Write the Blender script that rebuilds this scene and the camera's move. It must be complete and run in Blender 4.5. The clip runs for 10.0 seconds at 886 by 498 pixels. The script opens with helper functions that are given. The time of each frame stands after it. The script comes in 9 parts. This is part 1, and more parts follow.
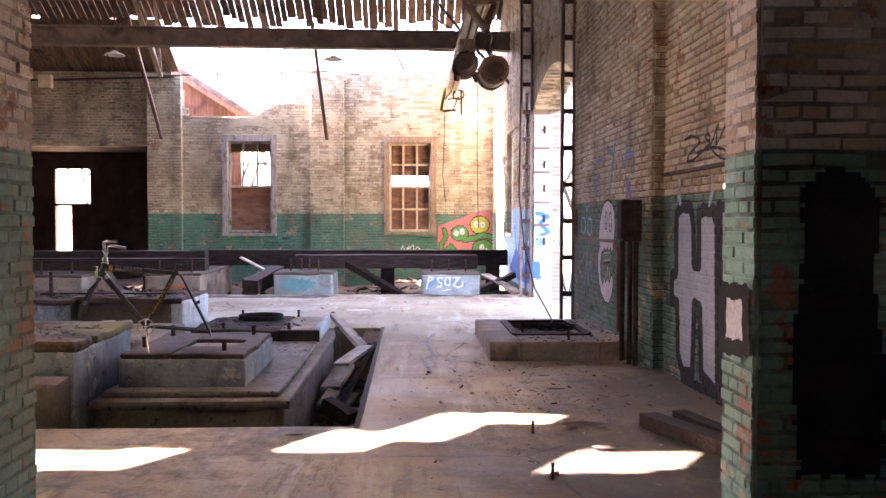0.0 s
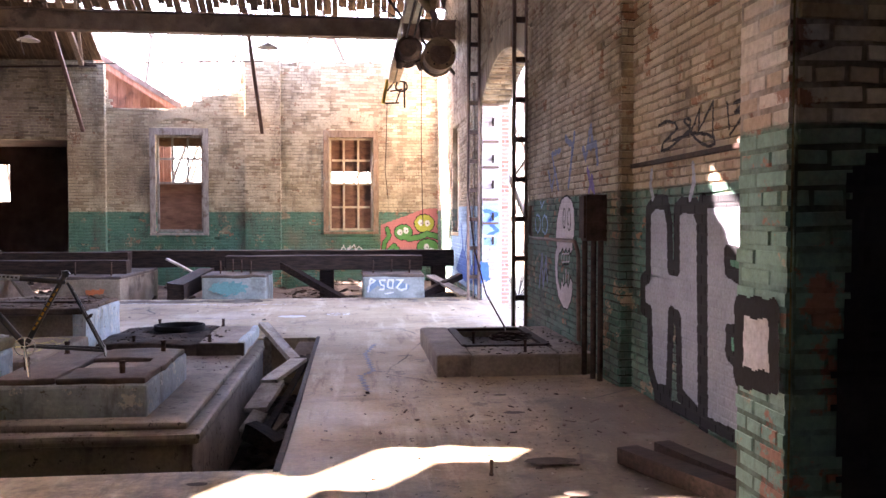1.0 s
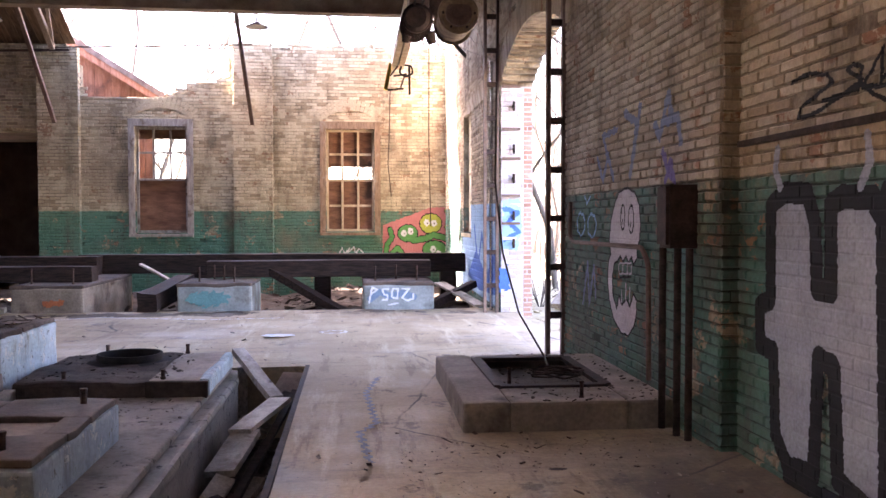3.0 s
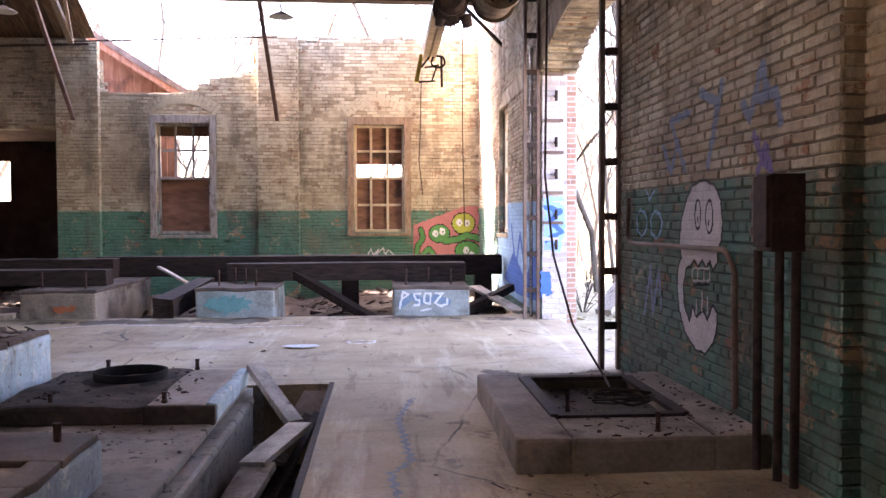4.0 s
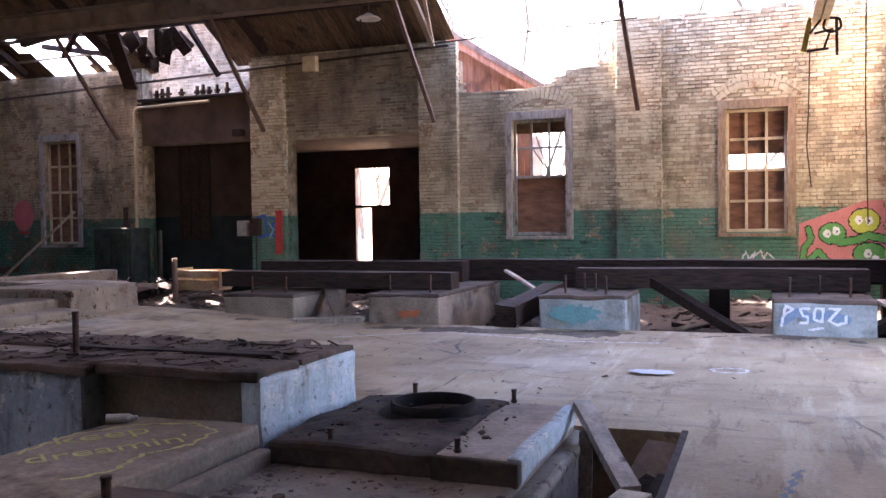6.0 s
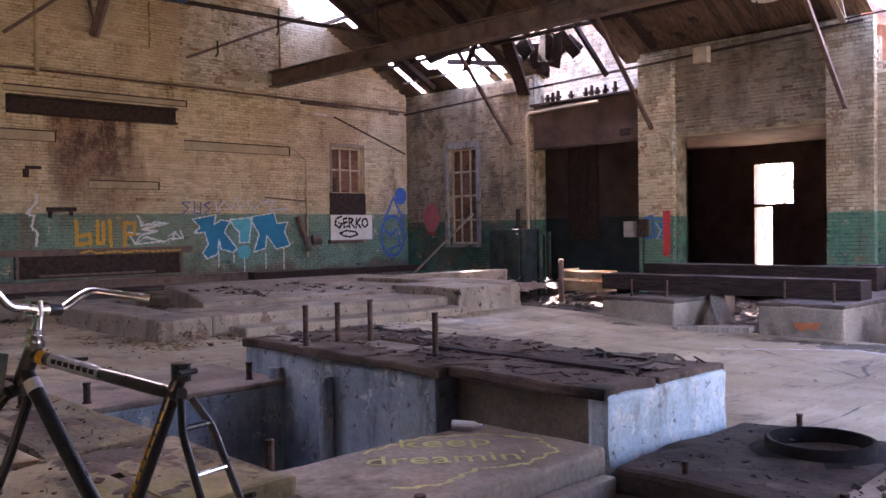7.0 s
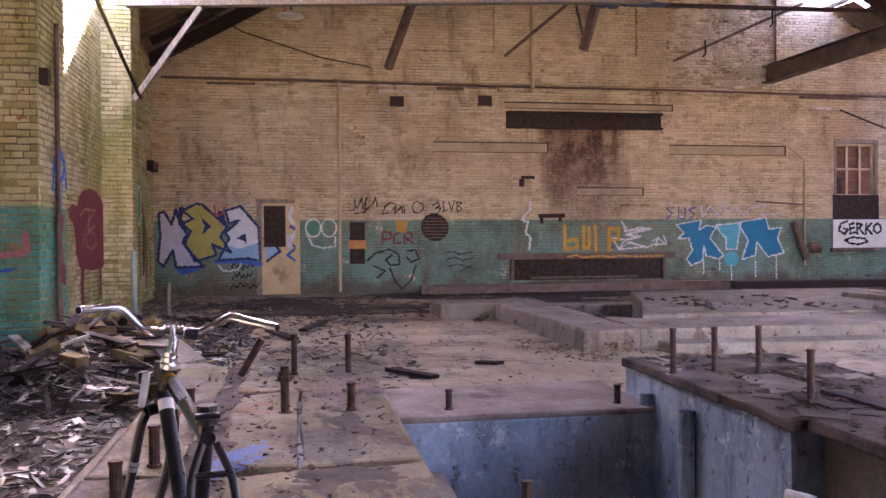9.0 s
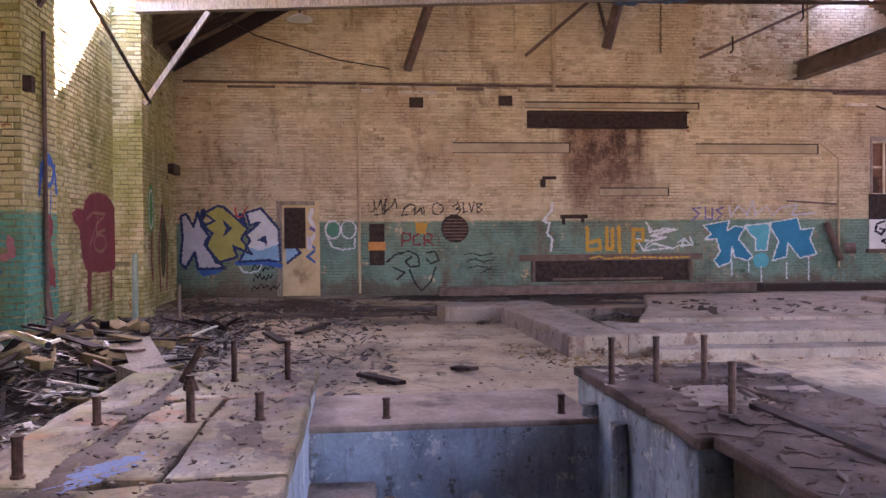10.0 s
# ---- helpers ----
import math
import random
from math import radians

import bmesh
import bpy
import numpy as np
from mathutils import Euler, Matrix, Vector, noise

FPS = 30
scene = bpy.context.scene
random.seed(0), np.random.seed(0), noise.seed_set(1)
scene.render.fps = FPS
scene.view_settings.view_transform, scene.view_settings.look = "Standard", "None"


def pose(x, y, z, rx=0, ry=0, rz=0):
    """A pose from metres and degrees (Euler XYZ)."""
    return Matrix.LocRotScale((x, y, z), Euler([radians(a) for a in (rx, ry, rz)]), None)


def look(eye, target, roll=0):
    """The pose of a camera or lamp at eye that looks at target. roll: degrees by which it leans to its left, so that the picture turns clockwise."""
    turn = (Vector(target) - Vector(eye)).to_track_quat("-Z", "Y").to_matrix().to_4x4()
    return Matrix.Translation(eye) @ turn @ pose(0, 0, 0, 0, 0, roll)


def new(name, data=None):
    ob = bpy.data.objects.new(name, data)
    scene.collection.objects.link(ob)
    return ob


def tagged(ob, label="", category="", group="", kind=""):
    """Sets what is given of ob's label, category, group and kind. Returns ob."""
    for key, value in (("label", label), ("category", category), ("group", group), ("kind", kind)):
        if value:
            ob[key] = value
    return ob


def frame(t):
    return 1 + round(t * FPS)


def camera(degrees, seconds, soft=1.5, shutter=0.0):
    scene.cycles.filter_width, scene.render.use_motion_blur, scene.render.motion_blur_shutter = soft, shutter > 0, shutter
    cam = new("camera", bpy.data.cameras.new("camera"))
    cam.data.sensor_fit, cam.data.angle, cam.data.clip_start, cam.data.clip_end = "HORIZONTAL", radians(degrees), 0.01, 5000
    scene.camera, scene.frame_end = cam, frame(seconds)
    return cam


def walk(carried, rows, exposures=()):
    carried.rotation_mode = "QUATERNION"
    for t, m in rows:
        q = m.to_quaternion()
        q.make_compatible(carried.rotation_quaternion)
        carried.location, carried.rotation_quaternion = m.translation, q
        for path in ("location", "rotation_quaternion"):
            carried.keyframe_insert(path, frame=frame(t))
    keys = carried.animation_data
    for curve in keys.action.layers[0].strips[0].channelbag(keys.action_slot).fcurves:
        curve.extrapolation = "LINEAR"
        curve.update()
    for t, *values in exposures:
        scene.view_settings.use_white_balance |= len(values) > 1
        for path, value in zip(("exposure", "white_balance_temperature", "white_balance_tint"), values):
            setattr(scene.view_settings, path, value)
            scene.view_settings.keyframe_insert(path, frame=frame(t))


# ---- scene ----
cam = camera(54.3, 10.0)
PATH = [
    (0, (1.902, -2.288, 1.214), (1.976, -0.29, 1.15), 0.1),
    (0.5, (1.92, -1.848, 1.209), (2.051, 0.146, 1.144), 0.1),
    (1, (1.961, -1.406, 1.208), (2.164, 0.583, 1.141), 0.0),
    (1.5, (1.976, -0.967, 1.21), (2.18, 1.021, 1.144), 0.0),
    (2, (1.983, -0.535, 1.209), (2.19, 1.453, 1.142), 0.0),
    (3.5, (1.981, 0.795, 1.206), (2.169, 2.785, 1.138), -0.2),
    (4, (1.975, 1.2, 1.197), (2.11, 3.194, 1.13), -0.2),
    (4.5, (2.008, 1.605, 1.196), (2.05, 3.603, 1.13), -0.2),
    (5, (2.013, 1.981, 1.193), (1.898, 3.976, 1.129), -0.3),
    (5.2, (2.026, 2.11, 1.193), (1.84, 4.101, 1.13), -0.3),
    (6.3, (1.974, 2.797, 1.172), (1.053, 4.571, 1.118), -0.9),
    (6.5, (1.959, 2.904, 1.172), (0.892, 4.595, 1.121), -0.9),
    (7, (1.935, 3.109, 1.176), (0.489, 4.491, 1.133), -0.9),
    (7.5, (1.903, 3.343, 1.182), (0.196, 4.383, 1.147), -0.7),
    (8, (1.958, 3.574, 1.195), (0.08, 4.262, 1.168), -0.5),
    (8.5, (1.965, 3.86, 1.239), (0.025, 4.344, 1.214), -0.5),
    (9, (2.006, 4.142, 1.232), (0.034, 4.475, 1.209), -0.4),
    (9.5, (2.013, 4.467, 1.245), (0.025, 4.689, 1.222), -0.4),
    (10, (2.009, 4.829, 1.264), (0.02, 5.039, 1.241), -0.5),
]
walk(cam, [(t, look(eye, target, roll)) for t, eye, target, roll in PATH],
     [(0, 5.55, 6800, 35), (1, 5.32, 6800, 34), (2, 5.18, 6800, 33), (3.5, 5.06, 6800, 32), (4.5, 4.88, 6700, 31), (5.1, 4.84, 6600, 31), (6.5, 5.08, 6300, 32), (7, 5.48, 6250, 36), (8, 6.0, 6150, 43), (10, 6.04, 6200, 43)])

# ---- light ----
SUN = Vector((-1.1, 0.25, 1.0)).normalized()
world = bpy.data.worlds.new("sky")
scene.world = world
world.use_nodes = True
wn = world.node_tree.nodes
sky = wn.new("ShaderNodeTexSky")
sky.sky_type, sky.sun_disc = "NISHITA", False
sky.sun_elevation = math.asin(SUN.z)
sky.sun_rotation = math.atan2(SUN.x, SUN.y)
sky.dust_density = 3.0
wn["Background"].inputs["Strength"].default_value = 0.15
world.node_tree.links.new(sky.outputs[0], wn["Background"].inputs["Color"])
sun_data = bpy.data.lights.new("sun", "SUN")
sun_data.energy, sun_data.angle, sun_data.color = 5.0, radians(0.5), (1.0, 0.93, 0.82)
sun = new("sun", sun_data)
sun.matrix_world = look(SUN * 60, (0, 0, 0))



# ---- materials ----
def mat(name):
    m = bpy.data.materials.new(name)
    m.use_nodes = True
    nt = m.node_tree
    return m, nt, nt.nodes["Principled BSDF"]


def node(nt, kind, **props):
    n = nt.nodes.new("ShaderNode" + kind)
    for k, v in props.items():
        n.inputs[k].default_value = v
    return n


def link(nt, a, b):
    nt.links.new(a, b)


def coords(nt):
    return nt.nodes.new("ShaderNodeNewGeometry").outputs["Position"]


def noise_tex(nt, scale, detail=6.0, rough=0.6, stretch=None):
    n = node(nt, "TexNoise", Scale=scale, Detail=detail, Roughness=rough)
    src = coords(nt)
    if stretch:
        mp = nt.nodes.new("ShaderNodeMapping")
        mp.inputs["Scale"].default_value = stretch
        link(nt, src, mp.inputs["Vector"])
        src = mp.outputs["Vector"]
    link(nt, src, n.inputs["Vector"])
    return n.outputs["Fac"]


def ramp(nt, fac, *stops):
    r = nt.nodes.new("ShaderNodeValToRGB")
    e = r.color_ramp.elements
    while len(e) < len(stops):
        e.new(0.5)
    for el, (pos, col) in zip(e, stops):
        el.position = pos
        el.color = (*col, 1) if len(col) == 3 else col
    link(nt, fac, r.inputs["Fac"])
    return r.outputs["Color"]


def mask(nt, fac, lo, hi):
    r = nt.nodes.new("ShaderNodeMapRange")
    r.inputs["From Min"].default_value, r.inputs["From Max"].default_value = lo, hi
    link(nt, fac, r.inputs["Value"])
    return r.outputs["Result"]


def mix(nt, fac, a, b, how="MIX"):
    m = nt.nodes.new("ShaderNodeMix")
    m.data_type, m.blend_type = "RGBA", how
    if isinstance(fac, float):
        m.inputs["Factor"].default_value = fac
    else:
        link(nt, fac, m.inputs["Factor"])
    for sock, v in ((m.inputs["A"], a), (m.inputs["B"], b)):
        if isinstance(v, tuple):
            sock.default_value = (*v, 1)
        else:
            link(nt, v, sock)
    return m.outputs["Result"]


def math2(nt, op, a, b):
    m = nt.nodes.new("ShaderNodeMath")
    m.operation = op
    for sock, v in ((m.inputs[0], a), (m.inputs[1], b)):
        if isinstance(v, (int, float)):
            sock.default_value = v
        else:
            link(nt, v, sock)
    return m.outputs[0]


def bump(nt, bsdf, height, strength=0.4, dist=0.01):
    b = node(nt, "Bump", Strength=strength, Distance=dist)
    link(nt, height, b.inputs["Height"])
    link(nt, b.outputs["Normal"], bsdf.inputs["Normal"])


def axis(nt, which):
    s = nt.nodes.new("ShaderNodeSeparateXYZ")
    link(nt, coords(nt), s.inputs[0])
    return s.outputs[which]


def plain(name, lo, hi, scale=6.0, rough=0.8, metal=0.0, bumps=0.3, third=None, stretch=None, fine=60.0, island=0.0, damp=0.0):
    """A worn surface: two tones by coarse noise, fine grain on top, optional third tone in patches."""
    m, nt, b = mat(name)
    c = ramp(nt, noise_tex(nt, scale, stretch=stretch), (0.32, lo), (0.68, hi))
    if third:
        c = mix(nt, mask(nt, noise_tex(nt, scale * 0.55, 8), 0.56, 0.66), c, third)
    g = noise_tex(nt, fine, 4)
    c = mix(nt, 0.55, c, ramp(nt, g, (0.3, (0.45, 0.45, 0.45)), (0.7, (1, 1, 1))), "MULTIPLY")
    if island:
        geo = nt.nodes.new("ShaderNodeNewGeometry")
        v = mask(nt, geo.outputs["Random Per Island"], 0.0, 1.0)
        c = mix(nt, island, c, ramp(nt, v, (0.0, (0.25, 0.25, 0.25)), (0.5, (0.8, 0.75, 0.7)), (1.0, (1, 1, 1))), "MULTIPLY")
    link(nt, c, b.inputs["Base Color"])
    b.inputs["Roughness"].default_value, b.inputs["Metallic"].default_value = rough, metal
    b.inputs["Specular IOR Level"].default_value = 0.2 if rough > 0.7 else 0.45
    if damp:
        wet = mask(nt, noise_tex(nt, 1.1, 5), 0.50, 0.62)
        link(nt, ramp(nt, wet, (0.0, (rough,) * 3), (1.0, (rough - damp,) * 3)), b.inputs["Roughness"])
    bump(nt, b, g, bumps, 0.006)
    return m


def brick_mat(name, cream, tan, bare, dado=None, dado_z=1.39, peel=0.60, dirt=(0.09, 0.07, 0.055), dirt_at=0.56, piece=False, rust=None, joint=0.0):
    """Old painted brick: paint in two tones brick by brick, peeled to bare clay in patches, dark dirt streaks, a painted dado."""
    m, nt, b = mat(name)
    if joint:
        rnd = noise_tex(nt, 9.0, 2)
    elif piece:
        rnd = nt.nodes.new("ShaderNodeObjectInfo").outputs["Random"]
    else:
        rnd = nt.nodes.new("ShaderNodeNewGeometry").outputs["Random Per Island"]
    big = noise_tex(nt, 0.9, 7, 0.65)
    dull = tuple(0.72 * v for v in tan)
    pale = tuple(min(1, (1.06 if rust else 1.16) * v + 0.02) for v in cream)
    c = ramp(nt, rnd, (0.0, dull), (0.18, tan), (0.42, cream), (0.86, cream), (1.0, pale))
    c = mix(nt, math2(nt, "MULTIPLY", mask(nt, big, 0.40, 0.64), 0.75), c, tan)
    if rust:
        course = noise_tex(nt, 1.0, 4, 0.75, (0.35, 0.35, 13.0))
        c = mix(nt, math2(nt, "MULTIPLY", mask(nt, course, 0.44, 0.66), 0.55), c, dull)
    z = axis(nt, 2)
    edge = math2(nt, "ADD", z, math2(nt, "MULTIPLY", math2(nt, "SUBTRACT", noise_tex(nt, 14, 3), 0.5), 0.05))
    if dado:
        low = mask(nt, edge, dado_z + 0.012, dado_z - 0.012)
        worn = mix(nt, mask(nt, noise_tex(nt, 1.6, 8, 0.7), 0.5, 0.66), dado, tuple(0.55 * v for v in dado))
        worn = mix(nt, mask(nt, noise_tex(nt, 2.7, 8, 0.7), 0.60, 0.64), worn, tan)
        gone = mask(nt, noise_tex(nt, 0.62, 7, 0.68), 0.56, 0.66)
        worn = mix(nt, math2(nt, "MULTIPLY", gone, 0.6), worn, tuple(0.62 * v for v in tan))
        worn = mix(nt, math2(nt, "MULTIPLY", mask(nt, rnd, 0.55, 1.0), 0.35), worn, tuple(0.62 * v for v in dado))
        c = mix(nt, low, c, worn)
    spot = math2(nt, "ADD", noise_tex(nt, 3.1, 9, 0.7), math2(nt, "MULTIPLY", math2(nt, "SUBTRACT", rnd, 0.5), 0.12))
    c = mix(nt, mask(nt, spot, peel, peel + 0.03), c, bare)
    streak = noise_tex(nt, 1.0, 9, 0.72, (1.7, 1.7, 0.6))
    c = mix(nt, math2(nt, "MULTIPLY", mask(nt, streak, dirt_at, dirt_at + 0.16), 0.75), c, dirt)
    blotch = noise_tex(nt, 0.45, 6, 0.7)
    c = mix(nt, math2(nt, "MULTIPLY", mask(nt, blotch, 0.50, 0.70), 0.45), c, tuple(2.0 * v for v in dirt))
    if rust:
        y0, y1, z0, z1 = rust
        run = noise_tex(nt, 1.0, 7, 0.7, (1, 3.2, 0.30))
        y = math2(nt, "ADD", axis(nt, 1), math2(nt, "MULTIPLY", math2(nt, "SUBTRACT", run, 0.5), 1.6))
        inside = math2(nt, "MULTIPLY", mask(nt, y, y0 - 0.35, y0 + 0.25), mask(nt, y, y1 + 0.35, y1 - 0.25))
        zz = math2(nt, "ADD", z, math2(nt, "MULTIPLY", math2(nt, "SUBTRACT", run, 0.5), 2.2))
        inside = math2(nt, "MULTIPLY", inside, mask(nt, zz, z0 - 0.3, z0 + 0.9))
        inside = math2(nt, "MULTIPLY", inside, mask(nt, z, z1 + 0.14, z1 + 0.10))
        patch = mask(nt, noise_tex(nt, 2.6, 10, 0.78, (1, 1, 0.8)), 0.43, 0.55)
        thick = mask(nt, zz, z1 - 1.6, z1 - 0.2)
        c = mix(nt, math2(nt, "MULTIPLY", inside, 0.6), c, (0.18, 0.080, 0.052))
        c = mix(nt, math2(nt, "MULTIPLY", math2(nt, "MULTIPLY", inside, patch), math2(nt, "ADD", math2(nt, "MULTIPLY", thick, 0.6), 0.35)), c, (0.060, 0.022, 0.016))
        # rusty splash-back at the wall's foot
        foot = mask(nt, math2(nt, "ADD", z, math2(nt, "MULTIPLY", math2(nt, "SUBTRACT", noise_tex(nt, 1.7, 8, 0.72), 0.5), 1.3)), 0.50, 0.28)
        c = mix(nt, math2(nt, "MULTIPLY", foot, 0.7), c, (0.12, 0.068, 0.042))
    g = noise_tex(nt, 45, 5)
    c = mix(nt, 0.5, c, ramp(nt, g, (0.3, (0.5, 0.47, 0.45)), (0.65, (1, 1, 1))), "MULTIPLY")
    if joint:
        # mortar washed out here, painted over there
        lost = mask(nt, noise_tex(nt, 2.4, 8, 0.72), 0.40, 0.60)
        c = mix(nt, 1.0, c, ramp(nt, lost, (0.0, (min(1.0, joint * 1.25),) * 3), (1.0, (joint * 0.42, joint * 0.38, joint * 0.34))), "MULTIPLY")
    link(nt, c, b.inputs["Base Color"])
    b.inputs["Roughness"].default_value = 0.75
    b.inputs["Specular IOR Level"].default_value = 0.3
    bump(nt, b, g, 0.5, 0.006)
    return m


CLAY = (0.34, 0.15, 0.07)
GREEN = (0.09, 0.23, 0.17)
PALE, PALE_TAN, PALE_BARE = (0.55, 0.49, 0.355), (0.39, 0.325, 0.22), (0.31, 0.20, 0.13)
M_N = brick_mat("painted brick pale", PALE, PALE_TAN, PALE_BARE, GREEN, 1.39, 0.615, dirt=(0.10, 0.085, 0.065), dirt_at=0.50)
M_NJ = brick_mat("painted brick pale joints", PALE, PALE_TAN, PALE_BARE, GREEN, 1.39, 0.615, dirt=(0.10, 0.085, 0.065), dirt_at=0.50, joint=0.72)
OCHRE, OCHRE_TAN, OCHRE_BARE = (0.50, 0.425, 0.315), (0.37, 0.285, 0.195), (0.28, 0.145, 0.085)
M_E = brick_mat("painted brick ochre", OCHRE, OCHRE_TAN, OCHRE_BARE, (0.075, 0.165, 0.135), 1.42, 0.60, dirt_at=0.50)
M_EJ = brick_mat("painted brick ochre joints", OCHRE, OCHRE_TAN, OCHRE_BARE, (0.075, 0.165, 0.135), 1.42, 0.60, dirt_at=0.50, joint=0.62)
M_EP = brick_mat("painted brick ochre single", OCHRE, OCHRE_TAN, OCHRE_BARE, (0.075, 0.165, 0.135), 1.42, 0.60, dirt_at=0.50, piece=True)
BUFF, BUFF_TAN, BUFF_BARE = (0.655, 0.535, 0.35), (0.54, 0.42, 0.265), (0.33, 0.18, 0.10)
M_W = brick_mat("painted brick cream", BUFF, BUFF_TAN, BUFF_BARE, (0.165, 0.265, 0.205), 1.62, 0.655, dirt=(0.15, 0.085, 0.045), dirt_at=0.53, rust=(9.15, 10.75, 1.4, 3.5))
M_WJ = brick_mat("painted brick cream joints", BUFF, BUFF_TAN, BUFF_BARE, (0.165, 0.265, 0.205), 1.62, 0.655, dirt=(0.15, 0.085, 0.045), dirt_at=0.53, rust=(9.15, 10.75, 1.4, 3.5), joint=0.84)
M_S = brick_mat("painted brick mossy", (0.62, 0.54, 0.30), (0.42, 0.36, 0.15), CLAY, (0.10, 0.34, 0.26), 1.55, 0.66, dirt=(0.20, 0.20, 0.03), dirt_at=0.46)
M_SM = brick_mat("bare mossy brick", (0.62, 0.54, 0.30), (0.42, 0.36, 0.15), CLAY, None, 1.55, 0.66, dirt=(0.20, 0.20, 0.03), dirt_at=0.46)
M_SJ = brick_mat("mossy joints", (0.62, 0.54, 0.30), (0.42, 0.36, 0.15), CLAY, None, 1.55, 0.66, dirt=(0.20, 0.20, 0.03), dirt_at=0.46, joint=0.55)
M_PIER = brick_mat("peeling doorway brick", (0.74, 0.70, 0.64), (0.56, 0.44, 0.32), (0.42, 0.23, 0.17), (0.24, 0.43, 0.36), 1.5, 0.575)
M_PIERP = brick_mat("peeling doorway brick single", (0.74, 0.70, 0.64), (0.56, 0.44, 0.32), (0.42, 0.23, 0.17), (0.24, 0.43, 0.36), 1.5, 0.575, piece=True)
M_PIERJ = brick_mat("peeling doorway joints", (0.74, 0.70, 0.64), (0.56, 0.44, 0.32), (0.42, 0.23, 0.17), (0.24, 0.43, 0.36), 1.5, 0.575, joint=0.70)
M_TAUPE = brick_mat("dark taupe brick", (0.30, 0.265, 0.21), (0.20, 0.165, 0.125), (0.20, 0.12, 0.08), None, 1.4, 0.62, dirt=(0.07, 0.055, 0.045), dirt_at=0.48)
M_LINTEL = plain("dark brown plaster", (0.075, 0.050, 0.042), (0.16, 0.11, 0.088), 1.8, 0.9, third=(0.24, 0.18, 0.14))
M_DARKBRICK = plain("dark back room plaster", (0.11, 0.08, 0.072), (0.22, 0.16, 0.135), 2, 0.9)
# kept pale so the unseen room throws light back on the doorway piers
M_ENTRY = plain("pale entrance bounce wash", (0.58, 0.56, 0.54), (0.78, 0.76, 0.73), 1.2, 0.8, third=(0.48, 0.45, 0.42))


def floor_mat(title, earth):
    """Worn concrete: broad stains, long scrapes, hairline cracks, damp shiny patches."""
    m, nt, b = mat(title)
    c = ramp(nt, noise_tex(nt, 0.55, 9, 0.68), (0.30, (0.175, 0.118, 0.072)), (0.48, (0.36, 0.268, 0.165)), (0.70, (0.52, 0.405, 0.262)))
    c = mix(nt, math2(nt, "MULTIPLY", mask(nt, noise_tex(nt, 1.0, 8, 0.7, (0.5, 2.6, 1)), 0.54, 0.66), 0.55), c, (0.15, 0.11, 0.085))
    c = mix(nt, math2(nt, "MULTIPLY", mask(nt, noise_tex(nt, 2.3, 8, 0.72), 0.58, 0.64), 0.7), c, (0.10, 0.075, 0.06))
    c = mix(nt, math2(nt, "MULTIPLY", mask(nt, noise_tex(nt, 1.3, 7, 0.7, (3.0, 0.35, 1)), 0.54, 0.64), 0.6), c, (0.56, 0.47, 0.33))
    c = mix(nt, math2(nt, "MULTIPLY", mask(nt, noise_tex(nt, 1.7, 8, 0.74, (4.0, 0.5, 1)), 0.56, 0.62), 0.6), c, (0.19, 0.125, 0.080))
    vor = nt.nodes.new("ShaderNodeTexVoronoi")
    vor.feature = "DISTANCE_TO_EDGE"
    vor.inputs["Scale"].default_value = 0.38
    warp = mix(nt, 0.16, coords(nt), node_colour(nt, 1.4))
    link(nt, warp, vor.inputs["Vector"])
    crack = math2(nt, "MULTIPLY", mask(nt, vor.outputs["Distance"], 0.004, 0.001), mask(nt, noise_tex(nt, 0.9, 4), 0.46, 0.60))
    c = mix(nt, crack, c, (0.06, 0.045, 0.035))
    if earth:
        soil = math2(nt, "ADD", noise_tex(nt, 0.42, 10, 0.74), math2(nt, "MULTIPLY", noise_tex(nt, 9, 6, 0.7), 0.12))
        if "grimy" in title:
            # trodden dirt plus the brick wall's shade, painted darker towards it near the doorway
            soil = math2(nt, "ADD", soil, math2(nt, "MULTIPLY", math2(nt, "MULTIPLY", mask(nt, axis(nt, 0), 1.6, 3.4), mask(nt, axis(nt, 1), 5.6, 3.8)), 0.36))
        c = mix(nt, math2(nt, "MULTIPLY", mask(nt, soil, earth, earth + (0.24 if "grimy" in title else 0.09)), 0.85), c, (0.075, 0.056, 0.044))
    g = noise_tex(nt, 38, 5)
    c = mix(nt, 0.5, c, ramp(nt, g, (0.3, (0.5, 0.48, 0.46)), (0.7, (1, 1, 1))), "MULTIPLY")
    link(nt, c, b.inputs["Base Color"])
    wet = mask(nt, noise_tex(nt, 0.8, 6, 0.65), 0.50, 0.60)
    link(nt, ramp(nt, wet, (0.0, (0.70,) * 3), (1.0, (0.50,) * 3)), b.inputs["Roughness"])
    b.inputs["Specular IOR Level"].default_value = 0.32
    bump(nt, b, g, 0.35, 0.006)
    return m


def node_colour(nt, scale):
    n = node(nt, "TexNoise", Scale=scale, Detail=5.0)
    link(nt, coords(nt), n.inputs["Vector"])
    return n.outputs["Color"]


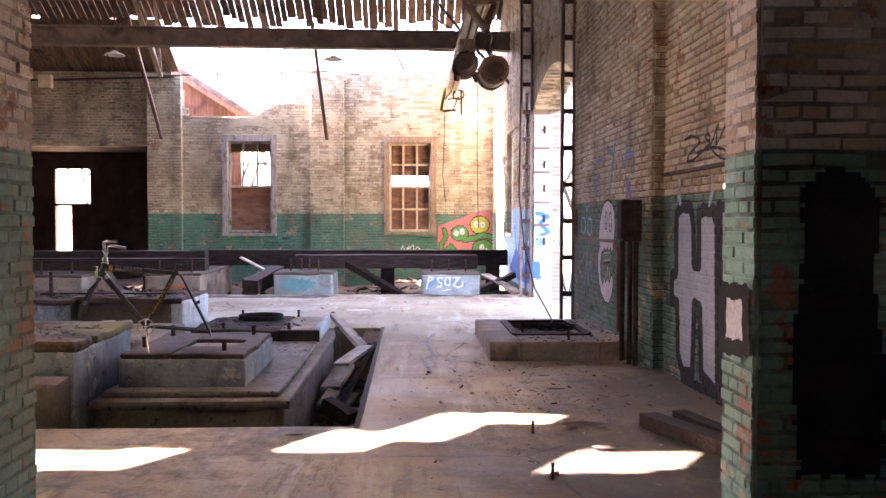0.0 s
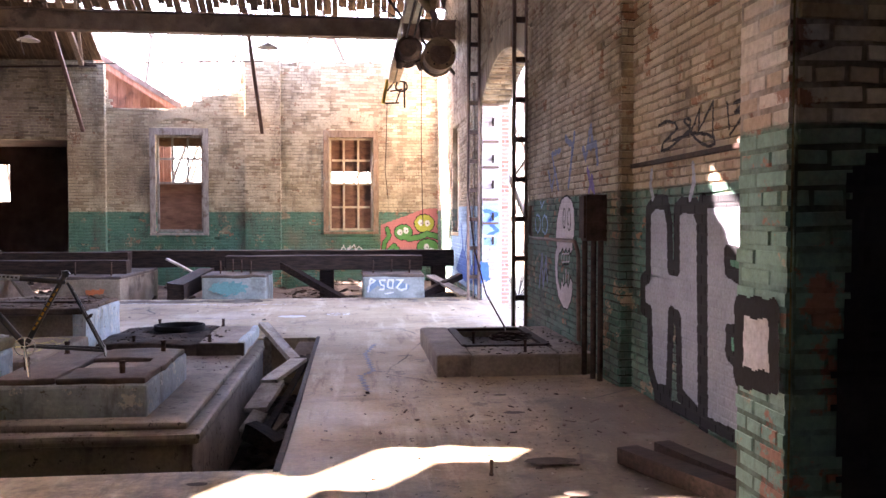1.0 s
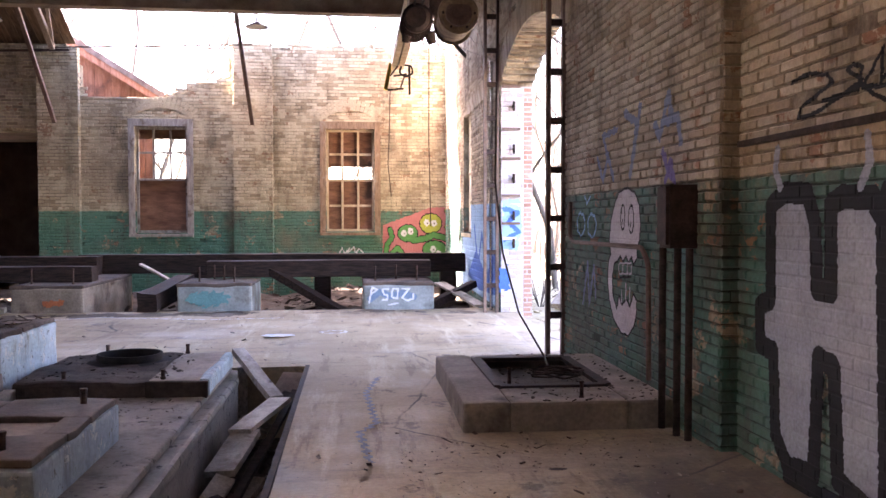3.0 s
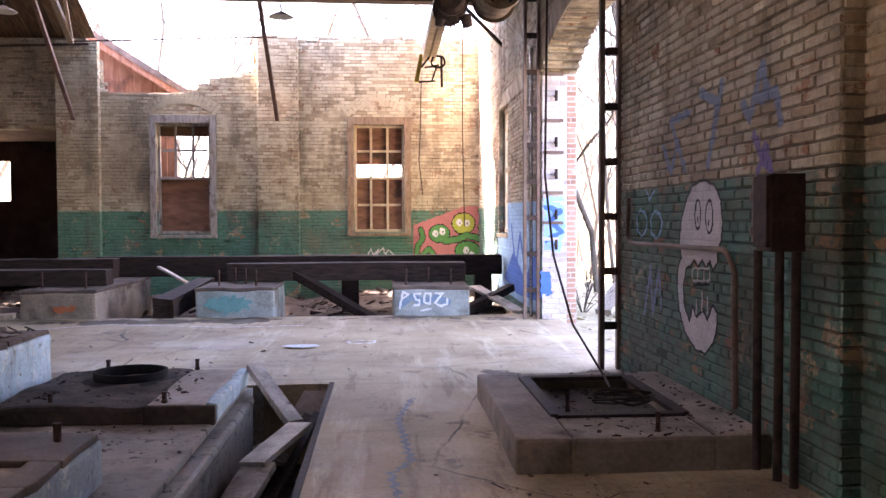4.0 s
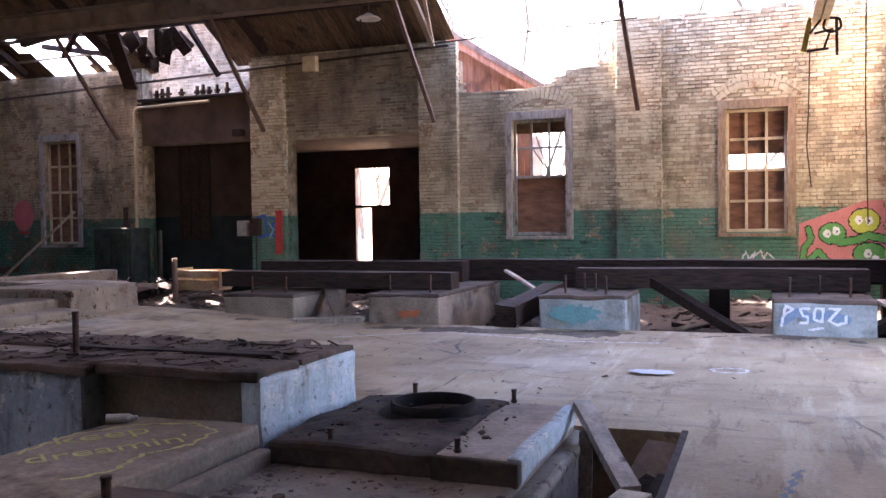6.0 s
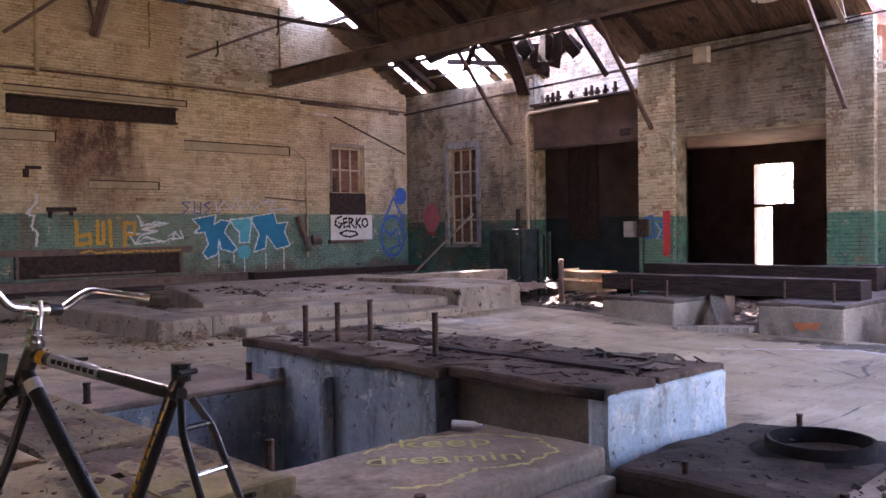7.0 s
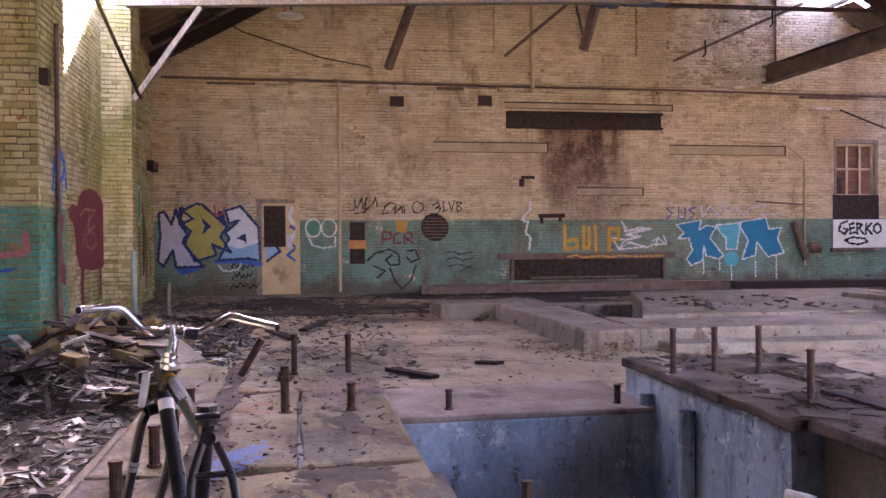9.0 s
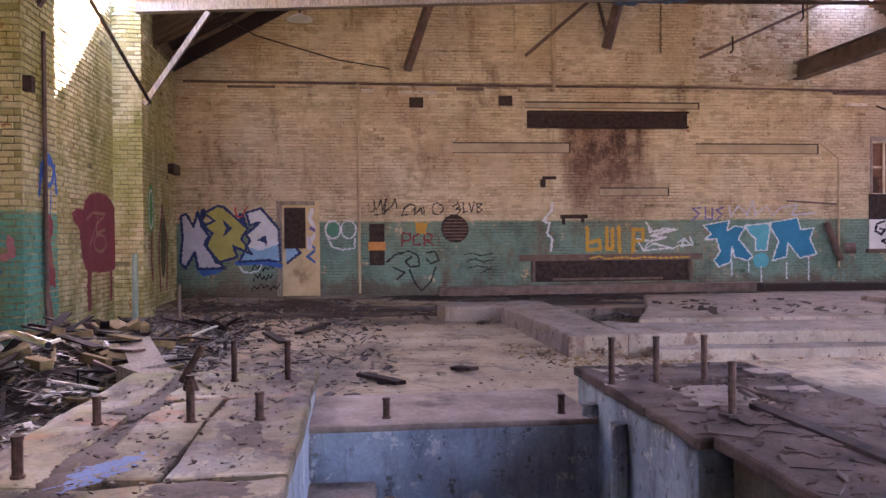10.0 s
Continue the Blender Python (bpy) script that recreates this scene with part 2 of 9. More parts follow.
M_FLOOR = floor_mat("worn concrete floor", 0.0)
M_FLOOR_W = floor_mat("earth-strewn concrete floor", 0.55)
M_FLOOR_E = floor_mat("grimy wall-shaded concrete floor", 0.60)
def flaking(name, paint_lo, paint_hi, under, rust, scale, amount):
    """Old paint on concrete: two tones, flaked patches with hard edges, rusty runs, grain."""
    m, nt, b = mat(name)
    c = ramp(nt, noise_tex(nt, scale, 8, 0.65), (0.30, paint_lo), (0.70, paint_hi))
    c = mix(nt, math2(nt, "MULTIPLY", mask(nt, noise_tex(nt, scale * 1.1, 7, 0.7, (2.2, 2.2, 0.5)), 0.52, 0.68), 0.7), c, rust)
    chips = noise_tex(nt, scale * 2.6, 9, 0.75)
    off = mask(nt, chips, amount, amount + 0.02)
    c = mix(nt, off, c, under)
    c = mix(nt, mask(nt, noise_tex(nt, scale * 5, 7, 0.72), 0.60, 0.63), c, tuple(0.28 * v for v in under))
    g = noise_tex(nt, 40, 5)
    c = mix(nt, 0.5, c, ramp(nt, g, (0.3, (0.5, 0.5, 0.5)), (0.7, (1, 1, 1))), "MULTIPLY")
    link(nt, c, b.inputs["Base Color"])
    b.inputs["Roughness"].default_value = 0.75
    b.inputs["Specular IOR Level"].default_value = 0.25
    bump(nt, b, math2(nt, "SUBTRACT", math2(nt, "MULTIPLY", g, 0.5), off), 0.5, 0.006)
    return m


M_CONC = plain("old concrete", (0.19, 0.15, 0.118), (0.36, 0.295, 0.235), 2.5, 0.88, third=(0.10, 0.070, 0.054), fine=40, damp=0.2)
M_BASE = flaking("worn base concrete", (0.155, 0.125, 0.102), (0.32, 0.268, 0.222), (0.11, 0.080, 0.062), (0.065, 0.045, 0.036), 2.1, 0.60)
M_KERB = flaking("tan kerb concrete", (0.17, 0.128, 0.094), (0.33, 0.262, 0.20), (0.16, 0.10, 0.068), (0.10, 0.063, 0.044), 1.7, 0.58)
M_BLUE = flaking("blue-grey painted concrete", (0.20, 0.25, 0.30), (0.46, 0.53, 0.58), (0.56, 0.56, 0.53), (0.085, 0.058, 0.046), 2.2, 0.575)
M_DIRT = plain("dark rubble earth", (0.035, 0.026, 0.022), (0.10, 0.075, 0.06), 4, 0.95, bumps=0.8, fine=25)
M_TIMBER = plain("dark creosoted timber", (0.014, 0.009, 0.008), (0.055, 0.034, 0.028), 5, 0.8, stretch=(1, 8, 8))
M_WOOD = plain("grey weathered wood", (0.17, 0.13, 0.10), (0.38, 0.32, 0.26), 6, 0.85, stretch=(8, 8, 1))
M_BOARD = plain("pale roof boards", (0.17, 0.115, 0.075), (0.38, 0.28, 0.19), 4, 0.85, third=(0.07, 0.05, 0.04), stretch=(6, 1, 1), island=0.6)
M_BOARDD = plain("dark roof boards", (0.07, 0.046, 0.032), (0.19, 0.135, 0.092), 4, 0.85, third=(0.035, 0.025, 0.02), stretch=(6, 1, 1), island=0.7)
M_STEEL = plain("rusty brown steel", (0.10, 0.06, 0.045), (0.20, 0.13, 0.10), 7, 0.65, 0.3)
M_BEAM = plain("brown weathered girder", (0.13, 0.088, 0.066), (0.27, 0.19, 0.145), 3.5, 0.7, 0.15, third=(0.07, 0.045, 0.036))
M_IRON = plain("dark rusted iron", (0.022, 0.016, 0.014), (0.07, 0.042, 0.034), 12, 0.75, 0.1)


# ---- builders ----
def obj(name, bm, material, parent=None, label="", category="", group="", kind="", smooth=False):
    me = bpy.data.meshes.new(name)
    bm.to_mesh(me)
    bm.free()
    for m in material if isinstance(material, (list, tuple)) else [material]:
        me.materials.append(m)
    if smooth:
        for p in me.polygons:
            p.use_smooth = True
    ob = new(name, me)
    if parent:
        ob.parent = parent
    return tagged(ob, label, category, group, kind)


def part(name, bm, material, parent, label="", smooth=False):
    return obj(name, bm, material, parent, label, smooth=smooth)


def thing(name, label, category, at=(0, 0, 0), rz=0.0, group="", kind=""):
    e = new(name)
    e.matrix_basis = pose(*at, 0, 0, rz)
    e.empty_display_size = 0.1
    return tagged(e, label, category, group, kind)


def box(bm, x0, x1, y0, y1, z0, z1, bevel=0.0, rough=0.0, cuts=0, seed=0):
    """A box, with optional bevelled edges and worn, uneven faces."""
    b = bmesh.new()
    bmesh.ops.create_cube(b, size=1)
    for v in b.verts:
        v.co = Vector(((x0 + x1) / 2 + v.co.x * (x1 - x0), (y0 + y1) / 2 + v.co.y * (y1 - y0), (z0 + z1) / 2 + v.co.z * (z1 - z0)))
    if bevel:
        bmesh.ops.bevel(b, geom=list(b.edges), offset=bevel, segments=2, affect="EDGES", profile=0.6)
    if cuts:
        bmesh.ops.subdivide_edges(b, edges=[e for e in b.edges if e.calc_length() > 0.12], cuts=cuts, use_grid_fill=True)
    if rough:
        for v in b.verts:
            n = noise.noise_vector(v.co * 3.1 + Vector((seed, seed * 2, 0))) + 0.5 * noise.noise_vector(v.co * 9 + Vector((seed, 0, 0)))
            v.co += n * rough
    me = bpy.data.meshes.new("tmp")
    b.to_mesh(me)
    b.free()
    bm.from_mesh(me)
    bpy.data.meshes.remove(me)
    return bm


def prism(bm, outline, z0, z1, bevel=0.02, rough=0.012, cuts=4, seed=0):
    """An upright block on an outline of corners, with bevelled and worn edges."""
    b = bmesh.new()
    lo, hi = [b.verts.new((x, y, z0)) for x, y in outline], [b.verts.new((x, y, z1)) for x, y in outline]
    b.faces.new(lo[::-1])
    b.faces.new(hi)
    n = len(outline)
    for k in range(n):
        b.faces.new((lo[k], lo[(k + 1) % n], hi[(k + 1) % n], hi[k]))
    bmesh.ops.recalc_face_normals(b, faces=b.faces)
    bmesh.ops.bevel(b, geom=list(b.edges), offset=bevel, segments=2, affect="EDGES", profile=0.6)
    bmesh.ops.triangulate(b, faces=[g for g in b.faces if len(g.verts) > 4])
    bmesh.ops.subdivide_edges(b, edges=[e for e in b.edges if e.calc_length() > 0.3], cuts=cuts, use_grid_fill=True)
    for v in b.verts:
        v.co += (noise.noise_vector(v.co * 3.1 + Vector((seed, seed * 2, 0))) + 0.5 * noise.noise_vector(v.co * 9 + Vector((seed, 0, 0)))) * rough
    me = bpy.data.meshes.new("tmp")
    b.to_mesh(me)
    b.free()
    bm.from_mesh(me)
    bpy.data.meshes.remove(me)
    return bm


def cyl(bm, a, b, r0, r1=None, seg=10, caps=True):
    """A round bar from a to b."""
    a, b = Vector(a), Vector(b)
    q = (b - a).to_track_quat("Z", "Y").to_matrix().to_4x4()
    r1 = r0 if r1 is None else r1
    bmesh.ops.create_cone(bm, cap_ends=caps, segments=seg, radius1=r0, radius2=r1, depth=(b - a).length,
                          matrix=Matrix.Translation((a + b) / 2) @ q)
    return bm


def bar(bm, a, b, w, h, up=(0, 0, 1)):
    """A square bar from a to b, w wide and h high."""
    a, b = Vector(a), Vector(b)
    d = (b - a).normalized()
    s = d.cross(Vector(up)).normalized()
    u = s.cross(d)
    vs = [bm.verts.new(p + s * (i * w / 2) + u * (j * h / 2)) for p in (a, b) for i, j in ((-1, -1), (1, -1), (1, 1), (-1, 1))]
    for f in ((0, 1, 2, 3), (7, 6, 5, 4), (0, 4, 5, 1), (1, 5, 6, 2), (2, 6, 7, 3), (3, 7, 4, 0)):
        bm.faces.new([vs[i] for i in f])
    bmesh.ops.recalc_face_normals(bm, faces=bm.faces)
    return bm


def tube(bm, pts, r, seg=8):
    """A bent round bar through points."""
    pts = [Vector(p) for p in pts]
    path = [pts[0]]
    for a, p, b in zip(pts, pts[1:], pts[2:]):
        # round each bend off with three short pieces
        cut = min(2.5 * r, 0.4 * (p - a).length, 0.4 * (b - p).length)
        p0, p1 = p + (a - p).normalized() * cut, p + (b - p).normalized() * cut
        path += [p0, (p0 + p1) / 4 + p / 2, p1]
    path.append(pts[-1])
    s = (path[1] - path[0]).orthogonal().normalized()
    rings = []
    for i, p in enumerate(path):
        d = (path[min(i + 1, len(path) - 1)] - path[max(i - 1, 0)]).normalized()
        s = (s - d * s.dot(d)).normalized()
        t = d.cross(s)
        rings.append([bm.verts.new(p + s * (r * math.cos(k * math.tau / seg)) + t * (r * math.sin(k * math.tau / seg))) for k in range(seg)])
    for ra, rb in zip(rings, rings[1:]):
        for k in range(seg):
            bm.faces.new((ra[k], ra[(k + 1) % seg], rb[(k + 1) % seg], rb[k]))
    # flat ends on rims of their own, so that the sides shade round
    for ring, flip in ((rings[0], True), (rings[-1], False)):
        cap = [bm.verts.new(v.co) for v in ring]
        bm.faces.new(cap[::-1] if flip else cap)
    return bm


class Face:
    """A wall's face: u runs along it, v is up, out is the way it looks; size: a brick's length, height and joint."""

    def __init__(self, origin, along, out, size=(0.205, 0.0525, 0.0095)):
        self.o, self.u, self.n, self.v = Vector(origin), Vector(along), Vector(out), Vector((0, 0, 1))
        self.size = size

    def at(self, u, z, d=0.0):
        return self.o + self.u * u + self.n * d + Vector((0, 0, z))


def slab_wall(name, face, u0, u1, z0, top, holes, thick, material, label, parent=None):
    """A wall body with real openings; top is a height or a function of u; holes are (u0, u1, z0, z1)."""
    bm = bmesh.new()
    cuts = {u0, u1}
    for h in holes:
        cuts |= {max(u0, min(u1, h[0])), max(u0, min(u1, h[1]))}
    if callable(top):
        n = int((u1 - u0) / 0.21)
        cuts |= {u0 + (u1 - u0) * i / n for i in range(n)}
    cuts = sorted(cuts)
    for a, b in zip(cuts, cuts[1:]):
        if b - a < 1e-4:
            continue
        mid = (a + b) / 2
        zt = top(mid) if callable(top) else top
        spans, z = [], z0
        for h in sorted((h for h in holes if h[0] <= mid <= h[1]), key=lambda h: h[2]):
            if h[2] > z:
                spans.append((z, min(h[2], zt)))
            z = max(z, h[3])
        if z < zt:
            spans.append((z, zt))
        for lo, hi in spans:
            if hi - lo < 1e-3:
                continue
            vs = [bm.verts.new(face.at(u, zz, d)) for d in (0, -thick) for u, zz in ((a, lo), (b, lo), (b, hi), (a, hi))]
            for f in ((0, 1, 2, 3), (7, 6, 5, 4), (0, 4, 5, 1), (1, 5, 6, 2), (2, 6, 7, 3), (3, 7, 4, 0)):
                bm.faces.new([vs[i] for i in f])
    bmesh.ops.recalc_face_normals(bm, faces=bm.faces)
    return obj(name, bm, material, parent, label, "wall", kind="structure")


BRICK_N, BRICK_E, BRICK_W = (0.206, 0.0565, 0.0095), (0.208, 0.0495, 0.0085), (0.205, 0.0525, 0.0095)


def brick_shape(l, h, d, chip):
    """Vertices of one brick front: the back rim and the chamfered face."""
    c = 0.0045
    return [(-l / 2, -h / 2, 0), (l / 2, -h / 2, 0), (l / 2, h / 2, 0), (-l / 2, h / 2, 0),
            (-l / 2 + c, -h / 2 + c, d), (l / 2 - c, -h / 2 + c, d), (l / 2 - c, h / 2 - c, d), (-l / 2 + c, h / 2 - c, d)]


BRICK_FACES = ((4, 5, 6, 7), (0, 1, 5, 4), (1, 2, 6, 5), (2, 3, 7, 6), (3, 0, 4, 7))


def bricks(name, face, u0, u1, z0, top, holes, material, parent, single=None, single_mat=None, seed=1, skip=0.006, curve=None):
    """Courses of bricks on a wall's face, joined in one mesh; those for which single(u, z) holds are pieces of their own."""
    rng = random.Random(seed)
    BL, BH, JOINT = face.size
    verts, faces = [], []
    pool = []
    row, z = 0, z0
    while True:
        z = z0 + row * (BH + JOINT)
        if z > (top if not callable(top) else 99) or row > 170:
            break
        header = row % 6 == 5
        step = (BL / 2 - JOINT / 2 if header else BL) + JOINT
        u = u0 + (0 if row % 2 == 0 else -step / 2)
        while u < u1:
            a, b = max(u, u0), min(u + step - JOINT, u1)
            mid = (a + b) / 2
            zt = top(mid) if callable(top) else top
            zc = z + BH / 2
            ok = b - a > 0.03 and z + BH <= zt + 0.02
            pieces = [(a, b)]
            if ok:
                for h in holes:
                    if h[2] - BH / 2 < zc < h[3] + BH / 2:
                        nxt = []
                        for p, q in pieces:
                            if p < h[0]:
                                nxt.append((p, min(q, h[0])))
                            if q > h[1]:
                                nxt.append((max(p, h[1]), q))
                        pieces = [s for s in nxt if s[1] - s[0] > 0.03]
                for p, q in pieces:
                    if curve and curve((p + q) / 2, zc):
                        continue
                    if rng.random() < skip:
                        continue
                    d = 0.012 + rng.uniform(-0.004, 0.005)
                    tilt = rng.uniform(-0.004, 0.004)
                    shape = brick_shape(q - p, BH - rng.uniform(0, 0.004), d, 0)
                    place = [face.at((p + q) / 2 + x + rng.gauss(0, 0.0016), zc + y + tilt * x / 0.1 + rng.gauss(0, 0.0014), dd + (rng.gauss(0, 0.0012) if dd else 0)) for x, y, dd in shape]
                    if single and single((p + q) / 2, zc):
                        pool.append((face.at((p + q) / 2, zc), q - p, d, tilt))
                        continue
                    k = len(verts)
                    verts += place
                    faces += [tuple(k + i for i in f) for f in BRICK_FACES]
            u += step
        row += 1
    me = bpy.data.meshes.new("brickwork")
    me.from_pydata(verts, [], faces)
    me.materials.append(material)
    ob = new("brickwork", me)
    ob.parent = parent
    tagged(ob, "", "", "", "stuff")
    shared = {}
    turn = Matrix((face.u, Vector((0, 0, 1)), face.n)).transposed().to_4x4()
    for place, l, d, tilt in pool:
        key = round(l, 2)
        if key not in shared:
            bm = bmesh.new()
            vs = [bm.verts.new(p) for p in brick_shape(key, BH - 0.002, 0.013, 0)]
            for f in BRICK_FACES:
                bm.faces.new([vs[i] for i in f])
            bmesh.ops.recalc_face_normals(bm, faces=bm.faces)
            shared[key] = bpy.data.meshes.new("brick")
            bm.to_mesh(shared[key])
            bm.free()
            shared[key].materials.append(single_mat or material)
        o = new("brick", shared[key])
        o.parent = parent
        o.matrix_basis = Matrix.Translation(place + face.n * (d - 0.013)) @ turn @ Matrix.Rotation(tilt * 3, 4, "Z")
    return ob

# ---- the hall's shell ----
XW, XE, YN, YS = -15.3, 3.86, 18.3, 1.42
RIDGE_Y, EAVE, SLOPE = 9.85, 4.75, 0.55


def roof_z(y):
    return EAVE + SLOPE * min(YN - y, y - YS)


FACE_N = Face((0, YN, 0), (1, 0, 0), (0, -1, 0), BRICK_N)
FACE_E = Face((XE, 0, 0), (0, 1, 0), (-1, 0, 0), BRICK_E)
FACE_H = Face((XE + 0.10, 0, 0), (0, 1, 0), (-1, 0, 0), BRICK_E)
FACE_W = Face((XW, 0, 0), (0, 1, 0), (1, 0, 0), BRICK_W)
FACE_S = Face((0, YS, 0), (1, 0, 0), (0, 1, 0))


def top_north(x):
    if x < -3.72:
        return 3.97 if -10.9 < x < -8.05 else EAVE - 0.05
    if x < -3.40:
        return 4.60 - (x + 3.72) * 2.4
    if x < -1.80:
        return 3.67
    if x < -0.46:
        return 3.78 + (x + 1.75) * 0.30 + 0.05 * math.sin(x * 23)
    return 4.75 + 0.035 * math.sin(x * 9) + 0.03 * math.sin(x * 31)


W1, W2 = (-2.41, -1.40, 0.95, 3.11), (1.39, 2.37, 0.97, 3.09)
NW = (-13.68, -12.72, 0.83, 3.22)
D1, D2 = (-7.22, -4.27, -0.6, 2.97), (-10.85, -8.05, -0.6, 2.99)
HOLES_N = [W1, W2, NW, D1, D2]
north = slab_wall("wall_north", FACE_N, XW - 0.4, XE + 0.42, -0.6, top_north, HOLES_N, 0.34, M_NJ,
                  "cream painted brick wall with a green dado, its top broken away to the sky")
taupe_bay = lambda u, z: -7.24 < u < -4.25 and z > 2.9
bricks("b", FACE_N, -8.05, XE, -0.55, top_north, HOLES_N, M_N, north, seed=2, curve=taupe_bay)
M_ND = brick_mat("darker tan brick", (0.40, 0.325, 0.225), (0.27, 0.205, 0.135), (0.22, 0.13, 0.085), (0.055, 0.135, 0.10), 1.39, 0.59, dirt=(0.085, 0.068, 0.048), dirt_at=0.47)
bricks("b", FACE_N, XW, -8.05, -0.55, top_north, HOLES_N, M_ND, north, seed=32)
bricks("b", FACE_N, -7.24, -4.25, 2.96, top_north, HOLES_N, M_TAUPE, north, seed=44)
bm = bmesh.new()
box(bm, -10.87, -8.06, YN - 0.035, YN - 0.005, 2.99, 3.93, 0.006, 0.004, 5, 19)
part("lintel_facing", bm, M_LINTEL, north, "dark brown plaster lintel")


def pilaster(name, face, u0, u1, z0, z1, depth, material, label, seed):
    bm = bmesh.new()
    a, b = face.at(u0 + 0.012, 0, depth - 0.012), face.at(u1 - 0.012, 0, -0.02)
    box(bm, min(a.x, b.x), max(a.x, b.x), min(a.y, b.y), max(a.y, b.y), z0, z1 - 0.01)
    ob = obj(name, bm, M_NJ if material in (M_N, M_ND) else M_SJ, None, label, "pilaster", kind="structure")
    front = Face(face.at(0, 0, depth - 0.012), face.u, face.n, face.size)
    bricks("b", front, u0, u1, z0, z1, [], material, ob, seed=seed)
    for u, s in ((u0 + 0.012, -1), (u1 - 0.012, 1)):
        side = Face(face.at(u, 0, 0), face.n, face.u * s, face.size)
        bricks("b", side, 0.0, depth - 0.004, z0, z1, [], material, ob, seed=seed + 7)
    return ob


pilaster("trim_pilaster_1", FACE_N, -4.25, -3.46, -0.5, 4.62, 0.14, M_N, "cream brick pilaster with a ragged top", 11)
pilaster("trim_pilaster_2", FACE_N, -0.46, 0.32, -0.5, 4.80, 0.14, M_N, "cream brick pilaster beside the windows", 12)
pilaster("trim_pilaster_3", FACE_N, -8.03, -7.24, -0.5, 4.6, 0.14, M_N, "brick pier between two dark doorways", 13)
pilaster("trim_pilaster_4", FACE_N, -11.75, -10.9, -0.5, 4.6, 0.14, M_ND, "brick pier beside the dark doorway", 14)

# east wall: arched doorway, a window by the far corner
ARCH = (7.95, 11.46, 2.95, 0.42)


def arch_top(y):
    c, half = (ARCH[0] + ARCH[1]) / 2, (ARCH[1] - ARCH[0]) / 2
    k = min(1.0, abs(y - c) / half)
    return ARCH[2] + ARCH[3] * (1 - k * k)


n_arch = 24
HOLES_E = [(14.25, 15.3, 1.0, 3.0)]
for i in range(n_arch):
    ya = ARCH[0] + (ARCH[1] - ARCH[0]) * i / n_arch
    yb = ARCH[0] + (ARCH[1] - ARCH[0]) * (i + 1) / n_arch
    HOLES_E.append((ya, yb, -0.6, arch_top((ya + yb) / 2)))
east = slab_wall("wall_east", FACE_E, 4.65, YN + 0.4, -0.6, lambda y: roof_z(y) - 0.05, HOLES_E, 0.42, M_EJ,
                 "ochre painted brick wall with a tall arched doorway, graffiti on its green dado")
bricks("b", FACE_E, 4.65, YN - 0.01, -0.55, lambda y: min(6.2, roof_z(y) - 0.05), HOLES_E, M_E, east,
       single=lambda u, z: 4.7 < u < 6.2 and 0.05 < z < 2.3 and (u * 7 + z * 13) % 1 < 0.55, single_mat=M_EP, seed=3,
       curve=lambda u, z: ARCH[0] - 0.2 < u < ARCH[1] + 0.2 and arch_top(u) - 0.03 < z < arch_top(u) + 0.36)
# ring of arch bricks
bm_arch = bmesh.new()
c_y = (ARCH[0] + ARCH[1]) / 2
for k in range(84):
    y = ARCH[0] - 0.1 + (ARCH[1] - ARCH[0] + 0.2) * (k + 0.5) / 46
    zz = arch_top(y)
    slope = -2 * ARCH[3] * (y - c_y) / (((ARCH[1] - ARCH[0]) / 2) ** 2)
    n2 = Vector((0, -slope, 1)).normalized()
    bar(bm_arch, Vector((XE + 0.1, y, zz + 0.005)) + n2 * 0.0, Vector((XE + 0.1, y, zz + 0.005)) + n2 * 0.34, 0.062, 0.235, up=(1, 0, 0))
part("arch_ring", bm_arch, M_E, east, "arch of upright bricks")

hwall = slab_wall("wall_east_bay", FACE_H, YS - 0.34, 4.66, -0.6, lambda y: roof_z(max(y, YS)) - 0.05, [], 0.42, M_EJ,
                  "set-back ochre brick wall sprayed with big grey letters")
bricks("b", FACE_H, YS, 4.66, -0.55, 4.4, [], M_E, hwall,
       single=lambda u, z: 2.0 < u < 4.6 and 1.5 < z < 2.6 and (u * 5 + z * 11) % 1 < 0.6, single_mat=M_EP, seed=4)
bricks("b", Face((XE, 4.65, 0), (1, 0, 0), (0, -1, 0), BRICK_E), 0.0, 0.1, -0.55, 4.4, [], M_E, hwall, seed=5)

# west wall; rain has soaked and peeled a patch of the gable
M_WDAMP = brick_mat("rain-soaked flaking brick", (0.62, 0.54, 0.41), (0.42, 0.33, 0.215), (0.27, 0.155, 0.09), None, 1.4, 0.575, dirt=(0.15, 0.14, 0.055), dirt_at=0.50)


def damp_patch(u, z):
    return 11.9 < u < 14.42 and 4.42 < z < 6.35


WWIN, WDOOR = (15.85, 16.80, 0.98, 3.30), (3.44, 4.13, 0.16, 1.98)
west = slab_wall("wall_west", FACE_W, YS - 0.34, YN + 0.4, -0.6, lambda y: roof_z(min(max(y, YS), YN)) - 0.05, [WWIN, WDOOR], 0.42, M_WJ,
                 "tall cream painted brick gable wall with a green dado covered in graffiti")
bricks("b", FACE_W, YS, YN, -0.1, lambda y: min(7.4, roof_z(y) - 0.05), [WWIN, WDOOR], M_W, west, seed=6, curve=damp_patch)
bricks("b", FACE_W, 11.9, 14.42, 4.9, 6.35, [], M_WDAMP, west, seed=9, skip=0.03)

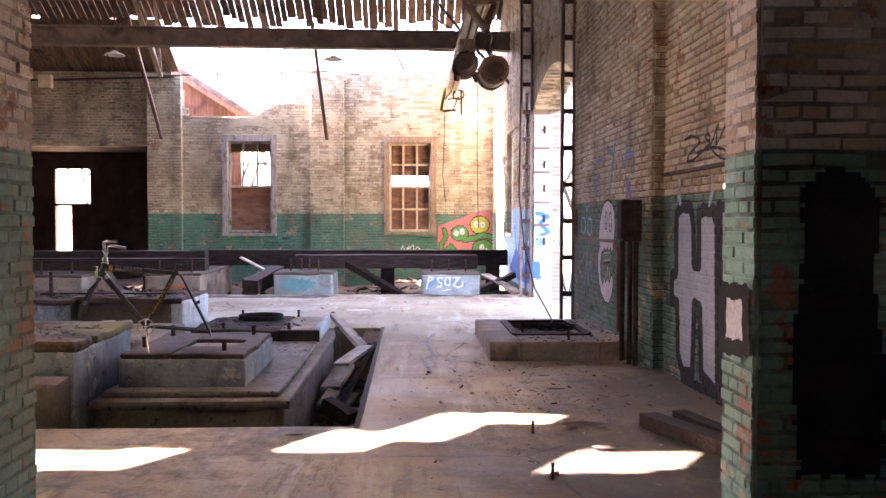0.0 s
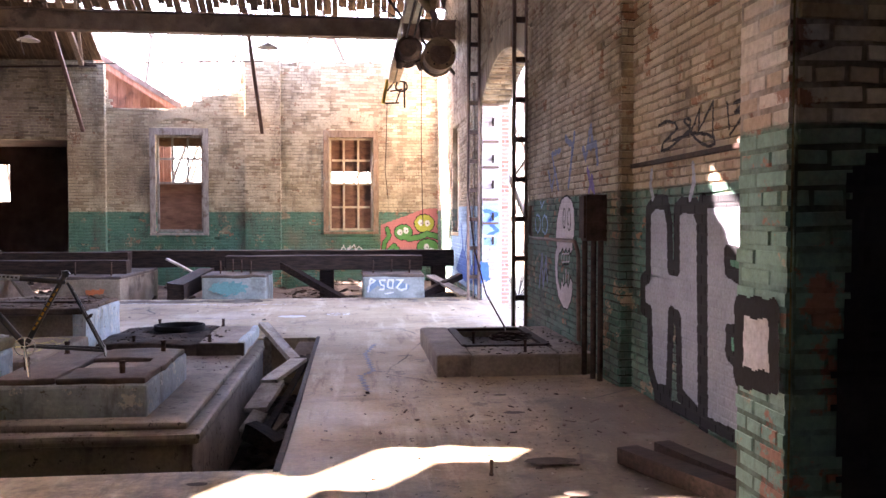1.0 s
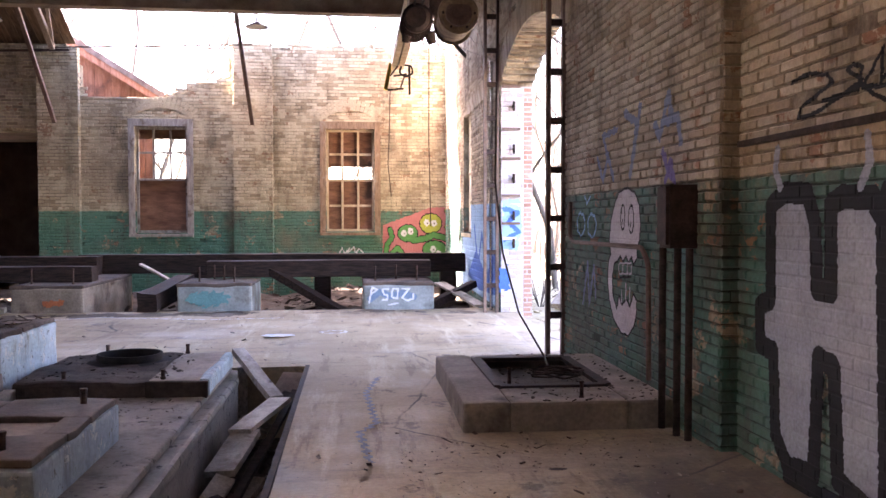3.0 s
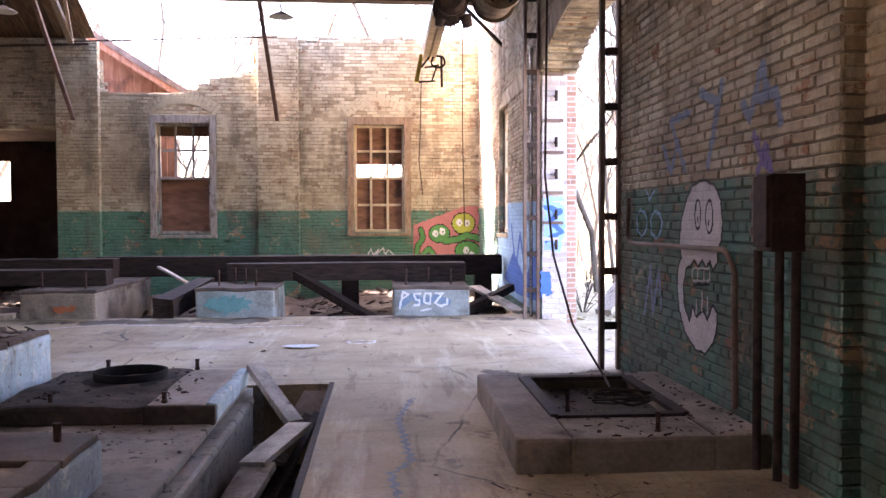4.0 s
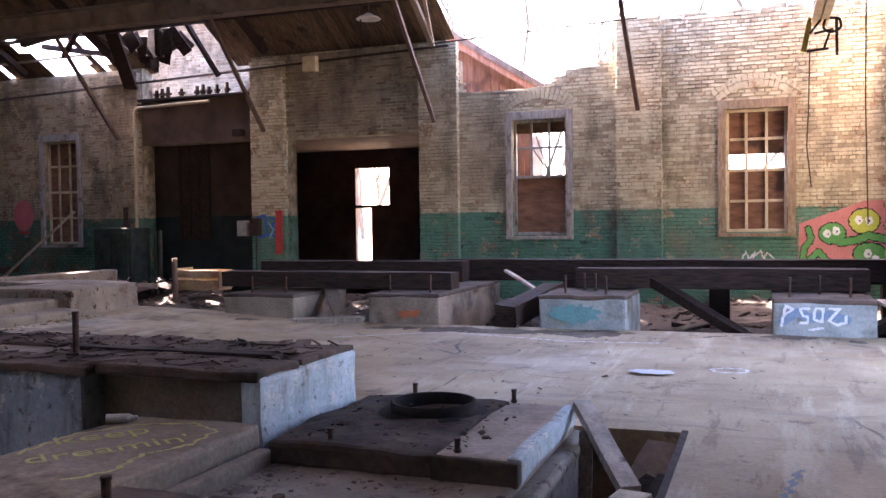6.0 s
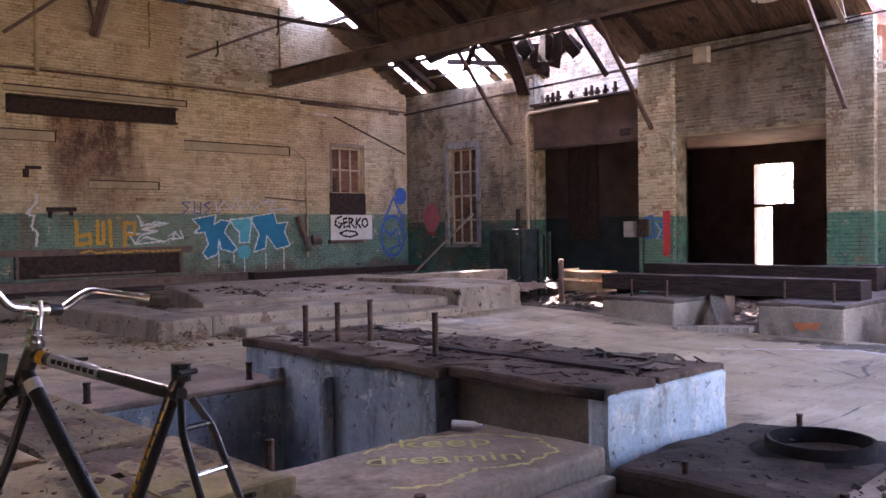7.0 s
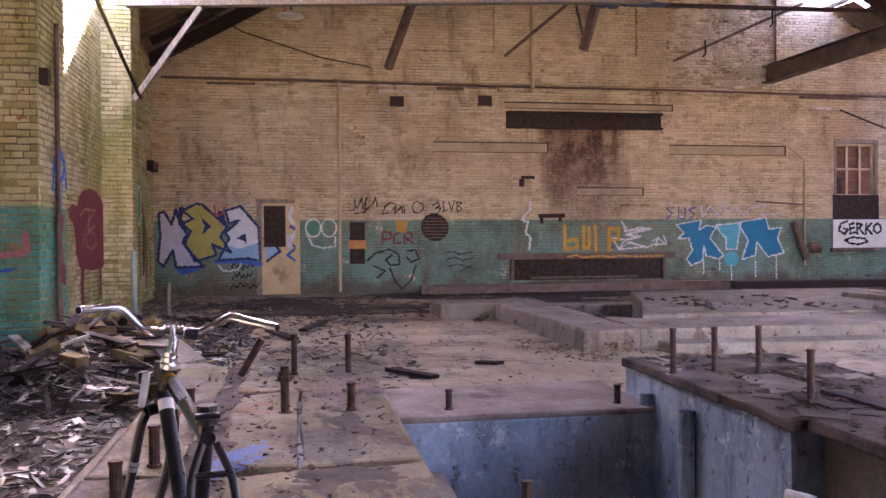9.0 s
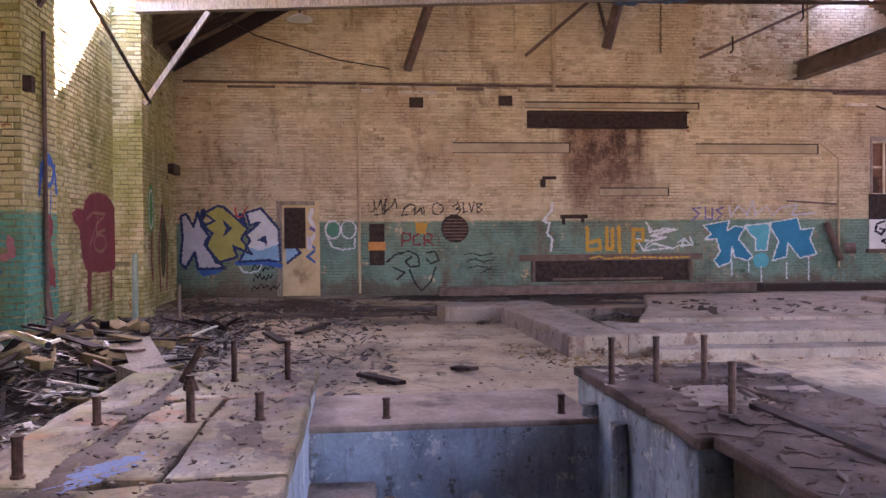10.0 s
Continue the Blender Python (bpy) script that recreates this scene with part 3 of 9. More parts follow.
# south wall with the wide doorway that the camera comes through
SDOOR = (0.30, 3.27, -0.6, 3.9)
south = slab_wall("wall_south", FACE_S, XW - 0.4, XE + 0.5, -0.6, EAVE, [SDOOR], 0.34, M_SJ,
                  "mossy painted brick wall with a wide doorway")
bricks("b", FACE_S, -6.5, 0.30, -0.55, EAVE - 0.1, [SDOOR], M_S, south, seed=8)
bricks("b", FACE_S, XW, -6.5, -0.55, EAVE - 0.1, [], M_SM, south, seed=28)
bricks("b", FACE_S, 3.27, XE + 0.1, -0.55, EAVE - 0.1, [], M_PIER, south, seed=9)
FACE_JR = Face((3.27, YS - 0.34, 0), (0, 1, 0), (-1, 0, 0))
FACE_JL = Face((0.30, YS - 0.34, 0), (0, 1, 0), (1, 0, 0))
bricks("b", FACE_JR, 0, 0.34, -0.55, 3.9, [], M_PIER, south, single=lambda u, z: 0.0 < z < 2.6, single_mat=M_PIERP, seed=10)
bricks("b", FACE_JL, 0, 0.34, -0.55, 3.9, [], M_PIER, south, single=lambda u, z: 0.0 < z < 2.6, single_mat=M_PIERP, seed=21)
FACE_S2 = Face((0, YS - 0.34, 0), (1, 0, 0), (0, -1, 0))
bricks("b", FACE_S2, -3.0, 0.29, -0.55, 3.9, [], M_PIER, south, seed=22)
bricks("b", FACE_S2, 3.28, 6.0, -0.55, 3.9, [], M_PIER, south, seed=23)
for nm, b in (("jamb_facing", (3.262, 3.272, YS - 0.335, YS - 0.005)), ("jamb_facing", (0.298, 0.308, YS - 0.335, YS - 0.005)), ("pier_facing", (3.275, 5.99, YS - 0.348, YS - 0.338)), ("pier_facing", (-2.99, 0.295, YS - 0.348, YS - 0.338)), ("pier_facing", (3.275, XE + 0.09, YS - 0.002, YS + 0.006))):
    bm = bmesh.new()
    box(bm, *b, -0.55, 3.89)
    part(nm, bm, M_PIERJ, south)
pilaster("trim_pilaster_5", FACE_S, -6.95, -6.05, -0.2, EAVE, 0.5, M_S, "broad brick pier with a bright green foot", 15)
pilaster("trim_pilaster_6", FACE_S, -11.6, -10.85, -0.2, EAVE, 0.42, M_SM, "mossy cream brick pilaster", 16)

# unseen entrance room behind the doorway, its pale walls added to bounce light
bm = bmesh.new()
for b in ((-3.2, -3.0, -6.2, 1.08), (6.0, 6.2, -6.2, 1.08), (-3.2, 6.2, -6.4, -6.2)):
    box(bm, *b, -0.6, 4.2)
obj("wall_entrance", bm, M_ENTRY, None, "unseen pale walls round the entrance, added to bounce light on the piers", "wall", kind="structure")
bm = bmesh.new()
box(bm, -3.2, 6.2, -6.4, 1.08, 4.2, 4.4)
obj("ceiling", bm, M_ENTRY, None, "unseen pale ceiling over the entrance, added to bounce light", "ceiling", kind="structure")

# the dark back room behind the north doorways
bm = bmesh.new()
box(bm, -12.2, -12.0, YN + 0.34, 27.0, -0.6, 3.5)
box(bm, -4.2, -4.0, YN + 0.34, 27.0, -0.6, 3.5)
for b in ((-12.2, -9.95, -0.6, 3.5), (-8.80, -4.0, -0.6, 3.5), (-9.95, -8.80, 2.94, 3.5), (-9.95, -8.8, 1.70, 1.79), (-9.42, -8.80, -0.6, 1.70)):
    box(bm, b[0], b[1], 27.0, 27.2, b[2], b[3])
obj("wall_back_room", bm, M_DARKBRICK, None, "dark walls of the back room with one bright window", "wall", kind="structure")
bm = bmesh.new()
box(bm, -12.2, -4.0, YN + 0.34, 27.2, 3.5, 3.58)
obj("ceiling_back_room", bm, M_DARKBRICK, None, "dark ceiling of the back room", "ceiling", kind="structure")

# ---- floors ----
PIT = (-3.75, 1.59, 2.79, 7.55)
TRENCH_Y = 12.05


def floor_z(x, y):
    k = min(1.0, max(0.0, (-2.0 - x) / 4.0))
    return 0.13 * k * k * (3 - 2 * k)


def sheet(name, x0, x1, y0, y1, step, height, material, label, skip=None, kind="structure", category="floor", skirt=0.25):
    nx, ny = max(1, round((x1 - x0) / step)), max(1, round((y1 - y0) / step))
    bm = bmesh.new()
    grid = [[bm.verts.new((x0 + (x1 - x0) * i / nx, y0 + (y1 - y0) * j / ny, 0)) for j in range(ny + 1)] for i in range(nx + 1)]
    for col in grid:
        for v in col:
            v.co.z = height(v.co.x, v.co.y)
    for i in range(nx):
        for j in range(ny):
            c = (grid[i][j].co + grid[i + 1][j + 1].co) / 2
            if skip and skip(c.x, c.y):
                continue
            bm.faces.new((grid[i][j], grid[i + 1][j], grid[i + 1][j + 1], grid[i][j + 1]))
    bmesh.ops.delete(bm, geom=[v for v in bm.verts if not v.link_faces], context="VERTS")
    if skirt:
        edges = [e for e in bm.edges if e.is_boundary]
        ext = bmesh.ops.extrude_edge_only(bm, edges=edges)
        for v in (g for g in ext["geom"] if isinstance(g, bmesh.types.BMVert)):
            v.co.z -= skirt
    bmesh.ops.recalc_face_normals(bm, faces=bm.faces)
    return obj(name, bm, material, None, label, category, kind=kind)


def uneven(x, y):
    return floor_z(x, y) + 0.012 * noise.noise(Vector((x * 0.9, y * 0.9, 0))) + 0.004 * noise.noise(Vector((x * 4, y * 4, 3)))


FLOORS = [("floor", PIT[1], XE + 0.2, -6.2, TRENCH_Y), ("floor_south", XW, PIT[1], -6.2, PIT[2]), ("floor_west", XW, PIT[0], PIT[2], TRENCH_Y),
          ("floor_aisle", PIT[0], PIT[1], PIT[3], TRENCH_Y)]
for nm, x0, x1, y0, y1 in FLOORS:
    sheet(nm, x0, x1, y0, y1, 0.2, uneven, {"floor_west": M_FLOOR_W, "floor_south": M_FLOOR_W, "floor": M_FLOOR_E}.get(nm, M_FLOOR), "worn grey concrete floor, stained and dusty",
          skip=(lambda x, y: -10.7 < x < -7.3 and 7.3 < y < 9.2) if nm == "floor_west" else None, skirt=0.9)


def rubble_z(x, y):
    return -0.22 + 0.14 * noise.noise(Vector((x * 0.8, y * 0.8, 5))) + 0.06 * noise.noise(Vector((x * 3.5, y * 3.5, 9)))


sheet("ground_trench", XW, XE, TRENCH_Y - 0.02, YN + 0.1, 0.15, rubble_z, M_DIRT, "dark rubble and earth under the timbers", skirt=0)
sheet("ground_pit", PIT[0], PIT[1] + 0.02, PIT[2] - 0.02, PIT[3] + 0.02, 0.12,
      lambda x, y: -0.62 + 0.07 * noise.noise(Vector((x * 2, y * 2, 2))), M_DIRT, "dark litter at the bottom of the machine pit", skirt=0)
sheet("floor_back_room", -12.2, -4.0, YN, 27.2, 1.0, lambda x, y: -0.05, M_DIRT, "dirty floor of the back room", skirt=0)


def ground_z(x, y):
    far = max(0.0, math.hypot(x + 5, y - 9) - 25)
    return -0.70 if XW < x < XE and -6.2 < y < 27 else -0.06 + 0.05 * noise.noise(Vector((x * 0.4, y * 0.4, 0))) + min(6.0, 0.03 * far)


M_GROUND = plain("leaf-littered earth", (0.28, 0.22, 0.13), (0.50, 0.42, 0.28), 1.5, 0.95, bumps=0.8, fine=18)
bm = bmesh.new()
xs = sorted({-900, -400, -150, -60, -30, *range(-24, 40), 60, 150, 400, 900} | {XW - 0.2, XE + 0.2})
ys = sorted({-900, -400, -150, -60, -30, *range(-20, 48), 80, 150, 400, 900})
vv = {(x, y): bm.verts.new((x, y, ground_z(x, y))) for x in xs for y in ys}
for xa, xb in zip(xs, xs[1:]):
    for ya, yb in zip(ys, ys[1:]):
        bm.faces.new((vv[xa, ya], vv[xb, ya], vv[xb, yb], vv[xa, yb]))
obj("ground", bm, M_GROUND, None, "pale leaf-littered ground outside the hall", "ground", kind="structure")

# ---- roof: boarded slopes with gaps ----
HOLE_SLOTS = [(-10.9, -7.4, 1.30, 1.92), (-7.2, -6.0, 3.43, 3.80), (-5.5, -5.05, 3.78, 4.20), (-5.2, -4.75, 4.05, 4.76), (-4.68, -4.48, 4.50, 4.70), (-4.15, -3.25, 3.36, 3.70), (-1.98, -1.92, 4.09, 4.14), (-1.92, -1.84, 4.04, 4.30), (-1.84, -1.77, 3.99, 4.42), (-1.77, -1.70, 3.97, 4.50), (-1.70, -1.63, 3.97, 4.56), (-1.63, -1.59, 3.99, 4.50),
              (-1.43, -1.29, 3.93, 3.98), (-1.20, -1.13, 4.0, 4.02)]


def boarding(name, x0, x1, y_low, y_high, label, gap=0.004, ragged=0.0, seed=1, keep=1.0, holes=(), material=None, slivers=None):
    """Boards running up the slope from y_low (eave) to y_high (ridge)."""
    rng = random.Random(seed)
    bm = bmesh.new()
    x = x0
    while x < x1:
        w = rng.uniform(0.13, 0.20)
        if slivers and slivers[0] < x < slivers[1]:
            w = 0.068
        if rng.random() < keep:
            lo = y_low + (RIDGE_Y - y_low) / abs(RIDGE_Y - y_low) * rng.random() * ragged
            spans = [(lo, y_high)]
            for h in holes:
                if h[0] < x + w / 2 < h[1]:
                    a, b = h[2], h[3]
                    nxt = []
                    for p, q in spans:
                        s, e = min(p, q), max(p, q)
                        if b <= s or a >= e:
                            nxt.append((p, q))
                            continue
                        if s < a:
                            nxt.append((s, a - rng.random() * 0.1))
                        if e > b:
                            nxt.append((b + rng.random() * 0.1, e))
                    spans = nxt
            for p, q in spans:
                if abs(p - q) > 0.1:
                    bar(bm, (x + w / 2, p, roof_z(p) + 0.05), (x + w / 2, q, roof_z(q) + 0.05), w - gap, 0.03, up=(0, 0, 1))
        x += w
    return obj(name, bm, material or M_BOARD, None, label, "roof", kind="structure")


boarding("ceiling_roof_south", XW - 0.5, XE + 0.5, YS - 0.4, RIDGE_Y, "pale weathered roof boards with gaps", seed=3, holes=HOLE_SLOTS, slivers=(-2.25, -1.0))
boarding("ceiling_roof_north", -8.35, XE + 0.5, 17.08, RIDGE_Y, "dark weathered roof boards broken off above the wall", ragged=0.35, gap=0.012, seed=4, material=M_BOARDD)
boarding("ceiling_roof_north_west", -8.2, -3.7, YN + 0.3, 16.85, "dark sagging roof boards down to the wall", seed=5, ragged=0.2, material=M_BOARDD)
SLITS = [(-14.74, -14.50, 17.10, 18.36), (-13.70, -13.44, 17.2, 17.6), (-13.42, -13.14, 17.38, 18.6), (-13.06, -12.80, 17.45, 18.6), (-12.74, -12.48, 17.3, 18.6), (-12.40, -12.02, 17.1, 18.14), (-11.86, -11.42, 17.15, 18.14),
         (-12.40, -12.16, 18.1, 18.6), (-12.0, -11.74, 18.1, 18.6), (-11.66, -11.4, 18.1, 18.6), (-10.75, -8.55, 17.30, 18.6), (-15.9, -14.64, 14.7, 15.72), (-14.62, -14.34, 15.15, 15.55), (-14.55, -14.38, 15.76, 15.92)]
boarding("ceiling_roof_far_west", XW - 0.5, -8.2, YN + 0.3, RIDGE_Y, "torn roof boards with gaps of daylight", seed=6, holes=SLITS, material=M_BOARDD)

# ---- machine foundations ----
M_PINK = plain("rusty stained concrete top", (0.19, 0.14, 0.11), (0.40, 0.31, 0.25), 2.2, 0.75, third=(0.09, 0.06, 0.05), fine=30, damp=0.2)


def stained_top():
    """Machine bed concrete: tan, olive and lilac stains, dark oily runs, damp sheen."""
    m, nt, b = mat("oil-stained machine bed")
    c = ramp(nt, noise_tex(nt, 1.5, 9, 0.7), (0.34, (0.06, 0.043, 0.027)), (0.48, (0.165, 0.128, 0.073)), (0.66, (0.285, 0.235, 0.14)))
    c = mix(nt, math2(nt, "MULTIPLY", mask(nt, noise_tex(nt, 0.75, 6, 0.6, (1.0, 1.6, 1)), 0.50, 0.60), 0.75), c, (0.20, 0.195, 0.062))
    c = mix(nt, math2(nt, "MULTIPLY", mask(nt, noise_tex(nt, 0.95, 6, 0.6, (0.6, 2.0, 2)), 0.55, 0.63), 0.5), c, (0.17, 0.115, 0.135))
    c = mix(nt, math2(nt, "MULTIPLY", mask(nt, noise_tex(nt, 1.2, 8, 0.7, (1.6, 0.8, 1)), 0.57, 0.66), 0.6), c, (0.30, 0.115, 0.045))
    c = mix(nt, math2(nt, "MULTIPLY", mask(nt, noise_tex(nt, 2.1, 10, 0.78, (0.8, 1.6, 1)), 0.52, 0.57), 0.85), c, (0.045, 0.031, 0.026))
    g = noise_tex(nt, 34, 5)
    c = mix(nt, 0.5, c, ramp(nt, g, (0.3, (0.5, 0.48, 0.46)), (0.7, (1, 1, 1))), "MULTIPLY")
    link(nt, c, b.inputs["Base Color"])
    wet = mask(nt, noise_tex(nt, 1.3, 6, 0.65), 0.49, 0.58)
    link(nt, ramp(nt, wet, (0.0, (0.78,) * 3), (1.0, (0.50,) * 3)), b.inputs["Roughness"])
    b.inputs["Specular IOR Level"].default_value = 0.28
    bump(nt, b, g, 0.5, 0.008)
    return m


M_BED = stained_top()
M_GRIME = plain("oily dark concrete", (0.045, 0.033, 0.028), (0.15, 0.11, 0.09), 2.4, 0.8, third=(0.12, 0.092, 0.076), fine=35, bumps=0.8, damp=0.1)
M_CRUMB = plain("brown crumbling crust", (0.055, 0.037, 0.030), (0.17, 0.118, 0.090), 3.0, 0.85, third=(0.03, 0.022, 0.018), fine=40, bumps=0.8)
M_PALEBLUE = flaking("flaking pale blue paint", (0.30, 0.39, 0.44), (0.54, 0.62, 0.66), (0.60, 0.60, 0.56), (0.22, 0.19, 0.13), 3.4, 0.555)
M_YELLOW = plain("yellow spray paint", (0.44, 0.39, 0.11), (0.60, 0.53, 0.20), 9, 0.7)


M_RUSTBOLT = plain("dark rusty bolt", (0.045, 0.028, 0.022), (0.13, 0.075, 0.055), 25, 0.75, 0.3)


def bolt(parent, x, y, z0, z1, r=0.017, lean=0.0, nut=True, name="bolt"):
    bm = bmesh.new()
    cyl(bm, (x, y, z0 - 0.01), (x + lean, y, z1), r, seg=9)
    if nut:
        cyl(bm, (x, y, z0), (x, y, z0 + 0.012), r * 1.35, seg=9)
        cyl(bm, (x + lean, y, z1 - 0.012), (x + lean, y, z1 + 0.002), r * 1.15, seg=9)
    return part(name, bm, M_RUSTBOLT, parent)


def chunks(name, x0, x1, y0, y1, zf, n, smin, smax, material, label, seed, flat=0.4, category="debris", thin=None, tip=0.25):
    """Loose broken bits lying on a surface: one heap of stuff."""
    rng = random.Random(seed)
    verts, faces = [], []
    for _ in range(n):
        x, y = rng.uniform(x0, x1), rng.uniform(y0, y1)
        s = smin + (smax * 1.15 - smin) * rng.random() ** 2
        l, w, h = s * rng.uniform(0.8, 1.7), s * rng.uniform(0.45, 1.2), s * flat * rng.uniform(0.4, 1.0)
        if thin and rng.random() < thin[0]:
            l, w, h = s * thin[1], s * 0.35, s * 0.12
        m = Matrix.Translation((x, y, zf(x, y) + h * 0.35)) @ Euler((rng.gauss(0, tip), rng.gauss(0, tip), rng.uniform(0, 6.3))).to_matrix().to_4x4()
        k = len(verts)
        for i, j, q in ((-1, -1, -1), (1, -1, -1), (1, 1, -1), (-1, 1, -1), (-1, -1, 1), (1, -1, 1), (1, 1, 1), (-1, 1, 1)):
            t, t2 = 1 - 0.6 * rng.random(), 1 - 0.6 * rng.random()
            verts.append(m @ Vector((i * l / 2 * t, j * w / 2 * t2, q * h / 2 * (1 - 0.5 * rng.random()))))
        faces += [tuple(k + i for i in f) for f in ((3, 2, 1, 0), (4, 5, 6, 7), (0, 1, 5, 4), (1, 2, 6, 5), (2, 3, 7, 6), (3, 0, 4, 7))]
    me = bpy.data.meshes.new(name)
    me.from_pydata(verts, [], faces)
    me.materials.append(material)
    return tagged(new(name, me), label, category, "", "stuff")


# low base round the pit, and the stepped base with its moulding
base = thing("stepped_foundation", "stepped grey concrete machine base with a moulded edge", "foundation")
bm = bmesh.new()
box(bm, -0.25, 1.03, 3.62, 7.45, -0.75, -0.07, 0.02, 0.008, 3, 1)
part("plinth", bm, M_BASE, base)
bm = bmesh.new()
box(bm, -0.29, 1.08, 3.58, 7.48, -0.07, -0.005, 0.025, 0.005, 4, 2)
part("moulding", bm, M_BASE, base)
bm = bmesh.new()
box(bm, -0.22, 0.99, 3.68, 7.42, -0.005, 0.04, 0.018, 0.006, 4, 3)
part("top_step", bm, M_BASE, base)
ledge = thing("pit_ledge", "low grey concrete ledge along the machine pit", "foundation")
bm = bmesh.new()
box(bm, -3.80, -0.33, 3.22, 4.95, -0.85, -0.10, 0.02, 0.01, 3, 4)
part("ledge", bm, M_CONC, ledge)

block1 = thing("machine_block", "blue-grey concrete block with a rusty broken top", "foundation")
bm = bmesh.new()
box(bm, -0.16, 0.73, 3.84, 5.08, 0.03, 0.235, 0.02, 0.008, 4, 5)
part("body", bm, M_BLUE, block1)
bm = bmesh.new()
box(bm, -0.15, 0.20, 3.86, 5.06, 0.232, 0.272, 0.012, 0.012, 4, 6)
box(bm, 0.20, 0.72, 3.86, 4.28, 0.232, 0.27, 0.012, 0.012, 4, 7)
box(bm, 0.20, 0.72, 4.62, 5.06, 0.232, 0.272, 0.012, 0.012, 4, 8)
box(bm, 0.60, 0.72, 4.28, 4.62, 0.232, 0.27, 0.012, 0.012, 3, 9)
part("top_rim", bm, M_GRIME, block1, "rusty crumbling rim")
bm = bmesh.new()
box(bm, 0.205, 0.595, 4.285, 4.615, 0.228, 0.246, 0.004, 0.004, 3, 91)
part("recess_floor", bm, M_PINK, block1, "rusty sunken floor")
for x, y in ((-0.08, 4.2), (0.55, 4.0), (-0.06, 4.9), (0.6, 4.9)):
    bolt(block1, x, y, 0.26, 0.35)

table = thing("machine_table", "long concrete foundation with a rusty brown stained top", "foundation")
bm = bmesh.new()
box(bm, -3.75, -0.30, 3.42, 4.58, -0.75, 0.36, 0.03, 0.014, 6, 10)
part("body", bm, M_BLUE, table)
bm = bmesh.new()
box(bm, -3.74, -0.31, 3.71, 3.83, 0.34, 0.385, 0.01, 0.012, 6, 15)
part("gutter", bm, M_DIRT, table, "dark gutter packed with oily dirt")
for i, (xa, xb, ya, yb) in enumerate(((-3.76, -2.36, 3.40, 3.725), (-2.345, -1.12, 3.40, 3.735), (-1.10, -0.29, 3.40, 3.72),
                                      (-3.76, -2.72, 3.815, 4.60), (-2.70, -1.12, 3.82, 4.14), (-2.70, -1.12, 4.155, 4.60), (-1.10, -0.29, 3.81, 4.22), (-1.10, -0.29, 4.235, 4.60))):
    bm = bmesh.new()
    box(bm, xa, xb, ya, yb, 0.355, 0.417 + 0.004 * (i % 3), 0.02, 0.016, 6, 11 + i)
    part("top_slab", bm, M_BED, table)
for x, y, h, r, lean in ((-3.28, 4.12, 0.66, 0.018, 0), (-3.23, 4.44, 0.66, 0.018, 0), (-2.12, 4.39, 0.55, 0.02, 0),
                         (-2.12, 3.65, 0.55, 0.02, 0), (-1.22, 3.63, 0.57, 0.02, 0), (-0.80, 3.58, 0.55, 0.02, 0)):
    bolt(table, x, y, 0.42, h, r, lean)
bm = bmesh.new()
cyl(bm, (-2.08, 4.08, 0.41), (-2.08, 4.08, 0.645), 0.020, seg=10)
for za, zb, r in ((0.42, 0.432, 0.032), (0.575, 0.60, 0.034), (0.60, 0.622, 0.028)):
    cyl(bm, (-2.08, 4.08, za), (-2.08, 4.08, zb), r, seg=6)
part("bolt", bm, M_RUSTBOLT, table, "thick bolt with a nut near its top")
bm = bmesh.new()
cyl(bm, (-3.33, 3.79, 0.40), (-3.33, 3.925, 0.63), 0.022, seg=10)
part("bolt", bm, M_RUSTBOLT, table, "bent leaning bolt")
chunks("loose_chips", -3.6, -0.4, 3.5, 4.5, lambda x, y: 0.425, 130, 0.006, 0.032, M_GRIME, "loose concrete chips on the foundation", 31)

bm = bmesh.new()
box(bm, -3.0, -0.32, 3.16, 3.43, -0.6, 0.20, 0.02, 0.014, 5, 47)
part("side_kerb", bm, M_CONC, table, "low kerb along the foundation")
bigblock = thing("machine_block", "large blue-grey concrete block with flaking paint and a ragged top", "foundation")
bm = bmesh.new()
box(bm, -3.35, -1.42, 6.24, 7.35, -0.9, 0.40, 0.025, 0.012, 5, 31)
part("body", bm, M_BLUE, bigblock)
bm = bmesh.new()
box(bm, -1.40, -0.46, 6.38, 7.35, -0.6, 0.40, 0.025, 0.012, 5, 32)
part("body", bm, M_CONC, bigblock)
bm = bmesh.new()
box(bm, -0.46, -0.34, 6.30, 7.36, 0.02, 0.42, 0.03, 0.012, 5, 33)
part("end_face", bm, M_PALEBLUE, bigblock, "pale blue flaking painted end")
for i, (xa, xb, ya, yb) in enumerate(((-3.36, -2.75, 6.22, 7.36), (-2.02, -1.38, 6.22, 7.36), (-2.74, -2.03, 6.22, 6.5), (-2.74, -2.03, 6.95, 7.36),
                                      (-1.37, -0.36, 6.28, 6.72), (-1.37, -0.36, 6.75, 7.36))):
    bm = bmesh.new()
    box(bm, xa, xb, ya, yb, 0.395, 0.455 - 0.01 * (i % 2), 0.015, 0.014, 5, 34 + i)
    part("top_slab", bm, M_CRUMB, bigblock)
bm = bmesh.new()
box(bm, -2.735, -2.035, 6.505, 6.945, 0.385, 0.418, 0.004, 0.005, 3, 92)
part("recess_floor", bm, M_PINK, bigblock, "rusty sunken floor")
bm = bmesh.new()
box(bm, -1.9, -0.5, 6.69, 6.77, 0.45, 0.475, 0.005)
part("iron_strip", bm, M_IRON, bigblock)
for x, y, h in ((-2.615, 6.245, 0.715), (-2.62, 6.50, 0.715), (-2.63, 6.78, 0.715), (-1.715, 6.525, 0.70)):
    bolt(bigblock, x, y, 0.45, h, 0.018)
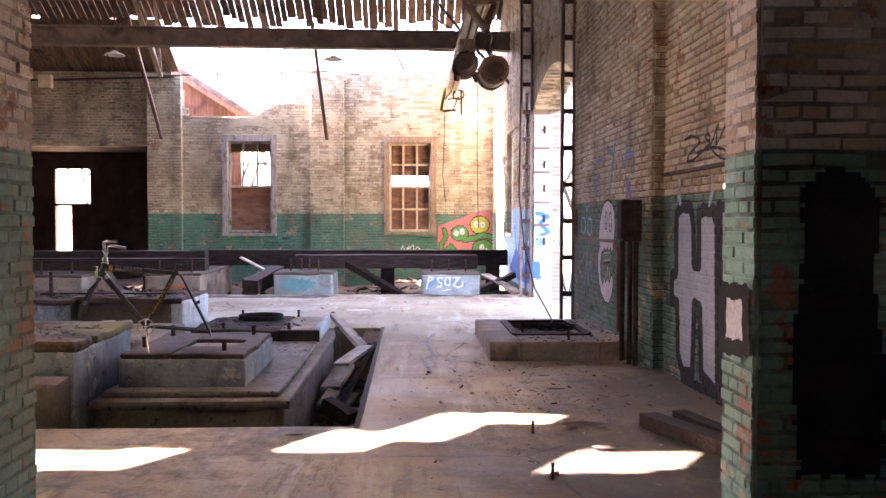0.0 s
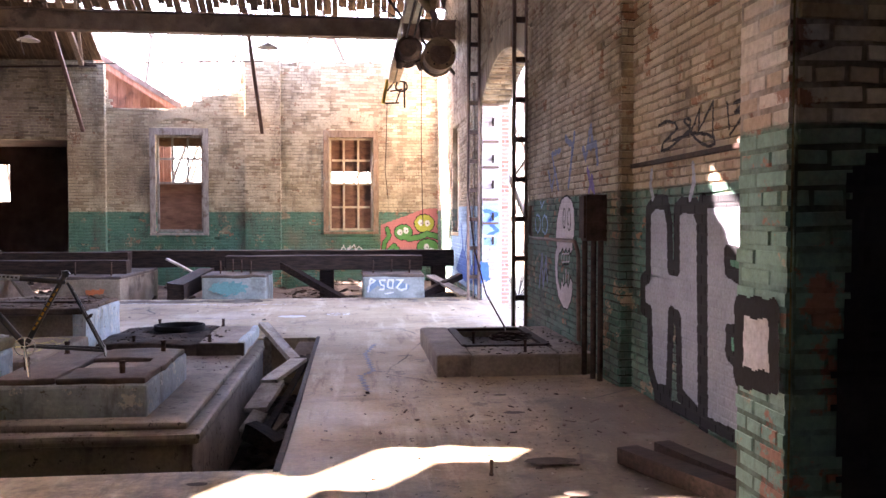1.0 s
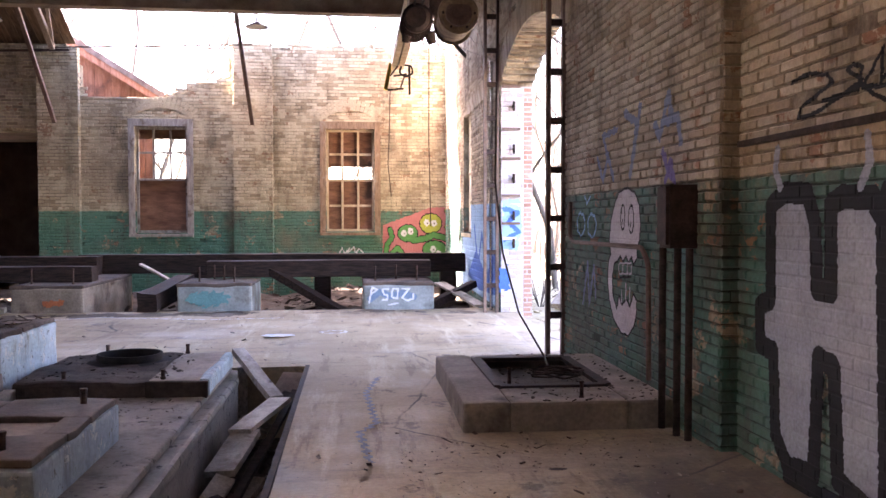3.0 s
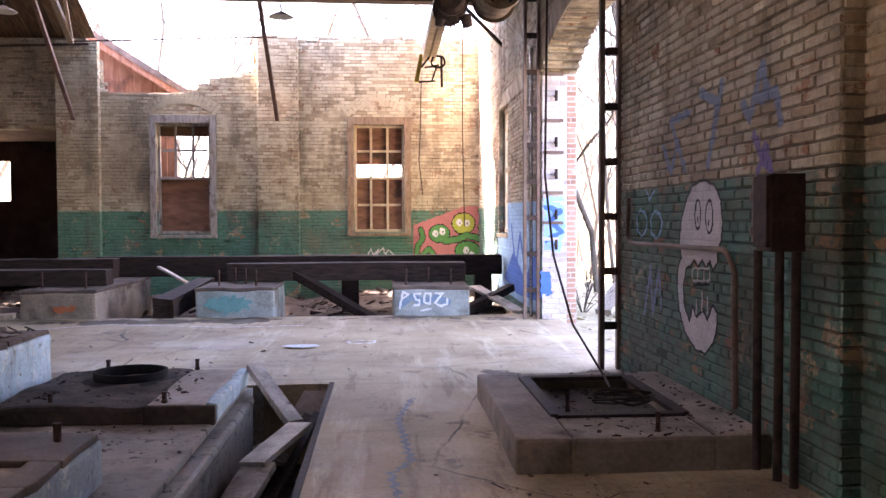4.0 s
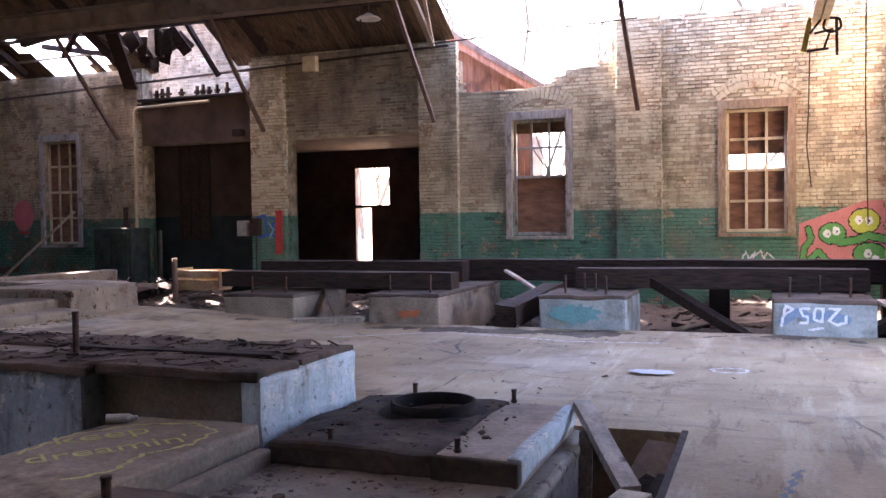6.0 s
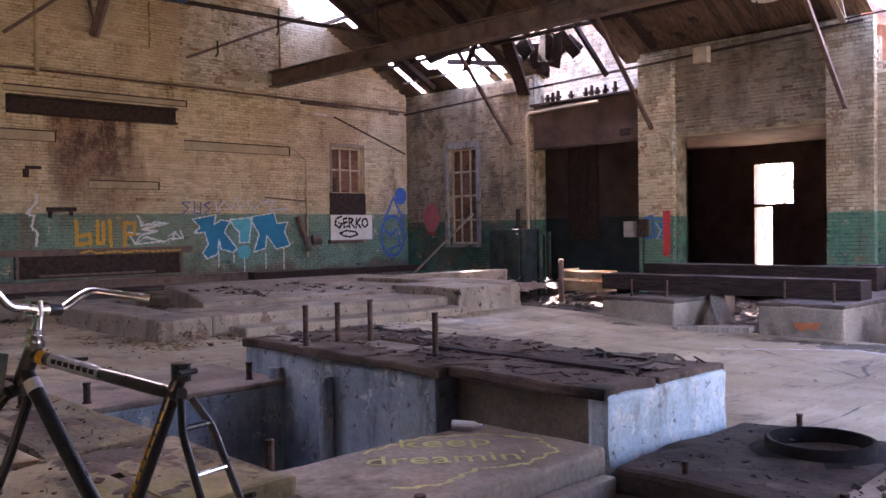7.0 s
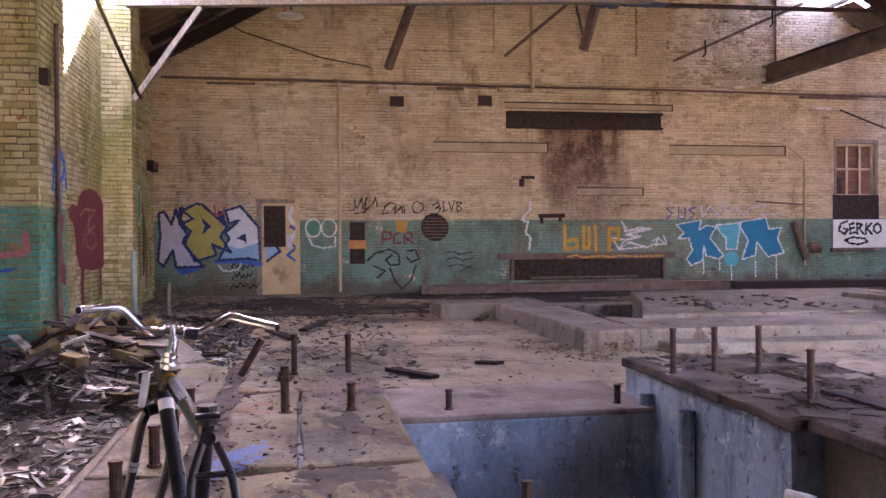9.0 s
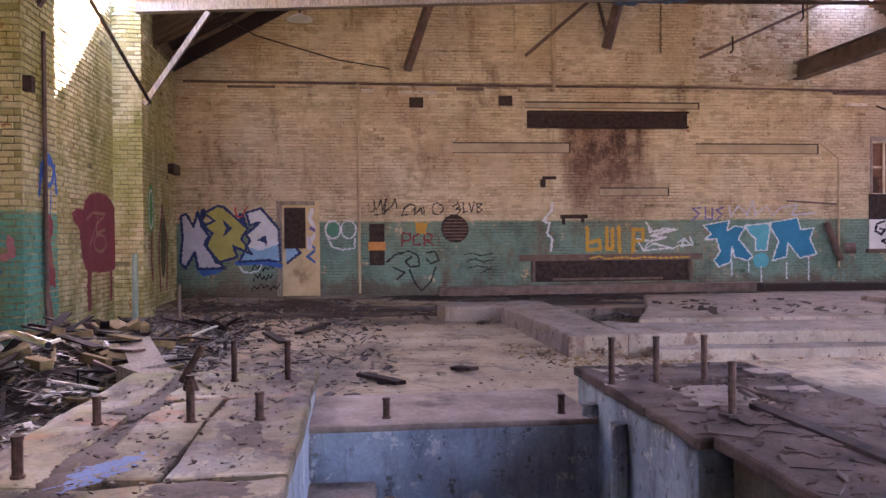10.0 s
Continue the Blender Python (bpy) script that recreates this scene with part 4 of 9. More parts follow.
for x in (-2.9, -2.35):
    bm = bmesh.new()
    cyl(bm, (x, 6.20, 0.30), (x, 6.20, -0.9), 0.045, seg=12)
    part("pipe", bm, M_BLUE, bigblock)
chunks("loose_chips", -3.3, -0.4, 6.3, 7.3, lambda x, y: 0.455, 420, 0.008, 0.06, M_CRUMB, "broken concrete flakes on the block", 33, 0.3)
chunks("crust", -1.9, -0.45, 6.3, 7.3, lambda x, y: 0.450, 46, 0.10, 0.26, M_CRUMB, "lifted slabs of crumbling concrete crust", 34, 0.10, tip=0.03)
chunks("crust", -3.3, -2.1, 6.28, 7.3, lambda x, y: 0.450 if not (-2.74 < x < -2.03 and 6.5 < y < 6.95) else 0.415, 26, 0.06, 0.2, M_PINK, "brown crumbling crust round the bolts", 36, 0.10, tip=0.05)

# the ledge behind the blue pit, the slab sprayed with yellow
ledge2 = thing("pit_ledge", "pinkish concrete ledge at the head of the blue pit", "foundation")
bm = bmesh.new()
box(bm, -3.80, -2.86, 4.55, 6.26, -0.9, 0.19, 0.02, 0.01, 4, 51)
part("body", bm, M_BLUE, ledge2)
bm = bmesh.new()
box(bm, -3.80, -2.84, 4.58, 6.24, 0.185, 0.225, 0.015, 0.012, 4, 52)
part("top_slab", bm, M_PINK, ledge2)
for x, y in ((-3.02, 5.02), (-2.98, 6.05)):
    bolt(ledge2, x, y, 0.22, 0.34, 0.02)
slab = thing("floor_slab", "brown concrete slab sprayed with yellow loops", "foundation")
bm = bmesh.new()
box(bm, -1.06, -0.30, 4.90, 6.22, -0.9, 0.215, 0.025, 0.01, 5, 53)
part("body", bm, M_CONC, slab)
bolt(slab, -1.0, 4.95, 0.21, 0.36, 0.018)
bm = bmesh.new()
box(bm, -0.27, -0.20, 4.9, 6.15, 0.03, 0.12, 0.01, 0.006, 4, 54)
part("kerb", bm, M_CONC, slab)

ringslab = thing("ring_slab", "dark concrete slab with an iron pipe ring set in it", "foundation")
bm = bmesh.new()
box(bm, -0.26, 0.62, 6.18, 7.40, 0.035, 0.15, 0.025, 0.022, 10, 55)
part("body", bm, plain("sooty oily concrete", (0.028, 0.020, 0.017), (0.10, 0.072, 0.060), 3.0, 0.95, third=(0.018, 0.014, 0.012), fine=35, bumps=0.8), ringslab)
bm = bmesh.new()
box(bm, 0.605, 0.95, 6.20, 7.38, 0.035, 0.147, 0.025, 0.016, 7, 56)
part("side_slab", bm, M_PINK, ringslab, "brown stained side slab")
bm = bmesh.new()
box(bm, 0.60, 1.0, 6.165, 6.205, 0.035, 0.149, 0.012, 0.010, 5, 58)
part("front_edge", bm, M_DIRT, ringslab, "dark broken front edge")
bm = bmesh.new()
box(bm, 0.94, 1.01, 6.21, 7.40, 0.035, 0.150, 0.02, 0.012, 5, 57)
part("painted_edge", bm, M_PALEBLUE, ringslab, "pale blue flaking edge")
bm = bmesh.new()
for k in range(28):
    a0, a1 = k * math.tau / 28, (k + 1) * math.tau / 28
    for r0, r1, za, zb in ((0.235, 0.235, 0.14, 0.215), (0.235, 0.215, 0.215, 0.215), (0.215, 0.215, 0.215, 0.10), (0.30, 0.235, 0.156, 0.165)):
        vs = [bm.verts.new((0.30 + r * math.cos(a), 7.0 + r * math.sin(a), z)) for a, r, z in ((a0, r0, za), (a1, r0, za), (a1, r1, zb), (a0, r1, zb))]
        bm.faces.new(vs)
bmesh.ops.remove_doubles(bm, verts=bm.verts, dist=0.0005)
part("pipe_ring", bm, plain("black pipe iron", (0.006, 0.005, 0.006), (0.018, 0.014, 0.013), 12, 0.9), ringslab, "black iron pipe ring", smooth=True)
for x, y, h in ((0.03, 7.40, 0.22), (0.65, 7.38, 0.22), (0.06, 6.26, 0.21), (0.70, 6.26, 0.21)):
    bolt(ringslab, x, y, 0.15, h, 0.014)
chunks("rubble", -0.2, 0.95, 5.4, 6.15, lambda x, y: 0.043, 130, 0.005, 0.022, M_GRIME, "dark rubble by the ring slab", 35)
chunks("rubble", -0.2, 0.8, 6.25, 7.35, lambda x, y: 0.155, 240, 0.006, 0.03, M_DIRT, "dark crumbs on the ring slab", 36, 0.35)
chunks("pit_litter", 1.08, 1.56, 2.85, 7.5, lambda x, y: -0.60, 330, 0.02, 0.12, M_DIRT, "dark litter in the bottom of the pit", 37)

# litter packed between the long foundation and the south floor
sheet("ground_gap", -3.78, -0.9, 2.75, 3.5, 0.08, lambda x, y: -0.03 + 0.05 * noise.noise(Vector((x * 3, y * 3, 4))), M_DIRT, "dark litter packed beside the long foundation", skirt=0.5)
chunks("litter", -3.75, -0.95, 2.78, 3.42, lambda x, y: 0.0, 900, 0.012, 0.09, M_DIRT, "dark splinters beside the long foundation", 61, 0.3, thin=(0.4, 3))
# broken white boards leaning in the pit
M_WHITEWOOD = plain("peeling white painted wood", (0.36, 0.29, 0.23), (0.72, 0.65, 0.56), 7, 0.7, third=(0.16, 0.12, 0.09))


def plank(name, a, b, w, h, material, label, category="plank", up=(0, 0, 1), group=""):
    bm = bmesh.new()
    bar(bm, a, b, w, h, up)
    bmesh.ops.subdivide_edges(bm, edges=list(bm.edges), cuts=2, use_grid_fill=True)
    for v in bm.verts:
        v.co += noise.noise_vector(v.co * 5) * min(w, h) * 0.12
    return obj(name, bm, material, None, label, category, group)


plank("plank", (1.04, 7.38, 0.16), (1.40, 6.72, -0.10), 0.10, 0.05, M_WHITEWOOD, "broken white painted board leaning in the pit")
plank("plank", (1.44, 6.62, -0.08), (1.22, 6.10, -0.18), 0.17, 0.03, M_WHITEWOOD, "peeling white board lying in the pit", up=(-0.3, -0.5, 1))
plank("plank", (1.26, 6.14, -0.20), (1.16, 5.62, -0.32), 0.19, 0.04, M_WHITEWOOD, "wide peeling white board in the pit", up=(-0.2, -0.6, 1))
plank("plank", (1.20, 5.60, -0.34), (1.13, 5.30, -0.42), 0.12, 0.03, M_WHITEWOOD, "short broken white board in the pit", up=(0.2, -0.6, 1))
plank("plank", (1.40, 6.35, -0.24), (1.18, 6.55, -0.20), 0.08, 0.03, M_WOOD, "splintered board end in the pit", up=(0, -0.5, 1))
plank("plank", (1.48, 7.0, -0.12), (1.30, 6.72, -0.22), 0.10, 0.03, M_TIMBER, "dark rotten board in the pit", up=(0, -0.4, 1))
plank("plank", (1.38, 5.75, -0.40), (1.24, 5.2, -0.48), 0.09, 0.04, M_WOOD, "grey lath at the bottom of the pit", up=(0, -0.4, 1))
plank("plank", (1.10, 7.20, 0.05), (1.14, 6.9, -0.55), 0.07, 0.04, M_WOOD, "grey broken stick in the pit")
plank("plank", (1.52, 7.0, -0.1), (1.22, 5.0, -0.5), 0.05, 0.03, M_TIMBER, "thin dark stick lying in the pit")
plank("plank", (1.16, 5.15, -0.36), (1.40, 5.0, -0.46), 0.14, 0.12, M_TIMBER, "short dark timber end in the pit")
plank("plank", (1.49, 7.42, -0.05), (1.38, 7.1, -0.25), 0.20, 0.06, M_PINK, "broken brown slab fragment in the pit")
bm = bmesh.new()
box(bm, 1.565, 1.60, 2.75, 7.57, -0.03, 0.008, 0.004)
obj("trim_pit_edge", bm, M_IRON, None, "rusty angle iron along the pit edge", "edge", kind="structure")

# pad by the east wall
pad = thing("machine_pad", "low concrete pad with a sunken rusty iron frame", "foundation")
bm = bmesh.new()
for b in ((2.59, 2.86, 5.20, 6.94), (3.55, 3.83, 5.20, 6.94), (2.86, 3.55, 5.20, 5.62), (2.86, 3.55, 6.72, 6.94)):
    box(bm, *b, -0.05, 0.165, 0.02, 0.004, 3, 61)
part("body", bm, plain("grimy pad concrete", (0.16, 0.13, 0.108), (0.36, 0.30, 0.25), 2.6, 0.85, third=(0.08, 0.06, 0.05), fine=36), pad)
bm = bmesh.new()
for a, b in (((2.87, 5.63), (3.54, 5.63)), ((2.87, 6.71), (3.54, 6.71)), ((2.87, 5.63), (2.87, 6.71)), ((3.54, 5.63), (3.54, 6.71))):
    bar(bm, (*a, 0.17), (*b, 0.17), 0.07, 0.025)
part("iron_frame", bm, M_IRON, pad)
bm = bmesh.new()
box(bm, 2.86, 3.55, 5.6, 6.75, -0.04, 0.095)
part("recess_floor", bm, M_DIRT, pad)
bolt(pad, 2.95, 5.75, 0.09, 0.27, 0.012)
bolt(pad, 3.30, 5.30, 0.16, 0.26, 0.012)
chunks("rubble", 2.9, 3.8, 5.2, 6.95, lambda x, y: 0.165 if x > 3.55 or y > 6.7 or y < 5.62 else 0.098, 420, 0.005, 0.028, M_DIRT, "dark crumbs and scrap on the pad", 38)
cbl = bmesh.new()
pts = []
for k in range(40):
    a = k * 0.7
    pts.append(Vector((3.30 + 0.17 * math.cos(a) + 0.02 * math.sin(3.1 * a), 5.95 + 0.13 * math.sin(a) + 0.02 * math.cos(2.3 * a), 0.20 + 0.02 * math.sin(1.7 * a))))
tube(cbl, pts, 0.007, 6)
obj("wire_coil", cbl, M_IRON, None, "tangled coil of dark wire lying on the pad", "wire")

# concrete blocks and timbers along the trench
def pier_block(x0, x1, y0, y1, z1, paint, label, bolts, seed, top=M_GRIME):
    t = thing("concrete_block", label, "concrete block", group="blocks along the trench")
    bm = bmesh.new()
    box(bm, x0, x1, y0, y1, -0.45, z1 - 0.03, 0.03, 0.010, 4, seed)
    part("body", bm, paint, t)
    bm = bmesh.new()
    box(bm, x0 - 0.005, x1 + 0.005, y0 - 0.005, y1, z1 - 0.05, z1, 0.02, 0.016, 5, seed + 1)
    part("top", bm, top, t)
    for x, y in bolts:
        bolt(t, x, y, z1 - 0.01, z1 + 0.20, 0.013)
    return t


M_TEAL = plain("grey stained concrete", (0.20, 0.225, 0.225), (0.36, 0.38, 0.37), 2.0, 0.8, third=(0.13, 0.115, 0.095), fine=30)
pier_block(-2.46, -1.55, 12.0, 14.5, 0.36, M_CONC, "long tan concrete block with an orange paint mark", [(-2.3, 12.3), (-1.75, 12.25)], 71)
pier_block(-0.36, 0.60, 12.0, 13.15, 0.37, M_TEAL, "grey concrete block with teal spray and rusty bolts", [(-0.12, 12.3), (0.15, 12.7), (0.35, 12.25), (0.0, 12.8)], 73)
pier_block(2.08, 3.04, 12.0, 13.15, 0.37, M_TEAL, "pale concrete block sprayed with white bubble letters", [(2.25, 12.3), (2.55, 12.6), (2.82, 12.25)], 75)
pier_block(-4.46, -3.45, 11.95, 13.4, 0.33, M_CONC, "pale stained concrete block under a timber", [(-4.2, 12.2), (-3.7, 12.2)], 77)


def timber(x0, x1, y0, y1, z0, z1, label, seed):
    bm = bmesh.new()
    box(bm, x0, x1, y0, y1, z0, z1, 0.012, 0.010, 8, seed)
    return obj("timber_beam", bm, M_TIMBER, None, label, "timber", "timbers along the trench")


timber(-4.95, -1.62, 12.62, 12.95, 0.36, 0.57, "dark squared timber beam resting on concrete blocks", 81)
timber(-5.2, -1.95, 14.0, 14.32, 0.36, 0.65, "dark squared timber beam with a splintered top", 82)
timber(-2.35, 3.78, 14.42, 14.74, 0.36, 0.66, "long dark squared timber beam", 83)
timber(-0.15, 3.08, 12.98, 13.30, 0.38, 0.62, "dark squared timber beam over two blocks", 84)
for x in (-4.6, -3.0, 1.45, 3.5, -0.5):
    bm = bmesh.new()
    box(bm, x - 0.13, x + 0.13, 14.1 if x < -2 else 14.45, 14.3 if x < -2 else 14.7, -0.4, 0.37, 0.01, 0.008, 2, 85)
    obj("timber_post", bm, M_TIMBER, None, "short dark timber post under a beam", "post", "posts under the beams")
plank("timber_log", (-0.74, 11.98, 0.11), (-0.52, 13.5, 0.28), 0.26, 0.25, M_TIMBER, "dark squared timber end lying against the rubble", "timber")
plank("plank", (0.70, 13.1, 0.50), (1.85, 12.35, -0.10), 0.16, 0.10, M_TIMBER, "dark plank leaning from the beam into the trench")
plank("plank", (-3.4, 12.8, 0.36), (-2.85, 12.1, -0.02), 0.17, 0.06, M_WOOD, "weathered plank leaning under the timber")
plank("plank", (-3.3, 11.75, 0.03), (-2.5, 11.95, 0.05), 0.28, 0.06, M_WOOD, "grey board lying at the trench edge")
plank("plank", (3.25, 13.4, 0.25), (3.7, 12.2, 0.02), 0.18, 0.03, M_WHITEWOOD, "pale board lying by the block")
plank("plank", (3.05, 12.6, 0.0), (3.75, 13.2, 0.25), 0.12, 0.10, M_TIMBER, "dark timber offcut by the wall")
plank("plank", (-1.2, 13.6, 0.55), (-0.6, 13.1, 0.3), 0.06, 0.03, M_WHITEWOOD, "pale thin board in the rubble")
chunks("rubble", XW + 0.2, XE - 0.1, TRENCH_Y + 0.05, YN - 0.2, lambda x, y: rubble_z(x, y), 1800, 0.03, 0.17, M_DIRT, "dark rubble under the timbers", 39)
M_LITTER = plain("mixed pale litter", (0.22, 0.18, 0.14), (0.52, 0.46, 0.40), 11, 0.8, island=0.9)
chunks("litter", -4, XE - 0.1, TRENCH_Y - 0.15, 13.5, lambda x, y: max(rubble_z(x, y), 0.0 if y < TRENCH_Y + 0.1 else -9), 150, 0.008, 0.05, M_LITTER, "pale splinters and litter along the trench", 40, 0.2, thin=(0.4, 3))

# ---- far foundations, low kerb walls ----
far = thing("low_foundation", "low tan concrete foundation with a raised rim round a dark pit", "foundation")
for i, (nm, outline, za, zb) in enumerate((
        ("rim", ((-10.5, 6.86), (-5.98, 6.86), (-5.98, 7.45), (-10.5, 7.62)), -0.5, 0.345),
        ("rim", ((-7.30, 7.55), (-5.98, 7.44), (-5.98, 10.75), (-7.0, 10.75), (-7.12, 7.86)), -0.5, 0.34),
        ("pad", ((-7.02, 7.90), (-7.0, 13.2), (-10.9, 13.2), (-10.9, 9.30), (-8.8, 8.62)), -0.5, 0.385),
        ("end_block", ((-10.75, 6.08), (-9.78, 6.08), (-9.70, 6.98), (-10.75, 6.98)), 0.0, 0.33),
        ("low_step", ((-6.02, 7.62), (-5.63, 7.62), (-5.60, 10.7), (-6.02, 10.7)), 0.0, 0.225),
        ("corner_block", ((-7.1, 10.75), (-5.78, 10.75), (-5.78, 11.72), (-7.1, 11.72)), -0.1, 0.45),
        ("rim", ((-9.0, 11.70), (-5.8, 11.70), (-5.8, 11.96), (-9.0, 11.96)), 0.0, 0.45),
        ("rim", ((-9.08, 11.7), (-8.78, 11.7), (-8.78, 15.0), (-9.08, 15.0)), 0.0, 0.45))):
    bm = bmesh.new()
    prism(bm, outline, za, zb, 0.03, 0.016, 4, 90 + i)
    part(nm, bm, M_KERB, far)
bm = bmesh.new()
box(bm, -10.9, -6.9, 7.5, 9.3, -0.5, -0.42)
part("sump", bm, M_DIRT, far)
bm = bmesh.new()
box(bm, -11.1, -10.5, 6.95, 9.4, -0.5, 0.22, 0.02, 0.012, 4, 98)
part("end_wall", bm, M_KERB, far)
chunks("rubble", -9.6, -7.2, 8.8, 10.8, lambda x, y: 0.39, 90, 0.02, 0.12, M_DIRT, "dark crumbs and scrap lying on the foundation", 93, 0.25)
chunks("dead_leaves", -6.5, -5.4, 6.6, 7.9, lambda x, y: floor_z(x, y) + 0.01 + 0.06 * max(0, 1 - math.hypot(x + 5.95, (y - 7.2) * 0.8) / 0.5), 420, 0.015, 0.045, plain("brown leaf drift", (0.16, 0.095, 0.04), (0.36, 0.25, 0.12), 10, 0.8, island=0.6), "dry brown leaves heaped at the kerb corner", 94, 0.15, "leaves")
step = thing("door_step", "long low concrete ledge under the yellow door", "step")
bm = bmesh.new()
box(bm, -15.25, -14.2, 1.6, 5.6, 0.0, 0.15, 0.02, 0.012, 5, 99)
part("tread", bm, M_PINK, step)

# ---- windows and doors ----
M_FRAME = plain("weathered grey window paint", (0.20, 0.185, 0.17), (0.40, 0.38, 0.36), 6, 0.8, third=(0.14, 0.10, 0.08), stretch=(4, 4, 0.8))
M_MUNTIN = plain("bare tan sash wood", (0.42, 0.33, 0.21), (0.62, 0.52, 0.38), 7, 0.75)
M_BROWN = plain("stained brown boarding", (0.13, 0.06, 0.04), (0.26, 0.14, 0.09), 3, 0.75, third=(0.07, 0.04, 0.03), stretch=(1, 1, 4))
M_CASING = plain("brown weathered casing", (0.15, 0.10, 0.065), (0.32, 0.23, 0.16), 6, 0.85, third=(0.30, 0.27, 0.23), stretch=(6, 6, 0.8))
M_GLASS, nt, b = mat("dirty glass")
b.inputs["Transmission Weight"].default_value = 1.0
b.inputs["Roughness"].default_value = 0.05
b.inputs["Base Color"].default_value = (0.85, 0.88, 0.86, 1)
b.inputs["IOR"].default_value = 1.1


def window(name, face, hole, cols, rows, board_rows, label, depth=0.10, casing=0.13, frame_mat=None, bars=None, glass_rows=(), frame_out=0.03, half_rows=()):
    """A sash window: casing, sash bars, some lights boarded up from behind."""
    frame_mat, bars = frame_mat or M_FRAME, bars or M_FRAME
    u0, u1, z0, z1 = hole
    w = thing(name, label, "window", kind="structure")

    def slat(nm, ua, ub, za, zb, d0, d1, material, lab=""):
        bm = bmesh.new()
        p, q = face.at(ua, za, d0), face.at(ub, zb, d1)
        box(bm, min(p.x, q.x), max(p.x, q.x), min(p.y, q.y), max(p.y, q.y), za, zb, 0.004)
        return part(nm, bm, material, w, lab)

    slat("window_frame", u0 - casing, u0 - 0.01, z0 - 0.02, z1 + casing, -0.05, frame_out, frame_mat)
    slat("window_frame", u1 + 0.01, u1 + casing, z0 - 0.02, z1 + casing, -0.05, frame_out, frame_mat)
    slat("window_frame", u0 - 0.01, u1 + 0.01, z1 - 0.02, z1 + casing, -0.05, frame_out - 0.003, frame_mat)
    slat("window_sill", u0 - casing, u1 + casing, z0 - 0.08, z0 - 0.02, -0.08, frame_out + 0.03, frame_mat)
    mid = (z0 + z1) / 2
    slat("sash_rail", u0 - 0.008, u1 + 0.008, mid - 0.025, mid + 0.025, -depth - 0.04, -depth + 0.02, bars)
    for za, zb in ((z0 - 0.02, z0 + 0.05), (z1 - 0.07, z1 - 0.02)):
        slat("sash_rail", u0 - 0.008, u1 + 0.008, za, zb, -depth - 0.04, -depth + 0.015, bars)
    for ua, ub in ((u0 + 0.002, u0 + 0.045), (u1 - 0.045, u1 - 0.002)):
        slat("sash_stile", ua, ub, z0 + 0.05, z1 - 0.07, -depth - 0.04, -depth + 0.012, bars)
    for c in range(1, cols):
        u = u0 + (u1 - u0) * c / cols
        for r in range(rows):
            if r in board_rows and bars is M_FRAME:
                continue
            za, zb = z0 + (z1 - z0) * r / rows, z0 + (z1 - z0) * (r + 1) / rows
            slat("muntin", u - 0.023, u + 0.023, za, zb, -depth - 0.02, -depth + 0.01, bars)
    for r in range(1, rows):
        if (r in board_rows and r - 1 in board_rows) and bars is M_FRAME:
            continue
        z = z0 + (z1 - z0) * r / rows
        slat("muntin", u0 + 0.06, u1 - 0.06, z - 0.023, z + 0.023, -depth - 0.021, -depth + 0.008, bars)
    for r in board_rows:
        za, zb = z0 + (z1 - z0) * r / rows, z0 + (z1 - z0) * (r + 1) / rows
        slat("board", u0 + 0.02, u1 - 0.02, za - 0.008, zb, -depth - 0.09 - 0.004 * r, -depth - 0.045 - 0.004 * r, M_BROWN, "brown board")
    for r in half_rows:
        za, zb = z0 + (z1 - z0) * (r + 0.52) / rows, z0 + (z1 - z0) * (r + 1) / rows
        slat("board", u0 + 0.02, u1 - 0.02, za, zb, -depth - 0.12, -depth - 0.075, M_BROWN, "brown board end")
    for r in glass_rows:
        for c in range(cols):
            za, zb = z0 + (z1 - z0) * r / rows, z0 + (z1 - z0) * (r + 1) / rows
            ua, ub = u0 + (u1 - u0) * c / cols, u0 + (u1 - u0) * (c + 1) / cols
            g = slat("pane", ua + 0.014, ub - 0.014, za + 0.013, zb - 0.013, -depth - 0.014, -depth - 0.010, M_GLASS)
            g.visible_shadow = False
    return w


window("window_1", FACE_N, W1, 3, 4, (0, 1), "grey sash window with its lower half boarded brown", glass_rows=(2, 3), frame_out=0.05, half_rows=(3,))
window("window_2", FACE_N, W2, 3, 4, (0, 1, 3), "sash window with tan glazing bars over brown boards", bars=M_MUNTIN, frame_mat=M_CASING, frame_out=0.05, half_rows=(2,))
window("window_3", FACE_N, NW, 3, 4, (0, 1, 2, 3), "sash window with grey frame and dark boarded lights", bars=M_MUNTIN, frame_out=0.05)
window("window_4", FACE_W, WWIN, 3, 4, (0, 1, 2, 3), "sash window boarded up behind its bars", casing=0.06, bars=M_MUNTIN, frame_mat=M_WOOD, frame_out=0.02)
window("window_5", FACE_E, (14.25, 15.3, 1.0, 3.0), 3, 4, (), "tan wooden sash window by the corner", casing=0.05, bars=M_MUNTIN, frame_mat=M_MUNTIN, frame_out=0.01)

